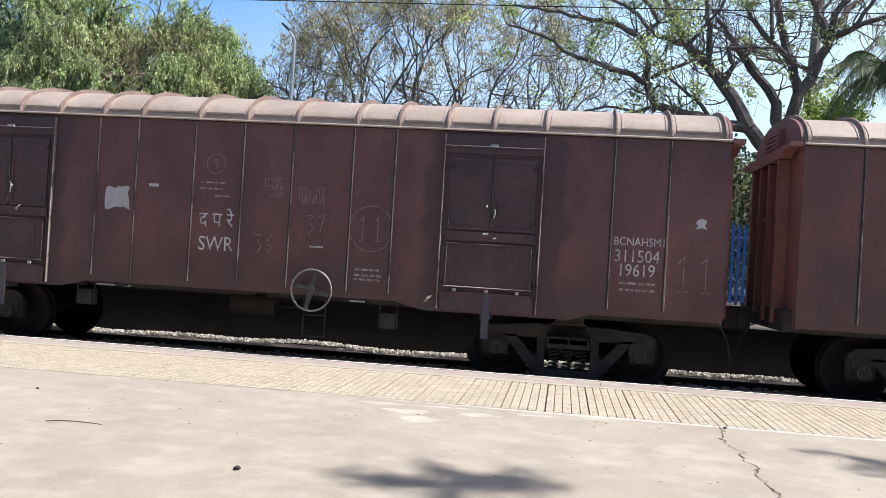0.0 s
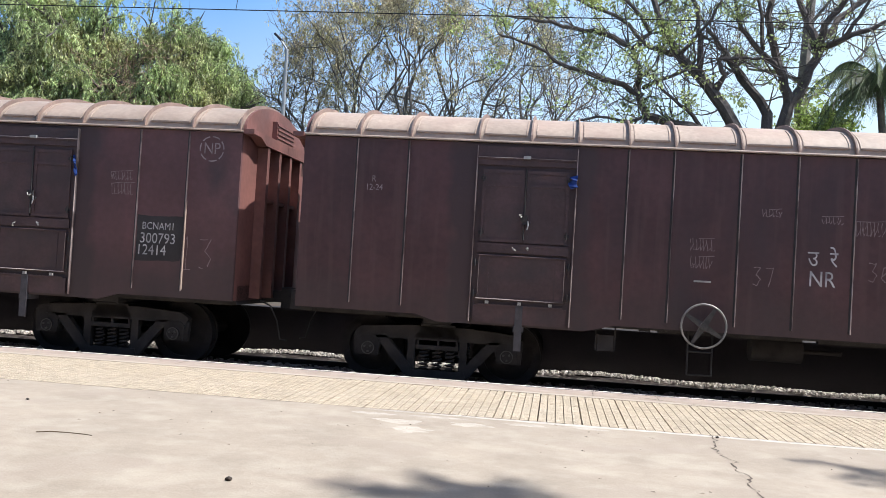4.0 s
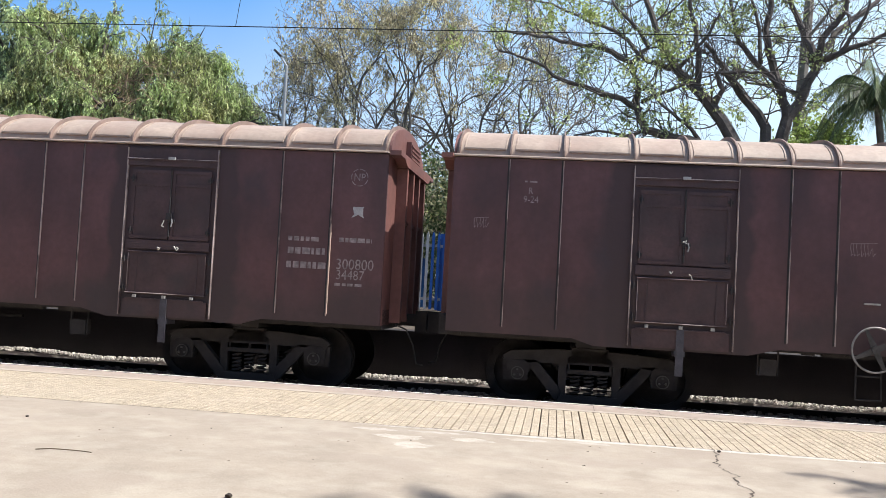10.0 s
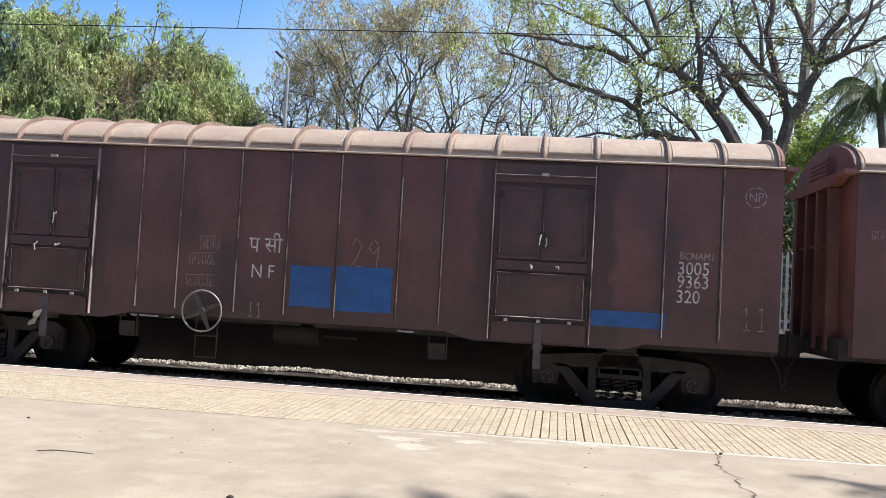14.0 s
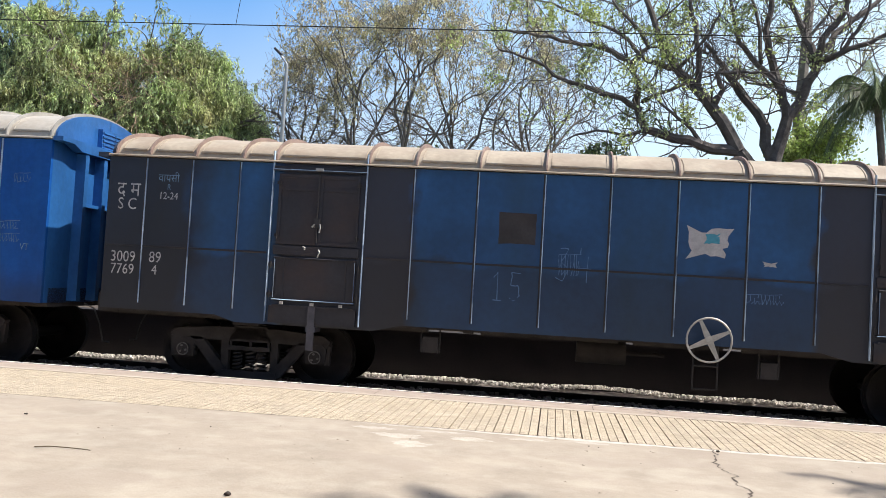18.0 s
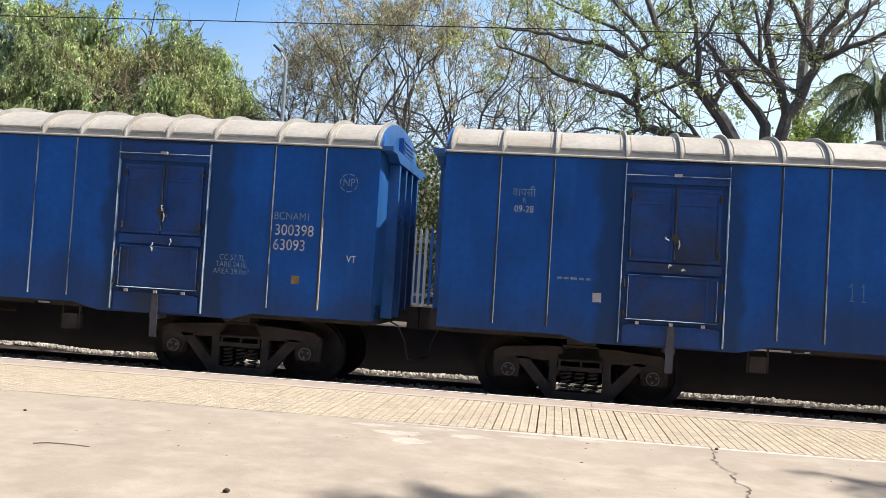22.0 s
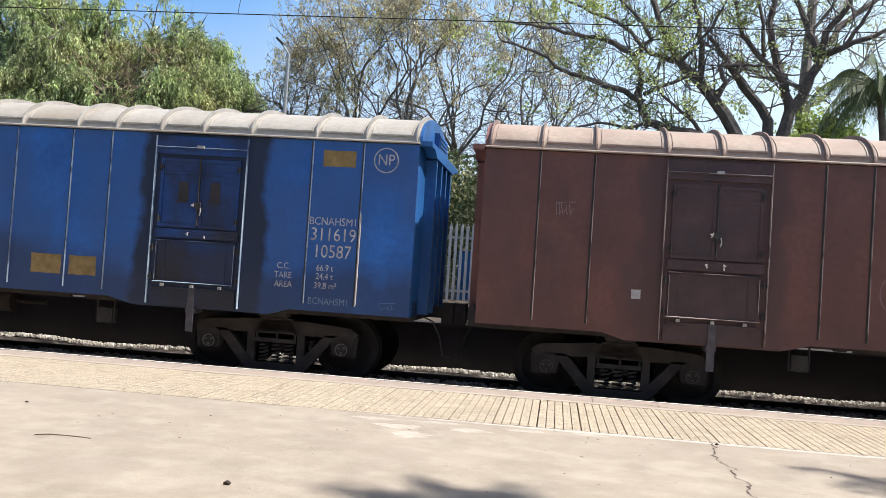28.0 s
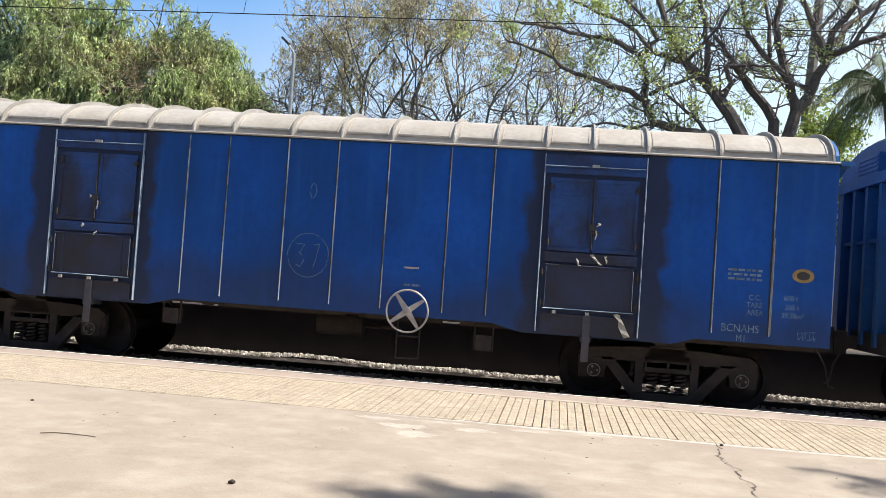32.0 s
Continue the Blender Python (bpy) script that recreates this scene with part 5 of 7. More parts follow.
MARKS[5] = [
    ('O', 0.36, 1.96, 0.61, '29'), ('o', 6.36, 3.09, 0.249, 'NP'), ('P', 6.36, 2.6, 0.19, 0.171, 'torn'), ('t', 6.36, 1.85, 0.214, '300800'),
    ('t', 6.3, 1.7, 0.192, '34487'), ('B', 6.28, 1.57, 0.39, 0.039), ('B', 6.35, 2.2, 0.47, 0.062), ('B', 5.61, 2.19, 0.47, 0.062), ('B', 5.65, 2.02, 0.54, 0.093),
    ('B', 5.66, 1.82, 0.58, 0.093), ('S', -0.31, 2.03, 0.34, 0.233), ('P', -1.14, 1.72, 0.2, 0.023, 'dash'), ('t', -0.36, 1.98, 0.293, 'प रे'),
    ('t', -0.34, 1.6, 0.225, 'W R'), ('S', -5.59, 2.73, 0.31, 0.109), ('S', -5.58, 2.49, 0.36, 0.342), ('S', -6.36, 2.62, 0.42, 0.109),
    ('P', -6.13, 2.5, 0.11, 0.109, 'torn'), ('S', -1.19, 2.12, 0.62, 0.109),
]
MARKS[6] = [
    ('T', -0.32, 2.09, 0.316, 'प सी'), ('T', -0.34, 1.71, 0.271, 'N F'), ('P', 0.37, 1.54, 0.61, 0.591, 'blue'), ('P', 1.14, 1.54, 0.82, 0.638, 'blue'),
    ('P', 4.79, 1.34, 1.03, 0.218, 'blue'), ('t', 5.67, 2.23, 0.135, 'BCNAM1'), ('T', 5.63, 2.06, 0.248, '3005'), ('T', 5.63, 1.88, 0.248, '9363'),
    ('T', 5.57, 1.68, 0.248, '320'), ('C', 1.15, 2.05, 0.4, '29'), ('S', -1.14, 2.09, 0.31, 0.187), ('S', -1.25, 1.85, 0.39, 0.156), ('S', -1.26, 1.53, 0.42, 0.156),
    ('B', -5.65, 3.12, 0.23, 0.047), ('t', -5.65, 2.99, 0.101, 'R'), ('t', -5.61, 2.83, 0.124, '7-24'), ('C', -0.42, 1.17, 0.2, '11'), ('o', 6.4, 3.06, 0.28, 'NP'),
    ('C', 6.44, 1.44, 0.31, '11'),
]
MARKS[7] = [
    ('P', 1.34, 2.40, 0.66, 0.46, 'torn'), ('P', 1.35, 2.46, 0.23, 0.156, 'cyan'), ('P', 2.11, 2.15, 0.2, 0.078, 'torn'), ('K', -1.25, 2.46, 0.53, 0.451),
    ('S', 5.55, 2.12, 0.54, 0.233), ('S', -0.52, 2.0, 0.31, 0.28), ('S', 2.05, 1.68, 0.47, 0.124), ('T', -6.93, 2.75, 0.293, 'द म'), ('T', -6.94, 2.54, 0.237, 'S C'),
    ('t', -6.33, 2.94, 0.16, 'वापसी'), ('t', -6.32, 2.81, 0.113, 'R'), ('T', -6.32, 2.68, 0.147, '12-24'), ('T', -6.95, 1.77, 0.225, '3009'),
    ('T', -6.46, 1.78, 0.225, '89'), ('T', -6.95, 1.59, 0.214, '7769'), ('T', -6.46, 1.6, 0.203, '4'), ('C', -1.36, 1.66, 0.39, '15'), ('C', -0.46, 2.01, 0.47, '34'),
]
MARKS[8] = [
    ('T', -0.37, 2.81, 0.316, 'द रे'), ('T', -0.33, 2.45, 0.282, 'S R'), ('O', -0.39, 1.85, 0.47, '32'), ('t', -0.38, 1.14, 0.203, '300698'),
    ('t', 0.34, 1.13, 0.203, '65302'), ('t', 5.57, 2.4, 0.158, 'BCNAM1'), ('T', 5.57, 2.24, 0.225, '300698'), ('T', 5.52, 2.03, 0.225, '65302'),
    ('t', 4.66, 1.73, 0.101, 'CC 57.3t'), ('t', 4.67, 1.63, 0.101, 'TARE 24.0t'), ('t', 4.67, 1.53, 0.101, 'AREA 39.8m²'), ('S', 6.19, 2.14, 0.31, 0.109),
    ('S', 6.2, 1.95, 0.31, 0.109), ('t', 6.44, 1.83, 0.135, 'VT'), ('S', 6.33, 2.85, 0.26, 0.124), ('P', 1.18, 1.81, 0.22, 0.023, 'dash'), ('C', -1.22, 1.82, 0.23, '11'),
    ('P', -4.59, 1.55, 0.12, 0.132, 'paper'), ('t', -5.65, 2.93, 0.16, 'वापसी'), ('t', -5.64, 2.82, 0.101, 'R'), ('T', -5.64, 2.7, 0.135, '09-28'),
    ('B', -4.9, 1.79, 0.47, 0.031),
]
MARKS[9] = [
    ('T', -0.41, 2.81, 0.304, 'उ  रे'), ('T', -0.39, 2.51, 0.293, 'N R'), ('t', -0.43, 1.17, 0.203, '300398'), ('t', 0.26, 1.15, 0.203, '63093'),
    ('t', 5.54, 2.43, 0.158, 'BCNAM1'), ('T', 5.58, 2.23, 0.225, '300398'), ('T', 5.52, 2.02, 0.225, '63093'), ('t', 4.69, 1.8, 0.113, 'CC 57.3L'),
    ('t', 4.69, 1.7, 0.113, 'TARE 24.0L'), ('t', 4.69, 1.6, 0.113, 'AREA 39.8m²'), ('o', 6.33, 2.95, 0.264, 'NP'), ('T', 6.43, 1.87, 0.135, 'VT'),
    ('P', 5.64, 1.54, 0.12, 0.117, 'ochre'), ('P', -1.19, 1.75, 0.19, 0.023, 'dash'), ('B', -0.4, 1.69, 0.47, 0.031), ('B', -0.39, 1.61, 0.47, 0.031),
    ('B', 0.25, 1.71, 0.31, 0.031), ('t', -5.65, 2.99, 0.16, 'वापसी'), ('t', -5.64, 2.88, 0.101, 'R'), ('T', -5.65, 2.74, 0.135, '09-28'), ('B', -6.47, 1.63, 0.31, 0.016),
]
MARKS[10] = [
    ('t', -0.38, 1.92, 0.271, 'मध्य रे'), ('T', -0.41, 1.67, 0.248, 'C R'), ('t', 5.58, 2.22, 0.135, 'BCNAM1'), ('T', 5.63, 2.07, 0.214, '300100'),
    ('T', 5.58, 1.88, 0.214, '31008'), ('B', 4.92, 1.78, 0.47, 0.047), ('P', 1.1, 1.74, 0.19, 0.023, 'dash'), ('S', 5.0, 2.76, 0.23, 0.233),
    ('S', 6.39, 2.56, 0.31, 0.233), ('C', 5.61, 2.59, 0.23, '11'), ('P', -4.61, 1.56, 0.13, 0.132, 'paper'), ('O', -1.23, 1.77, 0.47, '0'),
    ('S', -5.62, 2.66, 0.26, 0.156),
]
MARKS[11] = [
    ('T', -0.33, 2.22, 0.316, 'प म रे'), ('T', -0.33, 1.80, 0.262, 'W C R'), ('T', 5.6, 2.29, 0.158, 'BCNAHSM1'), ('T', 5.61, 2.1, 0.259, '311619'),
    ('T', 5.61, 1.86, 0.259, '10587'), ('T', 4.92, 1.63, 0.124, 'C.C.'), ('T', 4.92, 1.5, 0.124, 'TARE'), ('T', 4.93, 1.37, 0.124, 'AREA'),
    ('T', 5.52, 1.63, 0.124, '66.9 t'), ('T', 5.52, 1.51, 0.124, '24.4 t'), ('T', 5.54, 1.38, 0.124, '39.8 m²'), ('t', 5.6, 1.16, 0.135, 'BCNAHSM1'),
    ('N', 6.3, 3.2, 0.36, 'NP'), ('P', 5.63, 3.19, 0.48, 0.233, 'ochre'), ('P', 1.32, 1.44, 0.48, 0.288, 'ochre'), ('P', 1.89, 1.44, 0.43, 0.288, 'ochre'),
    ('P', 3.36, 2.6, 0.19, 0.34, 'soot'), ('P', 3.83, 2.6, 0.18, 0.34, 'soot'), ('P', -3.84, 2.66, 0.22, 0.3, 'rust'), ('P', -3.32, 2.66, 0.24, 0.28, 'rust'),
    ('P', -1.11, 2.56, 0.08, 0.28, 'torn'), ('P', -0.89, 2.59, 0.05, 0.264, 'torn'), ('S', 6.45, 1.15, 0.22, 0.078), ('P', -5.65, 1.57, 0.59, 0.373, 'ochre'),
    ('t', -5.65, 3.3, 0.16, 'वापसी'), ('T', -5.63, 3.15, 0.124, 'R'), ('T', -5.64, 2.97, 0.18, '5-25'),
]
MARKS[12] = [
    ('C', -0.33, 2.71, 0.22, '0'), ('O', -0.35, 1.79, 0.54, '37'), ('V', 6.38, 1.95, 0.28, 0.2), ('B', 5.64, 1.98, 0.44, 0.031), ('B', 5.64, 1.92, 0.44, 0.031),
    ('B', 5.64, 1.86, 0.44, 0.031), ('t', 5.78, 1.62, 0.101, 'C.C.'), ('t', 5.78, 1.52, 0.101, 'TARE'), ('t', 5.79, 1.42, 0.101, 'AREA'),
    ('t', 6.24, 1.64, 0.101, '670 t'), ('t', 6.26, 1.52, 0.101, '245 t'), ('t', 6.27, 1.41, 0.101, '39.78m²'), ('t', 5.61, 1.2, 0.147, 'BCNAHS'),
    ('t', 5.63, 1.07, 0.124, 'M1'), ('S', 6.46, 1.15, 0.23, 0.093), ('P', 1.15, 1.71, 0.2, 0.023, 'dash'), ('B', 1.17, 1.47, 0.23, 0.031),
]


STROKES = {
    "0": [[(0.5, 1), (0.15, 0.8), (0.05, 0.4), (0.3, 0), (0.7, 0.1), (0.9, 0.5), (0.75, 0.9), (0.45, 1)]],
    "1": [[(0.2, 0.8), (0.5, 1), (0.5, 0)], [(0.2, 0), (0.8, 0)]],
    "2": [[(0.1, 0.8), (0.4, 1), (0.8, 0.8), (0.6, 0.45), (0.1, 0), (0.95, 0.05)]],
    "3": [[(0.1, 0.95), (0.8, 0.95), (0.4, 0.58), (0.85, 0.35), (0.5, 0), (0.1, 0.1)]],
    "4": [[(0.3, 1), (0.1, 0.4), (0.9, 0.4)], [(0.7, 0.75), (0.65, 0)]],
    "5": [[(0.85, 1), (0.2, 1), (0.2, 0.55), (0.7, 0.55), (0.8, 0.2), (0.4, 0), (0.1, 0.1)]],
    "6": [[(0.8, 1), (0.3, 0.7), (0.1, 0.25), (0.45, 0), (0.85, 0.25), (0.5, 0.48), (0.15, 0.3)]],
    "7": [[(0.1, 0.95), (0.85, 0.98), (0.4, 0)]],
    "9": [[(0.8, 0.75), (0.4, 1), (0.1, 0.7), (0.45, 0.5), (0.8, 0.75), (0.65, 0)]],
}


def chalk_line(bm, pts, w, r):
    """A thin uneven hand-drawn stroke on the wagon's side."""
    fine = []
    for a, b in zip(pts, pts[1:]):
        fine += [(a[0] + (b[0] - a[0]) * t / 3 + r.gauss(0, 0.004), a[1] + (b[1] - a[1]) * t / 3 + r.gauss(0, 0.004)) for t in range(3)]
    fine.append(pts[-1])
    for (x0, z0), (x1, z1) in zip(fine, fine[1:]):
        d = Vector((x1 - x0, z1 - z0))
        if d.length < 1e-5 or r.random() < 0.08:
            continue
        d.normalize()
        k = w * r.uniform(0.5, 1.1)
        q = [(x0 - d.y * k, z0 + d.x * k), (x1 - d.y * k, z1 + d.x * k), (x1 + d.y * k, z1 - d.x * k), (x0 + d.y * k, z0 - d.x * k)]
        bm.faces.new([bm.verts.new((x, 0, z)) for x, z in reversed(q)])


def chalk_digits(bm, text, h, r):
    w = h * 0.62
    for i, ch in enumerate(text):
        x0 = (i - len(text) / 2) * w
        for s in STROKES.get(ch, STROKES["1"]):
            chalk_line(bm, [(x0 + (0.08 + u * 0.8) * w, (v - 0.5) * h) for u, v in s], 0.0065, r)


def circle(rad, n=28):
    return [(rad * math.cos(2 * math.pi * i / n), rad * 1.05 * math.sin(2 * math.pi * i / n)) for i in range(n + 1)]


def flat(bm):
    me = bpy.data.meshes.new("mark")
    bm.to_mesh(me)
    bm.free()
    return me


def torn_patch(w, h, r, rag):
    """A flat paper or paint patch with an uneven edge."""
    bm = bmesh.new()
    out = []
    for (ax, az), (bx, bz) in (((-1, -1), (1, -1)), ((1, -1), (1, 1)), ((1, 1), (-1, 1)), ((-1, 1), (-1, -1))):
        drift = 0.0
        for t in range(6):
            drift = 0.5 * drift + abs(r.gauss(0, rag))
            k = max(0.45, 1 - drift)
            out.append(((ax + (bx - ax) * t / 6) * w / 2 * k, (az + (bz - az) * t / 6) * h / 2 * k))
    bm.faces.new([bm.verts.new((x, 0, z)) for x, z in out])
    return flat(bm)


def mark(top, item, blue, r):
    kind, x, z, size = item[:4]
    white, faint = M["paint_white"], M["paint_faded_blue" if blue else "paint_faded"]
    chalk = M["chalk_blue"] if blue else M["chalk"]
    lay = 0.004
    if kind in "Tt":
        ob = part("lettering", words(item[4], size).copy(), white if kind == "T" else faint, top, label="white stencilled lettering" if kind == "T" else "faded stencilled lettering")
    elif kind in "oN":
        ob = part("lettering", words(item[4], size * 0.62).copy(), white if kind == "N" else faint, top, label="ringed white lettering")
        bm = bmesh.new()
        for i in range(28):
            if kind == "o" and i % 4 == 3:
                continue
            a, b = 2 * math.pi * i / 28, 2 * math.pi * (i + 1) / 28
            q = [(rr * math.cos(t), rr * math.sin(t)) for rr, t in ((size * 0.5, a), (size * 0.5, b), (size * 0.45, b), (size * 0.45, a))]
            bm.faces.new([bm.verts.new((u, 0, v)) for u, v in reversed(q)])
        part("ring", flat(bm), white if kind == "N" else faint, ob)
    elif kind == "B":
        bm, w, h = bmesh.new(), size, item[4]
        u = -w / 2
        while u < w / 2:
            k = r.uniform(0.04, 0.12)
            bm.faces.new([bm.verts.new(p) for p in ((u, 0, -h / 2), (min(w / 2, u + k), 0, -h / 2), (min(w / 2, u + k), 0, h / 2), (u, 0, h / 2))])
            u += k + r.uniform(0.012, 0.03)
        ob = part("unreadable_lettering", flat(bm), faint, top)
    elif kind in "CO":
        bm = bmesh.new()
        chalk_digits(bm, item[4], size * (0.62 if kind == "O" else 1), r)
        if kind == "O":
            chalk_line(bm, circle(size * 0.55), 0.006, r)
        ob = part("chalk_mark", flat(bm), chalk, top, label="hand-drawn chalk number")
    elif kind == "S":
        bm, w, h = bmesh.new(), size, item[4]
        chalk_line(bm, [(-w / 2, h / 2), (w / 2, h / 2 + 0.02)], 0.005, r)
        u = -w / 2
        while u < w / 2 - 0.03:
            k = r.uniform(0.03, 0.06)
            chalk_line(bm, [(u, h / 2), (u + k * 0.3, -h / 2), (u + k, r.uniform(-h / 2, h / 4))], 0.005, r)
            u += k
        ob = part("chalk_scrawl", flat(bm), chalk, top, label="unreadable chalk scrawl")
    elif kind == "K":
        ob = part("dark_patch", torn_patch(size, item[4], r, 0.03), GRIME, top, label="dark painted-over patch")
        lay = 0.002
    elif kind == "V":
        bm = bmesh.new()
        bm.faces.new([bm.verts.new((u * size, 0, v * size * 0.63)) for u, v in reversed(circle(0.5)[:-1])])
        ob = part("oval_mark", flat(bm), M["paint_yellow"], top, label="yellow oval mark")
        bm = bmesh.new()
        bm.faces.new([bm.verts.new((u * size, -0.002, v * size * 0.63)) for u, v in reversed(circle(0.3)[:-1])])
        part("oval_centre", flat(bm), GRIME, ob)
    else:
        w, h, what = size, item[4], item[5]
        if what == "dash":
            bm = box(bmesh.new(), -w / 2, w / 2, -0.03, 0, -0.012, 0.012)
            ob = part("grab_bar", finish("grab_bar", bm), M["bright"], top, label="small pale grab bar")
        else:
            mt = {"torn": M["paper"], "paper": M["paper"], "blue": M["paint_blue"], "ochre": M["paint_yellow"], "cyan": M["paint_cyan"], "rust": M["rust"], "soot": GRIME}[what]
            nm = {"torn": "torn_paper", "paper": "paper_label", "blue": "paint_patch", "ochre": "paint_patch", "cyan": "paper_print", "rust": "rust_patch", "soot": "soot_patch"}[what]
            ob = part(nm, torn_patch(w, h, r, {"torn": 0.17, "cyan": 0.16, "rust": 0.1, "soot": 0.1, "blue": 0.02, "ochre": 0.015}.get(what, 0.03)), mt, top)
            lay = 0.006 if what == "cyan" else 0.003
    if kind in "BCOS":
        tagged(ob, kind="stuff")
    if item[-1] in ("rust", "soot"):
        lay = 0.02
    ob.matrix_basis = pose(x, SIDE - lay, z)
    return ob


for _k, _items in MARKS.items():
    for _i in _items:
        if _i[0] in "Tt":
            words(_i[4], _i[3])
        elif _i[0] in "oN":
            words(_i[4], _i[3] * 0.62)


# ---- lineside ----
fence = tagged(new("palisade_fence"), "white steel palisade fence with some blue pales", "fence")
YF = 21.2
pale = finish("pale", prism(bmesh.new(), [(-0.032, 0.9), (0.032, 0.9), (0.032, 2.66), (0.0, 2.76), (-0.032, 2.66)], "y", -0.02, 0.02))
fpost = finish("fence_post", box(bmesh.new(), -0.05, 0.05, 0.03, 0.13, 0.85, 2.72))


def is_blue(x):
    return -3.1 < x < -2.6 or 0.15 < x < 0.72 or 3.1 < x < 4.4


for i in range(-95, 75):
    x = i * 0.135
    part("pale", pale, M["fence_blue"] if is_blue(x) else M["fence_white"], fence, pose(x, YF, random.uniform(-0.02, 0.02)))
for i in range(-6, 6):
    x = 0.5 + i * 2.2 - (0.0 if i > -1 else 1.05)
    part("fence_post", fpost, M["fence_blue"] if is_blue(x) else M["fence_white"], fence, pose(x, YF, 0))
for z in (1.15, 2.42):
    part("fence_rail", finish("fence_rail", box(bmesh.new(), -13, 10.2, YF + 0.02, YF + 0.06, z - 0.03, z + 0.03)), M["fence_white"], fence)
bm = box(bmesh.new(), -1.32, -0.80, YF - 0.30, YF - 0.05, 1.25, 1.98)
box(bm, -1.35, -0.77, YF - 0.33, YF - 0.03, 1.98, 2.02)
cab = tagged(new("cable_cabinet"), "pale grey steel cable cabinet on two legs", "cabinet")
part("cabinet_body", finish("cabinet_body", bm), M["galvanised"], cab)
for x in (-1.27, -0.9):
    part("leg", finish("leg", box(bmesh.new(), x, x + 0.05, YF - 0.2, YF - 0.15, 0.85, 1.25)), M["galvanised"], cab)
for x0, x1 in ((0.95, 2.3), (-2.5, -1.6), (-4.6, -3.3)):
    bm = box(bmesh.new(), x0, x1, YF + 1.3, YF + 1.42, 0.9, 2.15)
    me = finish("painted_board", bm)
    me.materials.append(M["mural"])
    tagged(new("painted_board", me), "blue painted board behind the palisade fence", "board")

# street lamp behind the trees
lamp = tagged(new("street_lamp"), "tall slim galvanised street lamp with a dark head", "street lamp")
part("pole", finish("pole", tube(bmesh.new(), [(-8.09, 25, 0.9), (-8.09, 25, 5), (-8.09, 25, 7.62)], [0.075, 0.062, 0.048], 10), True), M["galvanised"], lamp)
part("arm", finish("arm", tube(bmesh.new(), [(-8.09, 25, 7.60), (-8.14, 25, 7.68), (-8.34, 25, 7.93)], 0.025, 8), True), M["galvanised"], lamp)
bm = box(bmesh.new(), -0.24, 0.05, -0.08, 0.08, -0.03, 0.04)
part("lamp_head", finish("lamp_head", bm, bevel=0.012), M["lamp_glass"], lamp, pose(-8.30, 25, 7.90, 0, 42, 0))

# overhead line
line = tagged(new("overhead_line"), "thin dark overhead contact wire with droppers", "overhead wire")
part("contact_wire", finish("contact_wire", tube(bmesh.new(), [(x, YC, 5.53) for x in (-60, -30, 0, 30, 60)], 0.008, 6)), M["wire"], line)
part("messenger_wire", finish("messenger_wire", tube(bmesh.new(), [(x, YC, 6.5 + 0.0006 * x * x) for x in range(-60, 61, 10)], 0.007, 6)), M["wire"], line)
for x in (-14.6, -5.42, 3.8, 13.0):
    part("dropper", finish("dropper", tube(bmesh.new(), [(x, YC, 5.53), (x + 0.12, YC, 6.52)], 0.005, 5)), M["wire"], line)


# ---- trees ----
def leaves(name, spots, aims, length, width, seed):
    """Many small pointed leaves: each a folded four-sided blade from its spot along its aim."""
    r = np.random.default_rng(seed)
    n = len(spots)
    p, d = np.asarray(spots, float), np.asarray(aims, float)
    d /= np.linalg.norm(d, axis=1, keepdims=True) + 1e-9
    s = np.cross(d, r.normal(size=(n, 3)))
    s /= np.linalg.norm(s, axis=1, keepdims=True) + 1e-9
    ln = length * r.uniform(0.6, 1.3, (n, 1))
    wd = width * r.uniform(0.6, 1.3, (n, 1))
    v = np.stack([p, p + d * ln * 0.5 + s * wd, p + d * ln, p + d * ln * 0.5 - s * wd], 1).reshape(-1, 3)
    f = np.arange(n * 4).reshape(-1, 4)
    me = bpy.data.meshes.new(name)
    me.vertices.add(n * 4)
    me.vertices.foreach_set("co", v.ravel())
    me.loops.add(n * 4)
    me.loops.foreach_set("vertex_index", f.ravel())
    me.polygons.add(n)
    me.polygons.foreach_set("loop_start", np.arange(0, n * 4, 4))
    me.update()
    me.validate()
    return me


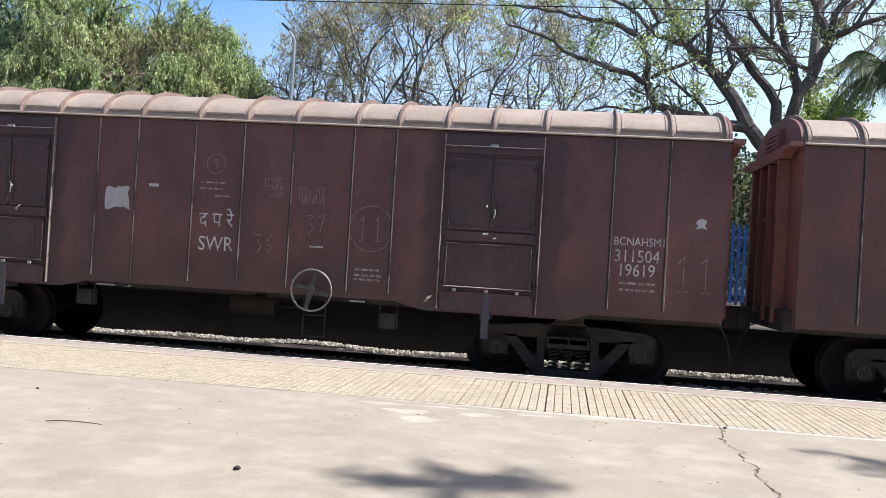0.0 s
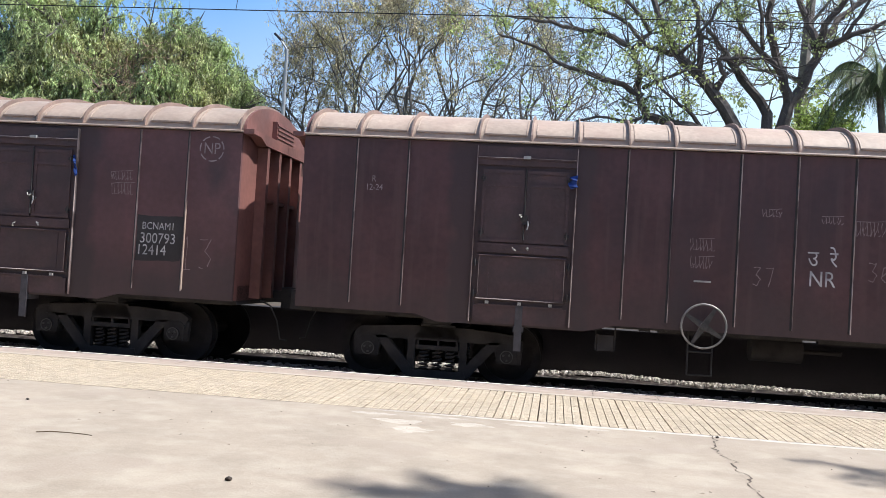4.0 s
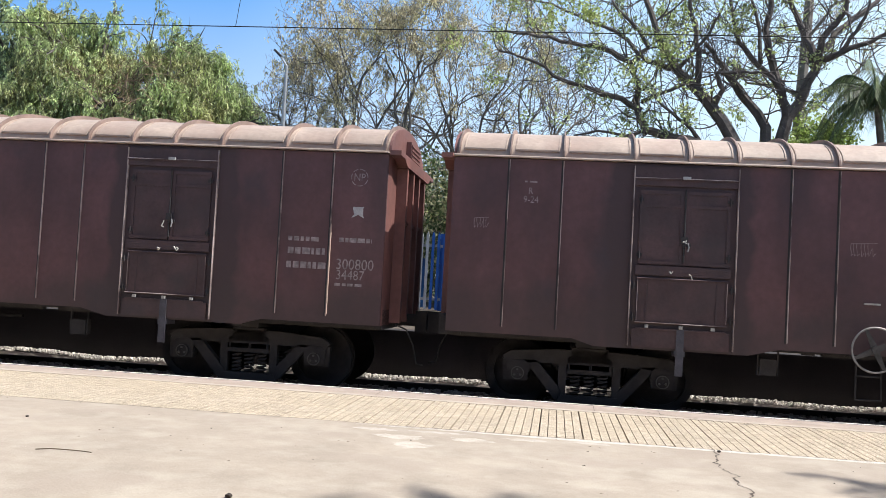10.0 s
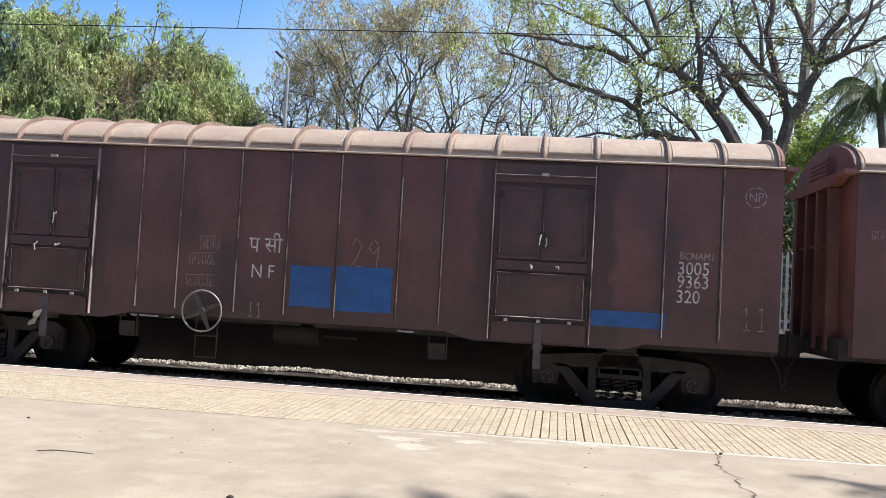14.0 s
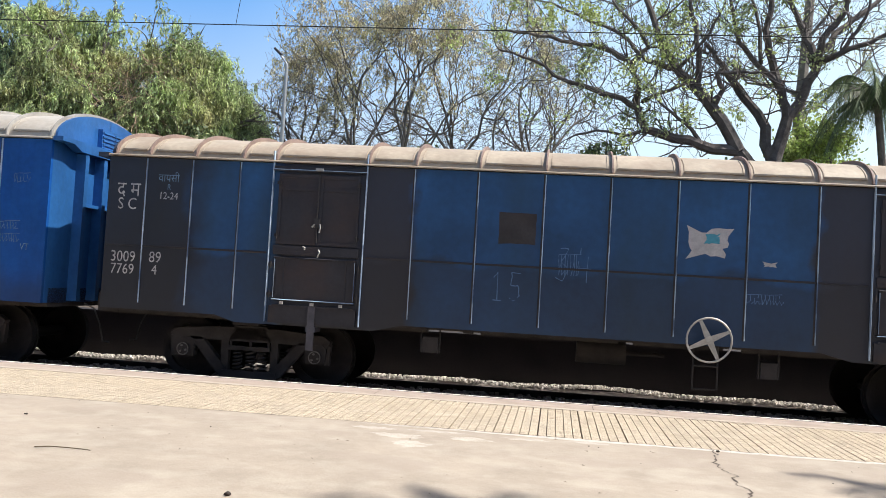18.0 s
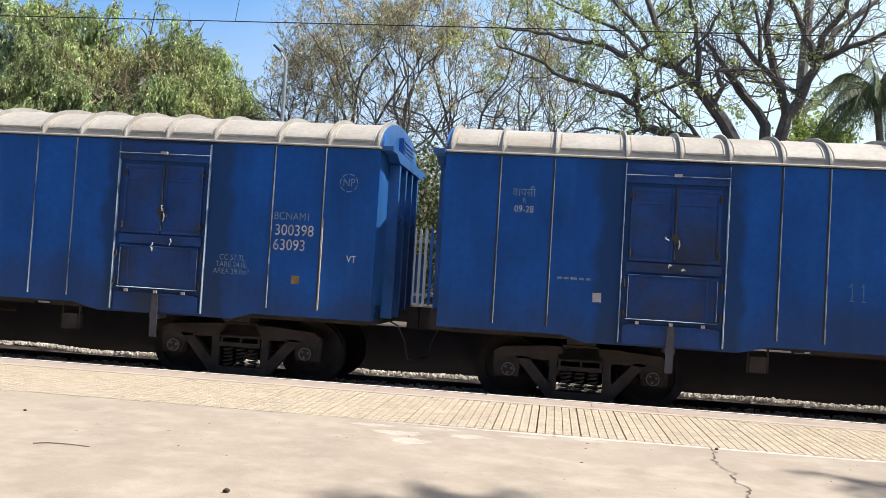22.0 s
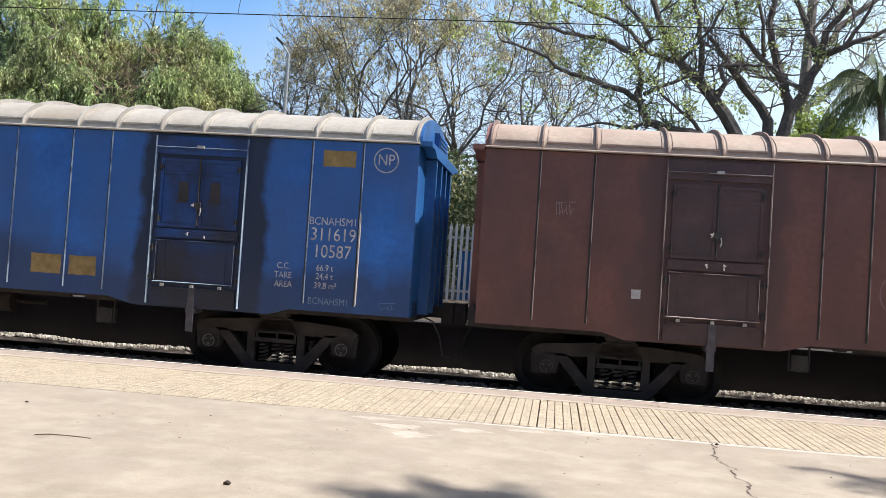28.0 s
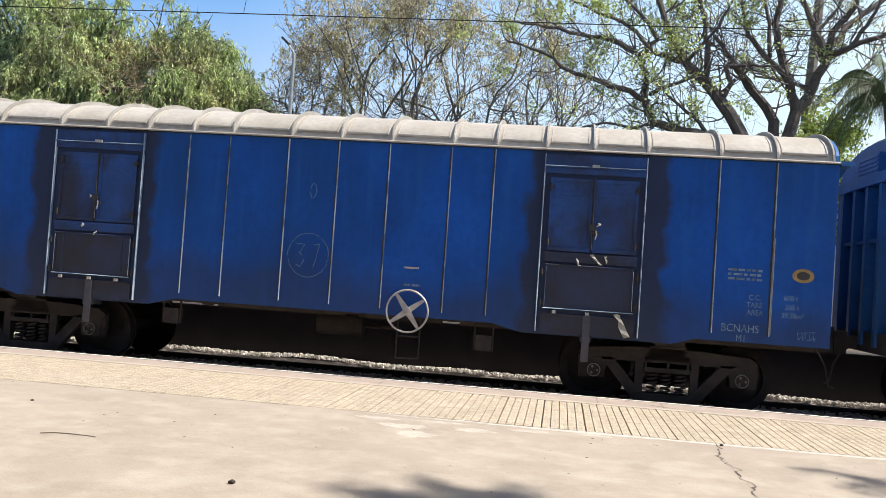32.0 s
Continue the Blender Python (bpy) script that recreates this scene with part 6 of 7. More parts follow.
class Grower:
    """Grows limbs from a start, each bending a little, and remembers its twigs."""
    def __init__(self, seed, wobble=0.25, up=0.08, droop=0.0):
        self.r, self.bm, self.twigs, self.wobble, self.up, self.droop = random.Random(seed), bmesh.new(), [], wobble, up, droop
        self.least, self.inside = 0.004, None

    def path(self, pts, r0, r1):
        tube(self.bm, pts, [max(self.least, r0 + (r1 - r0) * i / (len(pts) - 1)) for i in range(len(pts))], 8 if r0 > 0.06 else 5 if r0 > 0.015 else 3, False)

    def bend(self, pts, amount):
        """Adds uneven points between given ones."""
        out = [Vector(pts[0])]
        for a, b in zip(pts, pts[1:]):
            a, b = Vector(a), Vector(b)
            for t in (0.33, 0.66):
                out.append(a.lerp(b, t) + Vector([self.r.uniform(-1, 1) for _ in range(3)]) * amount * (b - a).length)
            out.append(b)
        return out

    def limb(self, p, d, length, radius, depth, kids=3, spread=0.75, shrink=0.68):
        p, d = Vector(p), Vector(d).normalized()
        if self.inside and depth < 3 and not self.inside(p):
            return
        n = 5 if depth > 1 else 4
        pts = [p.copy()]
        for i in range(n):
            d = (d + Vector([self.r.gauss(0, self.wobble) for _ in range(3)]) * 0.6 + Vector((0, 0, self.up - self.droop * (i / n)))).normalized()
            p = p + d * (length / n)
            pts.append(p.copy())
            if self.inside and not self.inside(p) and p.z > 6.0:
                depth = 0
                break
        n = len(pts) - 1
        self.path(pts, radius, radius * (0.55 if depth else 0.15))
        if depth <= 1:
            self.twigs.append((pts, d.copy()))
        if depth == 0:
            return
        for k in range(kids):
            i = self.r.randint(max(1, n - 3), n) if k else n
            a = Vector([self.r.gauss(0, 1) for _ in range(3)])
            side = (a - d * a.dot(d)).normalized()
            self.limb(pts[i], d + side * spread * self.r.uniform(0.5, 1.3), length * shrink * self.r.uniform(0.75, 1.2), radius * 0.55, depth - 1, kids, spread, shrink)


def foliage(g, per, spread, hang, seed, reach=0.3):
    r = np.random.default_rng(seed)
    sp, am = [], []
    for pts, d in g.twigs:
        for _ in range(per):
            i = r.integers(1, len(pts))
            q = pts[i].lerp(pts[i - 1], float(r.random()))
            o = r.normal(size=3) * spread
            sp.append((q.x + o[0], q.y + o[1], q.z + o[2]))
            a = r.normal(size=3) + np.array(d) * reach
            a[2] -= hang
            am.append(a)
    return sp, am


def sprays(g, per, each, spread, drop, seed):
    """Leaves in hanging sprays: short drooping strings of leaves that share one lean."""
    r = np.random.default_rng(seed)
    roots = np.array([pts[i].lerp(pts[i - 1], float(r.random())) for pts, d in g.twigs for i in r.integers(1, len(pts), per)])
    n = len(roots)
    roots = roots + r.normal(size=(n, 3)) * spread
    lean = r.normal(size=(n, 3)) * 0.35
    lean[:, 2] = -1
    along = drop * r.uniform(0.5, 1.3, (n, 1, 1)) * r.random((n, each, 1))
    sp = roots[:, None] + lean[:, None] * along + r.normal(size=(n, each, 3)) * 0.05
    am = lean[:, None] + r.normal(size=(n, each, 3)) * 0.45
    return sp.reshape(-1, 3), am.reshape(-1, 3)


def fronds(g, per, each, spread, length, seed):
    """Feathery drooping leaves: each an arching string of leaflets that leaves its twig sideways and bends down."""
    r = np.random.default_rng(seed)
    roots = np.array([pts[i].lerp(pts[i - 1], float(r.random())) for pts, d in g.twigs for i in r.integers(1, len(pts), per)])
    n = len(roots)
    roots = roots + r.normal(size=(n, 3)) * spread
    out = r.normal(size=(n, 3)) * (0.75, 0.75, 0.25)
    k = r.random((n, each, 1))
    ln = length * r.uniform(0.6, 1.3, (n, 1, 1))
    down = np.array((0, 0, -1.0))
    sp = roots[:, None] + ln * (out[:, None] * k * 0.55 + down * k * k * 0.9) + r.normal(size=(n, each, 3)) * 0.022
    am = out[:, None] * 0.35 + down * (0.35 + 1.3 * k) + r.normal(size=(n, each, 3)) * 0.40
    return sp.reshape(-1, 3), am.reshape(-1, 3)


def tree(name, label, g, bark, crown, leaf_mat, crown_label):
    top = tagged(new(name), label, "tree")
    part("trunk", finish("trunk", g.bm, True), bark, top)
    part("crown", crown, leaf_mat, top, label=crown_label)
    return top


def trunk_and_limbs(g, base, fork, r, limbs, shrink=0.68):
    g.path(g.bend([base, fork], 0.04), r, r * 0.7)
    for d, length, rad, depth, kids in limbs:
        g.limb(fork, d, length, rad, depth, kids, 0.75, shrink)


# the leafy drooping trees
def within(*balls):
    """A test for a crown's outline: inside any of the ellipsoids (x, y, z, rx, ry, rz)."""
    def test(p):
        return any(((p[0] - x) / rx) ** 2 + ((p[1] - y) / ry) ** 2 + ((p[2] - z) / rz) ** 2 < 1 for x, y, z, rx, ry, rz in balls)
    return test


DROOPING = [  # base, fork, seed, size, outline, leaf length and width, leaf paint
    ((-16.9, 31.0, 0.9), (-16.6, 31.0, 5.2), 21, 1.0, within((-16.5, 30.8, 8.2, 4.2, 2.6, 5.0)), (0.17, 0.017), "leaf_green"),
    ((-13.2, 31.2, 0.9), (-12.9, 31.2, 4.8), 23, 0.72, within((-13.4, 31.0, 7.0, 2.0, 1.8, 2.9), (-12.3, 31.0, 6.5, 1.8, 1.5, 1.7)), (0.16, 0.016), "leaf_green"),
    ((-21.6, 32.0, 0.9), (-21.4, 32.0, 5.0), 22, 1.0, within((-21.6, 31.5, 7.6, 3.6, 2.5, 4.4)), (0.13, 0.032), "leaf_deep"),
    ((-18.8, 31.6, 0.9), (-18.6, 31.6, 5.6), 25, 0.9, within((-18.7, 31.4, 8.4, 2.4, 2.0, 4.8)), (0.16, 0.02), "leaf_green"),
    ((-19.2, 29.6, 0.9), (-19.0, 29.6, 4.4), 24, 0.7, within((-18.9, 29.3, 6.2, 2.4, 1.5, 1.9)), (0.17, 0.018), "leaf_green"),
]
for base, fork, seed, size, outline, blade, paint in DROOPING:
    g = Grower(seed, 0.32, 0.05, 0.24)
    g.inside = outline
    limbs = [(Vector((math.cos(a), math.sin(a) * 0.7, 0.8 + 0.5 * (i % 2))), 2.4 * size, 0.12 * size, 4, 4) for i, a in enumerate((0.2, 1.0, 1.8, 2.6, 3.4, 4.2, 5.0, 5.8))] + [(Vector((0.25 * k, 0, 1)), 3.6 * size, 0.15 * size, 4, 4) for k in (-2, -1, 0, 1, 2)]
    trunk_and_limbs(g, base, Vector(fork), 0.28 * size, limbs, 0.66)
    sp, am = fronds(g, 3, 30, 0.12, 0.62, seed)
    tree("drooping_tree", "leafy deep green tree with rounded leaves" if seed == 22 else "leafy green tree with drooping feathery leaves", g, M["bark_dark"], leaves("crown", sp, am, *blade, seed), M[paint], "dense deep green foliage" if seed == 22 else "long drooping green leaf sprays")

# dead brown creepers tangled in the crown
r = random.Random(27)
bm = bmesh.new()
for _ in range(230):
    p = Vector((r.gauss(-15.3, 1.1), r.gauss(28.9, 0.3), r.gauss(7.3, 0.7)))
    pts, d = [p], Vector((r.gauss(0, 1), r.gauss(0, 0.3), r.gauss(-0.3, 0.8))).normalized()
    for _k in range(5):
        d = (d + Vector((r.gauss(0, 0.35), r.gauss(0, 0.15), r.gauss(-0.12, 0.35)))).normalized()
        pts.append(pts[-1] + d * 0.22)
    tube(bm, pts, 0.008, 3, False)
me = finish("creeper", bm)
me.materials.append(M["creeper"])
tagged(new("creeper", me), "tangle of dead brown creepers in the tree", "creeper", kind="stuff")

# the feathery half-bare trees
FEATHERY = [  # base, seed, lean, size, outline, share of leafy twigs
    ((-6.6, 29.0), 31, -0.2, 1.0, within((-6.7, 29, 9.0, 3.4, 2.6, 4.0)), 0.34),
    ((-3.9, 30.0), 36, 0.3, 1.0, within((-3.6, 30, 9.2, 3.0, 2.4, 4.2)), 0.34),
    ((-5.2, 28.2), 38, 0.1, 0.9, within((-5.2, 28.2, 9.0, 2.6, 1.8, 3.6)), 0.34),
    ((-8.9, 31.0), 33, -0.2, 0.75, within((-9.0, 31, 7.8, 2.0, 2.0, 2.6)), 0.24),
    ((-1.2, 31.0), 35, 0.2, 0.95, within((-1.0, 31, 8.8, 2.6, 2.0, 4.2)), 0.13),
]
for (bx, by), seed, lean, size, outline, share in FEATHERY:
    g = Grower(seed, 0.46, 0.10, 0.08)
    g.inside, g.least = outline, 0.0042
    limbs = [(Vector((math.cos(a), math.sin(a) * 0.7, 0.12 + 0.5 * (i % 3))), 2.5 * size, 0.046, 5, 3) for i, a in enumerate((0.1, 0.9, 2.2, 3.0, 3.9, 5.0))] + [(Vector((lean + k, 0, 1)), 3.2 * size, 0.055, 5, 3) for k in (-0.4, 0.0, 0.4)]
    trunk_and_limbs(g, (bx, by, 0.9), (bx + lean, by, 5.5), 0.13, limbs, 0.70)
    g.twigs = [w for w in g.twigs if g.r.random() < share * (0.9 + 0.16 * (w[0][0].z - 6.0))]
    sp, am = sprays(g, 2, 9, 0.08, 0.24, seed)
    tree("feathery_tree", "half-bare tree with fine twigs and dry leaves", g, M["bark_twig"], leaves("crown", sp, am, 0.12, 0.020, seed), M["leaf_dry"], "thin olive and brown dry foliage")

# low tangle of bare twigs between them
r = random.Random(39)
bm = bmesh.new()
for _ in range(1100):
    p = Vector((r.uniform(-10.6, 1.2), r.uniform(29.5, 32.5), 5.6 + 2.3 * r.random() ** 1.6))
    pts, d = [p], Vector((r.gauss(0, 1), r.gauss(0, 0.4), r.gauss(0.2, 0.5))).normalized()
    for _k in range(5):
        d = (d + Vector((r.gauss(0, 0.3), r.gauss(0, 0.15), r.gauss(0.03, 0.3)))).normalized()
        pts.append(pts[-1] + d * 0.24)
    tube(bm, pts, [0.011, 0.010, 0.009, 0.007, 0.006, 0.004], 3, False)
me = finish("twig_thicket", bm)
me.materials.append(M["bark_twig"])
tagged(new("twig_thicket", me), "low thicket of bare grey-brown twigs", "thicket", kind="stuff")

# the great spreading tree with dark limbs
g = Grower(41, 0.35, 0.05)
g.least = 0.0045
g.path(g.bend([(5.5, 23.9, 0.8), (5.35, 23.8, 3.0), (5.3, 23.9, 4.7)], 0.02), 0.27, 0.23)
g.path(g.bend([(5.3, 23.9, 4.6), (5.5, 24.0, 5.5), (5.7, 24.0, 6.3)], 0.02), 0.19, 0.15)
g.path(g.bend([(5.25, 23.9, 4.5), (4.8, 23.6, 4.9), (4.4, 23.4, 5.3)], 0.02), 0.22, 0.18)
RIGHT_LIMBS = [
    ([(5.7, 24, 6.3), (6.1, 24, 7), (6.4, 23.9, 7.8), (6.4, 23.7, 8.3), (6.9, 23.5, 9), (7.1, 23.2, 10.1)], 0.145),
    ([(6.4, 23.9, 7.8), (6.8, 23.5, 7.9), (7.4, 23.2, 8.1), (7.9, 23, 8.4)], 0.10),
    ([(6.4, 23.9, 8), (7.1, 24.2, 8.8), (8, 24.5, 9.6), (8.6, 24.6, 10.3)], 0.10),
    ([(6.3, 23.9, 7.7), (6.2, 24, 8.2), (6, 24.2, 8.8), (5.7, 24.3, 9.6), (5.6, 24.3, 10.6)], 0.12),
    ([(6.8, 23.5, 7.9), (7.1, 23.2, 8.4), (7.3, 23, 8.9), (7.5, 23, 9.7)], 0.06),
]
MIDDLE_LIMBS = [
    ([(5.7, 24, 6.3), (5.5, 23.9, 7), (5.2, 23.8, 7.8), (5, 23.7, 8.5), (5.1, 23.6, 9.3), (5.2, 23.5, 10.3)], 0.14),
    ([(5.4, 23.9, 7.2), (4.8, 23.6, 7.6), (4.3, 23.4, 8.1), (4.1, 23.3, 8.8), (4, 23.2, 10)], 0.09),
    ([(4.9, 23.6, 7.6), (4.8, 23.4, 8.4), (4.5, 23.2, 9.2), (4.3, 23, 10)], 0.06),
    ([(5.4, 24.1, 5.2), (5.1, 24.6, 6.5), (4.6, 24.7, 7.1), (4.2, 24.8, 7.8), (3.7, 25, 8.5)], 0.16),
]
LEFT_LIMBS = [
    ([(4.4, 23.4, 5.3), (3.7, 23.4, 6.4), (3.3, 23.5, 6.9), (2.9, 23.6, 7.3), (2.5, 23.7, 7.9), (2.2, 23.8, 8.7), (1.8, 24, 9.7)], 0.175),
    ([(3.3, 23.5, 6.9), (3.3, 23.3, 7.6), (3.2, 23.2, 8.3), (3, 23.1, 9), (2.8, 23, 10.1)], 0.09),
    ([(2.8, 23.6, 7.4), (3.1, 23.2, 7.7), (3.5, 22.9, 8.2), (3.8, 22.7, 8.9)], 0.06),
    ([(3.7, 23.4, 6.4), (3.9, 23.1, 6.8), (3.7, 23, 7.2), (4.2, 22.9, 7.2), (4.7, 22.8, 7.2)], 0.08),
    ([(2.9, 23.6, 7.4), (2.1, 24, 7.7), (1.2, 24.3, 8.6), (0.2, 24.6, 9.1), (-0.9, 25, 9.6)], 0.07),
]
LOW_LIMBS = [
    ([(4.4, 23.4, 5.3), (3.4, 23.2, 5.4), (2.5, 23.1, 5.6), (2, 23, 5.7), (1.8, 23, 6.2), (1.8, 23, 6.9), (1.5, 23.1, 7.5)], 0.15),
    ([(1.5, 23.1, 7.5), (0.9, 23.2, 7.8), (0.1, 23.4, 8), (-0.8, 23.6, 8.2), (-1.7, 23.8, 8.4)], 0.08),
    ([(1.9, 23, 6.2), (1.1, 22.8, 6.5), (0.5, 22.8, 6.7), (-0.1, 22.9, 6.9), (-0.9, 23, 7.4), (-1.8, 23.2, 7.7)], 0.08),
    ([(1.6, 23.1, 7.4), (2, 23, 7.8), (1.6, 23, 8.4), (1.1, 23, 8.9), (0.6, 23, 9.9)], 0.07),
    ([(1.9, 23, 6.4), (2.4, 22.7, 6.6), (2.9, 22.6, 6.8), (3.5, 22.5, 6.8)], 0.06),
    ([(2, 23, 5.7), (1.5, 22.8, 5.5), (0.8, 22.8, 5.6), (0.1, 23, 5.4)], 0.05),
    ([(3.4, 23.2, 5.5), (3, 23, 5.9), (2.4, 22.8, 6.3), (2, 22.7, 6.7)], 0.06),
]
for pts, rad in RIGHT_LIMBS + MIDDLE_LIMBS + LEFT_LIMBS + LOW_LIMBS:
    p = g.bend(pts, 0.06)
    g.path(p, rad, max(0.022, rad * 0.36))
    for i in range(2, len(p), 1):
        for _ in range(1 + (i % 3 == 0)):
            d = (p[i] - p[i - 1]).normalized() * 0.6 + Vector([g.r.gauss(0, 0.75) for _ in range(3)])
            g.limb(p[i], d, g.r.uniform(0.6, 1.3), rad * 0.12 + 0.007, 3, 2, 0.85, 0.72)
sp, am = foliage(g, 20, 0.08, 0.5, 41)
keep = [i for i in range(len(sp)) if noise.noise(Vector(sp[i]) * 1.25) > 0.24 + 0.02 * max(0, sp[i][0] - 1)]
tree("spreading_tree", "big spreading tree with dark crooked bare limbs", g, M["bark_dark"], leaves("crown", [sp[i] for i in keep], [am[i] for i in keep], 0.105, 0.028, 41), M["leaf_pale"], "sparse yellow-green leaf tufts")

# the pale trunk behind it
g = Grower(43, 0.3, 0.1)
g.path(g.bend([(6.7, 26.5, 0.9), (6.6, 26.5, 6.5), (6.8, 26.5, 10.6)], 0.01), 0.19, 0.13)
for z, d in ((7.4, (-1, 0.2, 0.9)), (8.6, (0.8, 0, 1)), (9.2, (-0.6, -0.3, 1)), (6.9, (0.9, 0.3, 0.5))):
    g.limb((6.65, 26.5, z), d, 1.6, 0.06, 3, 3)
sp, am = foliage(g, 10, 0.08, 0.4, 43)
tree("pale_trunked_tree", "tall slender tree with a pale grey trunk", g, M["bark_pale"], leaves("crown", sp, am, 0.09, 0.02, 43), M["leaf_dry"], "thin pale foliage")


# bush and palm beside it
g = Grower(71, 0.35, 0.05, 0.1)
trunk_and_limbs(g, (7.3, 25.5, 0.9), (7.1, 25.5, 4.9), 0.12, [(Vector((math.cos(a), math.sin(a), 1.1)), 0.95, 0.05, 3, 3) for a in (0.3, 1.5, 2.8, 4.0, 5.2)])
sp, am = foliage(g, 46, 0.16, 0.5, 71)
tree("bushy_tree", "small bushy tree with bright green leaves", g, M["bark_grey"], leaves("crown", sp, am, 0.12, 0.034, 71), M["leaf_fresh"], "dense bright green leaves")
palm = tagged(new("palm"), "palm with long drooping green fronds", "palm")
part("trunk", finish("trunk", tube(bmesh.new(), [(8.3, 23.8, 0.8), (8.2, 23.8, 3.5), (7.75, 23.6, 6.9)], [0.16, 0.11, 0.08], 10), True), M["bark_grey"], palm)


def frond(bm, base, heading, length, lift, r):
    pts = []
    for i in range(13):
        t = i / 12
        pts.append(Vector(base) + Vector((math.cos(heading), math.sin(heading), 0)) * length * (t - 0.18 * t * t) + Vector((0, 0, lift * t - 1.9 * t * t)))
    tube(bm, pts, [0.02 * (1 - 0.8 * i / 12) + 0.003 for i in range(13)], 4, False)
    for i in range(1, 13):
        d = (pts[i] - pts[i - 1]).normalized()
        side = d.cross(Vector((0, 0, 1))).normalized()
        for k in range(4):
            q = pts[i - 1].lerp(pts[i], k / 4)
            for s in (-1, 1):
                tip = q + (side * s * 0.5 + d * 0.35 + Vector((0, 0, -0.7 - 0.4 * r.random()))) * 0.62 * (1.1 - 0.5 * i / 12)
                w = d * 0.016
                bm.faces.new([bm.verts.new(v) for v in (q - w, q + w, tip)])


rp = random.Random(8)
for k in range(30):
    bm = bmesh.new()
    frond(bm, (7.75, 23.6, 6.9), k * 2.4, rp.uniform(1.5, 2.3), rp.uniform(0.2, 2.2), rp)
    me = bpy.data.meshes.new("frond")
    bm.to_mesh(me)
    bm.free()
    part("frond", me, M["leaf_dark"], palm)


# shrubs behind the fence and the far woods
def clumps(count, box_, size, seed, top):
    r = np.random.default_rng(seed)
    x0, x1, y0, y1, z0, z1 = box_
    sp = np.stack([r.uniform(x0, x1, count), r.uniform(y0, y1, count), np.zeros(count)], 1)
    h = np.array([top * (0.72 + 0.28 * noise.noise(Vector((x * 0.45, y * 0.3, 3.0)))) for x, y, _ in sp])
    sp[:, 2] = z0 + (z1 - z0) * h * r.random(count) ** 0.6
    am = r.normal(size=(count, 3))
    am[:, 2] -= 0.4
    return leaves("foliage", sp, am, size, size * 0.26, seed)


me = clumps(80000, (-14, 11, 23.2, 27.5, 0.8, 6.3), 0.15, 51, 1.0)
me.materials.append(M["leaf_dark"])
tagged(new("shrubs", me), "tangled green shrubs behind the fence", "shrubs", kind="stuff")
me = clumps(50000, (-14, 11, 22.8, 27.5, 0.8, 5.9), 0.14, 53, 1.0)
me.materials.append(M["leaf_dry"])
tagged(new("dry_scrub", me), "dry tan scrub among the shrubs", "scrub", kind="stuff")
me = clumps(30000, (-26, -11.4, 33.0, 35, 0.9, 8.6), 0.17, 54, 1.0)
me.materials.append(M["leaf_dark"])
tagged(new("tall_scrub", me), "tall green scrub below the drooping trees", "scrub", kind="stuff")
me = clumps(80000, (-45, 35, 46, 58, 0.6, 8.9), 0.42, 52, 1.0)
me.materials.append(M["leaf_green"])
tagged(new("far_woods", me), "distant belt of green trees", "woods", kind="stuff")

# ---- small things on the platform ----
bm = tube(bmesh.new(), [(-4.05, 6.75, 0.006), (-3.95, 6.79, 0.012), (-3.8, 6.81, 0.010), (-3.68, 6.81, 0.008), (-3.60, 6.80, 0.006)], [0.004, 0.005, 0.0045, 0.004, 0.003], 6)
me = finish("twig", bm, True)
me.materials.append(M["twig"])
tagged(new("twig", me), "thin curved dry twig lying on the concrete", "twig")
rng = random.Random(77)
for x, y, s in ((-2.09, 5.81, 0.028), (-5.0, 8.15, 0.018), (1.66, 9.16, 0.020), (-3.2, 8.3, 0.008), (-1.3, 8.5, 0.007), (2.4, 8.0, 0.007)):
    bm = bmesh.new()
    bmesh.ops.create_icosphere(bm, subdivisions=1, radius=s)
    for v in bm.verts:
        v.co *= rng.uniform(0.7, 1.25)
        v.co.z *= 0.6
    me = finish("pebble", bm)
    me.materials.append(M["stone"])
    ob = tagged(new("pebble", me), "small dark pebble on the concrete", "pebble", "pebbles on the platform")
    ob.matrix_basis = pose(x, y, s * 0.45)

r = np.random.default_rng(31)
bits = 110
spot = np.stack([r.uniform(-6.5, 4.5, bits), r.uniform(5.3, 9.25, bits), np.full(bits, 0.003)], 1)
turn = r.uniform(0, 6.28, bits)
aim_ = np.stack([np.cos(turn), np.sin(turn), np.zeros(bits)], 1)
gv, gf = [], []
for p, d in zip(spot, aim_):
    ln, wd, ht = r.uniform(0.006, 0.028), r.uniform(0.003, 0.008), r.uniform(0.003, 0.007)
    s = np.array((-d[1], d[0], 0)) * wd
    k = len(gv)
    gv += [p - d * ln, p + s, p + d * ln * r.uniform(0.6, 1.1), p - s, p + d * ln * 0.2 + (0, 0, ht)]
    gf += [(k, k + 1, k + 4), (k + 1, k + 2, k + 4), (k + 2, k + 3, k + 4), (k + 3, k, k + 4)]
me = bpy.data.meshes.new("grit")
me.from_pydata([tuple(v) for v in gv], [], gf)
me.materials.append(M["grit"])
tagged(new("grit", me), "scattered grit and leaf bits on the concrete", "grit", kind="stuff")

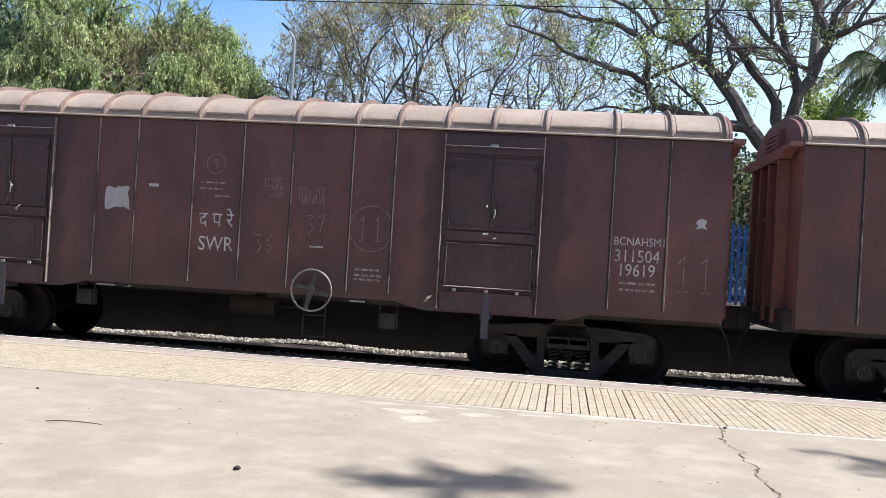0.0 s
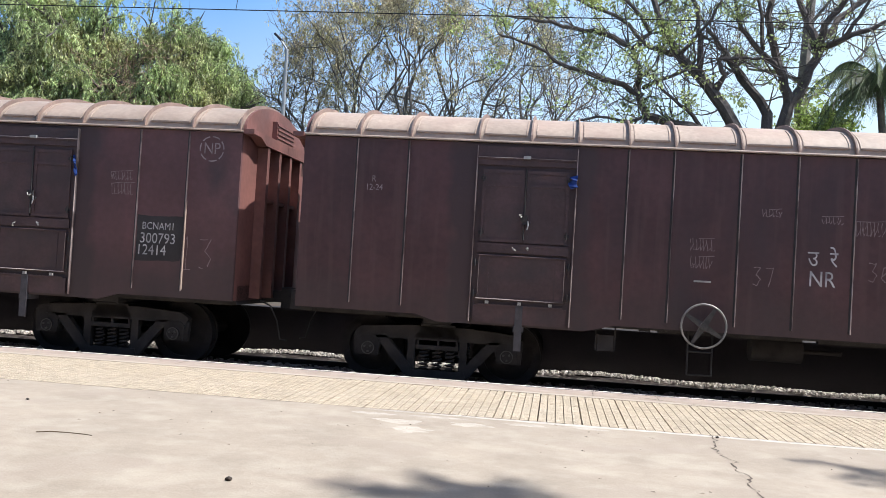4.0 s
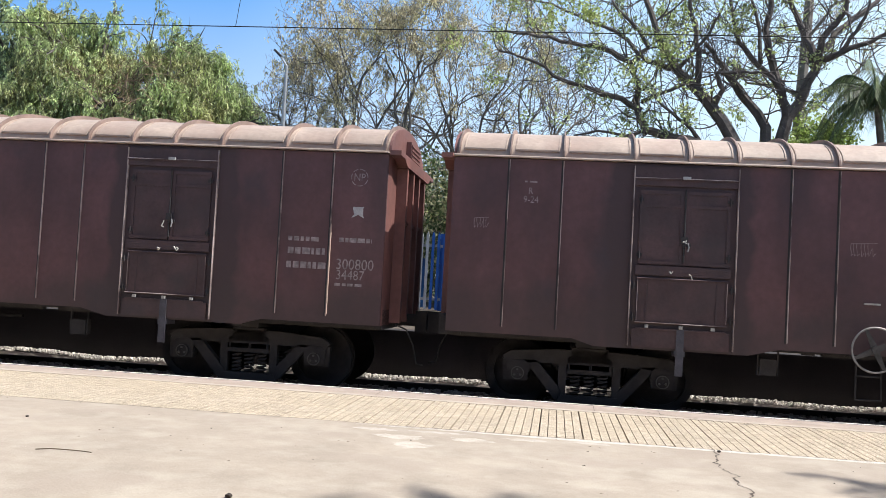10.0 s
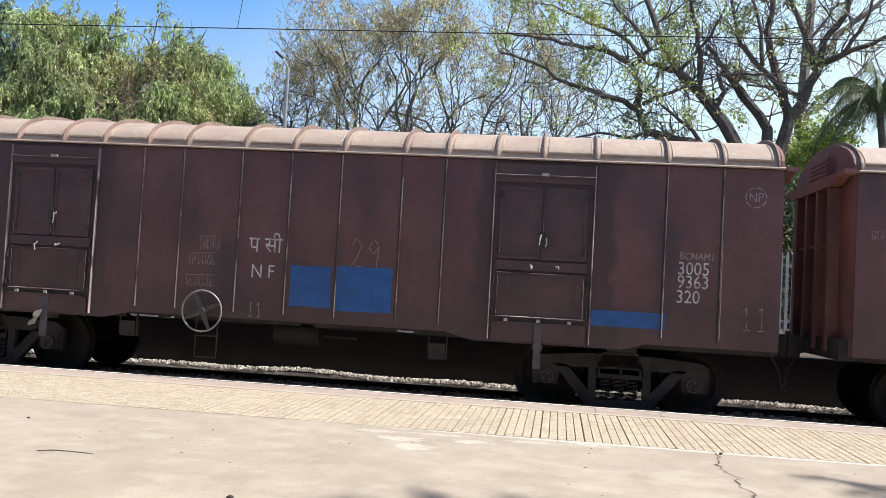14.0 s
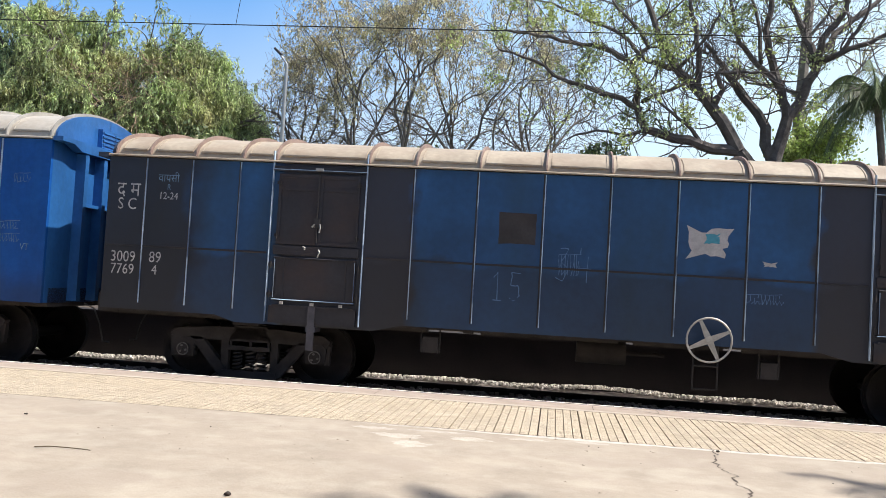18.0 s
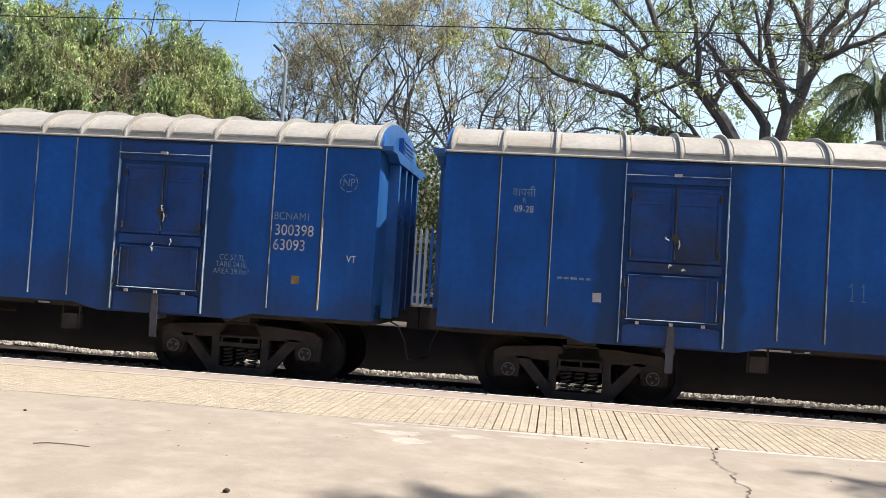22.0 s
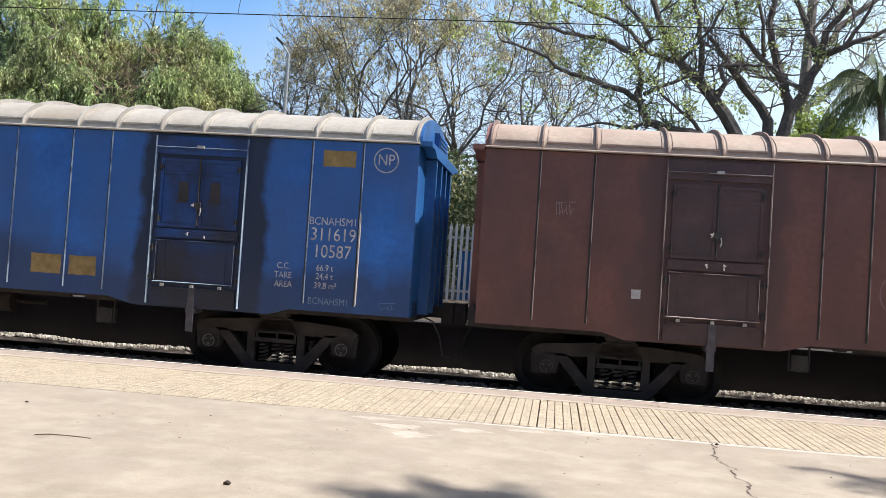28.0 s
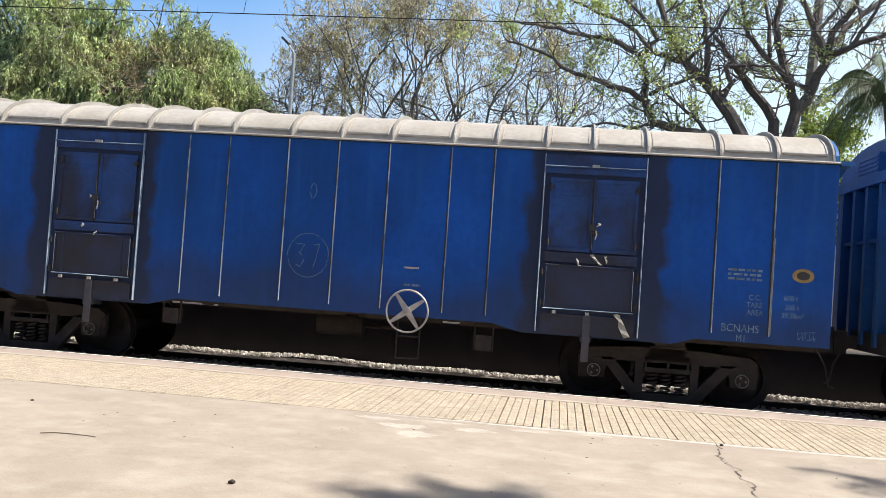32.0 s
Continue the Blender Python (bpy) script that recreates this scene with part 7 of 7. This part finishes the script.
# the platform tree whose shade falls on the concrete
g = Grower(61, 0.25, 0.03, 0.1)
UPWARD = SUN * 8.0
g.path(g.bend([(14.9, 4.0, 0), (14.6, 4.2, 7.0), Vector((9.6, 4.6, 8.2)) + UPWARD], 0.02), 0.26, 0.1)
for tip, n in (((5.22, 5.84, 9.0), 9), ((5.58, 5.96, 9.1), 5), ((8.75, 7.95, 9.1), 4)):
    tip = Vector(tip) + UPWARD
    root = Vector((9.6, 4.6, 8.2)) + UPWARD
    pts = g.bend([root, (root + tip) / 2 + Vector((0, -0.5, 1.2)), tip], 0.03)
    g.path(pts, 0.06, 0.02)
    for _ in range(n):
        d = Vector((g.r.gauss(0.0, 0.62), g.r.gauss(0, 0.36), g.r.gauss(0, 0.3)))
        g.limb(tip, d, g.r.uniform(0.3, 0.65), 0.012, 0)
sp, am = foliage(g, 42, 0.07, 0.2, 61, 1.2)
tree("platform_tree", "small platform tree with long leafy boughs", g, M["bark_grey"], leaves("crown", sp, am, 0.20, 0.03, 61), M["leaf_fresh"], "tufts of narrow leaves")

# ---- the wagons ----
def rag(top, x, z, pts, material, label):
    """A strip of cloth or plastic tied to the wagon, as a twisted band."""
    bm = bmesh.new()
    prev = None
    for i, (u, v, w) in enumerate(pts):
        q = [bm.verts.new((x + u - w, SIDE - 0.10 - 0.02 * (i % 2), z + v - 0.3 * w)), bm.verts.new((x + u + w, SIDE - 0.11 + 0.02 * (i % 2), z + v + 0.3 * w))]
        if prev:
            bm.faces.new((prev[0], prev[1], q[1], q[0]))
        prev = q
    bmesh.ops.solidify(bm, geom=bm.faces[:], thickness=0.006)
    part("rag", finish("rag", bm), material, top, label=label)


RAGS = {  # wagon: (x, z, drop, lean, width, cloth)
    2: [(-2.95, 3.02, 0.16, 0.0, 0.05, "cloth_blue")],
    3: [(-4.32, 3.03, 0.20, 0.0, 0.06, "cloth_blue"), (4.28, 3.0, 0.3, 0.03, 0.02, "cloth_blue")],
    5: [(-3.58, 2.10, 0.55, -0.20, 0.035, "seal"), (-3.60, 2.35, 0.25, 0.06, 0.02, "seal"), (-4.30, 1.30, 0.12, -0.16, 0.03, "seal")],
    6: [(-3.62, 0.98, 0.22, -0.12, 0.06, "seal")],
    9: [(-4.33, 1.25, 0.28, -0.22, 0.045, "seal")],
    12: [(3.98, 1.27, 0.30, 0.16, 0.04, "seal"), (3.62, 2.05, 0.14, 0.12, 0.02, "seal")],
    1: [(2.85, 1.15, 0.10, -0.10, 0.03, "seal")],
}

for i, (plan, paint, roof, door, label, side) in enumerate(ORDER):
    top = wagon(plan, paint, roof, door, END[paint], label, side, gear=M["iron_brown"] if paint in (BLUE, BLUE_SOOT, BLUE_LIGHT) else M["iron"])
    rm = random.Random(100 + i)
    for item in MARKS.get(i, ()):
        mark(top, item, roof is not BROWN_ROOF, rm)
    for x, z, drop, lean, w, cloth in RAGS.get(i, ()):
        rag(top, x, z, [(lean * t + rm.uniform(-0.02, 0.02), -drop * t, w * rm.uniform(0.5, 1.2)) for t in (0, 0.25, 0.5, 0.75, 1.0)], M[cloth], "blue knotted cloth" if cloth == "cloth_blue" else "pale torn plastic strip")


def motions():
    """The goods train rolls through, slowing gently; every wheelset turns with the way it has gone."""
    for top, x in zip(TRAIN, START):
        walk(top, [(t * 0.5, pose(x + place(t * 0.5), YC, RAIL)) for t in range(65)])
    for ax, x in AXLES:
        walk(ax, [(t, pose(x, 0, 0.47) @ Matrix.Rotation(place(t) / 0.47, 4, "Y")) for t in (k * 0.1 for k in range(321))])


motions()
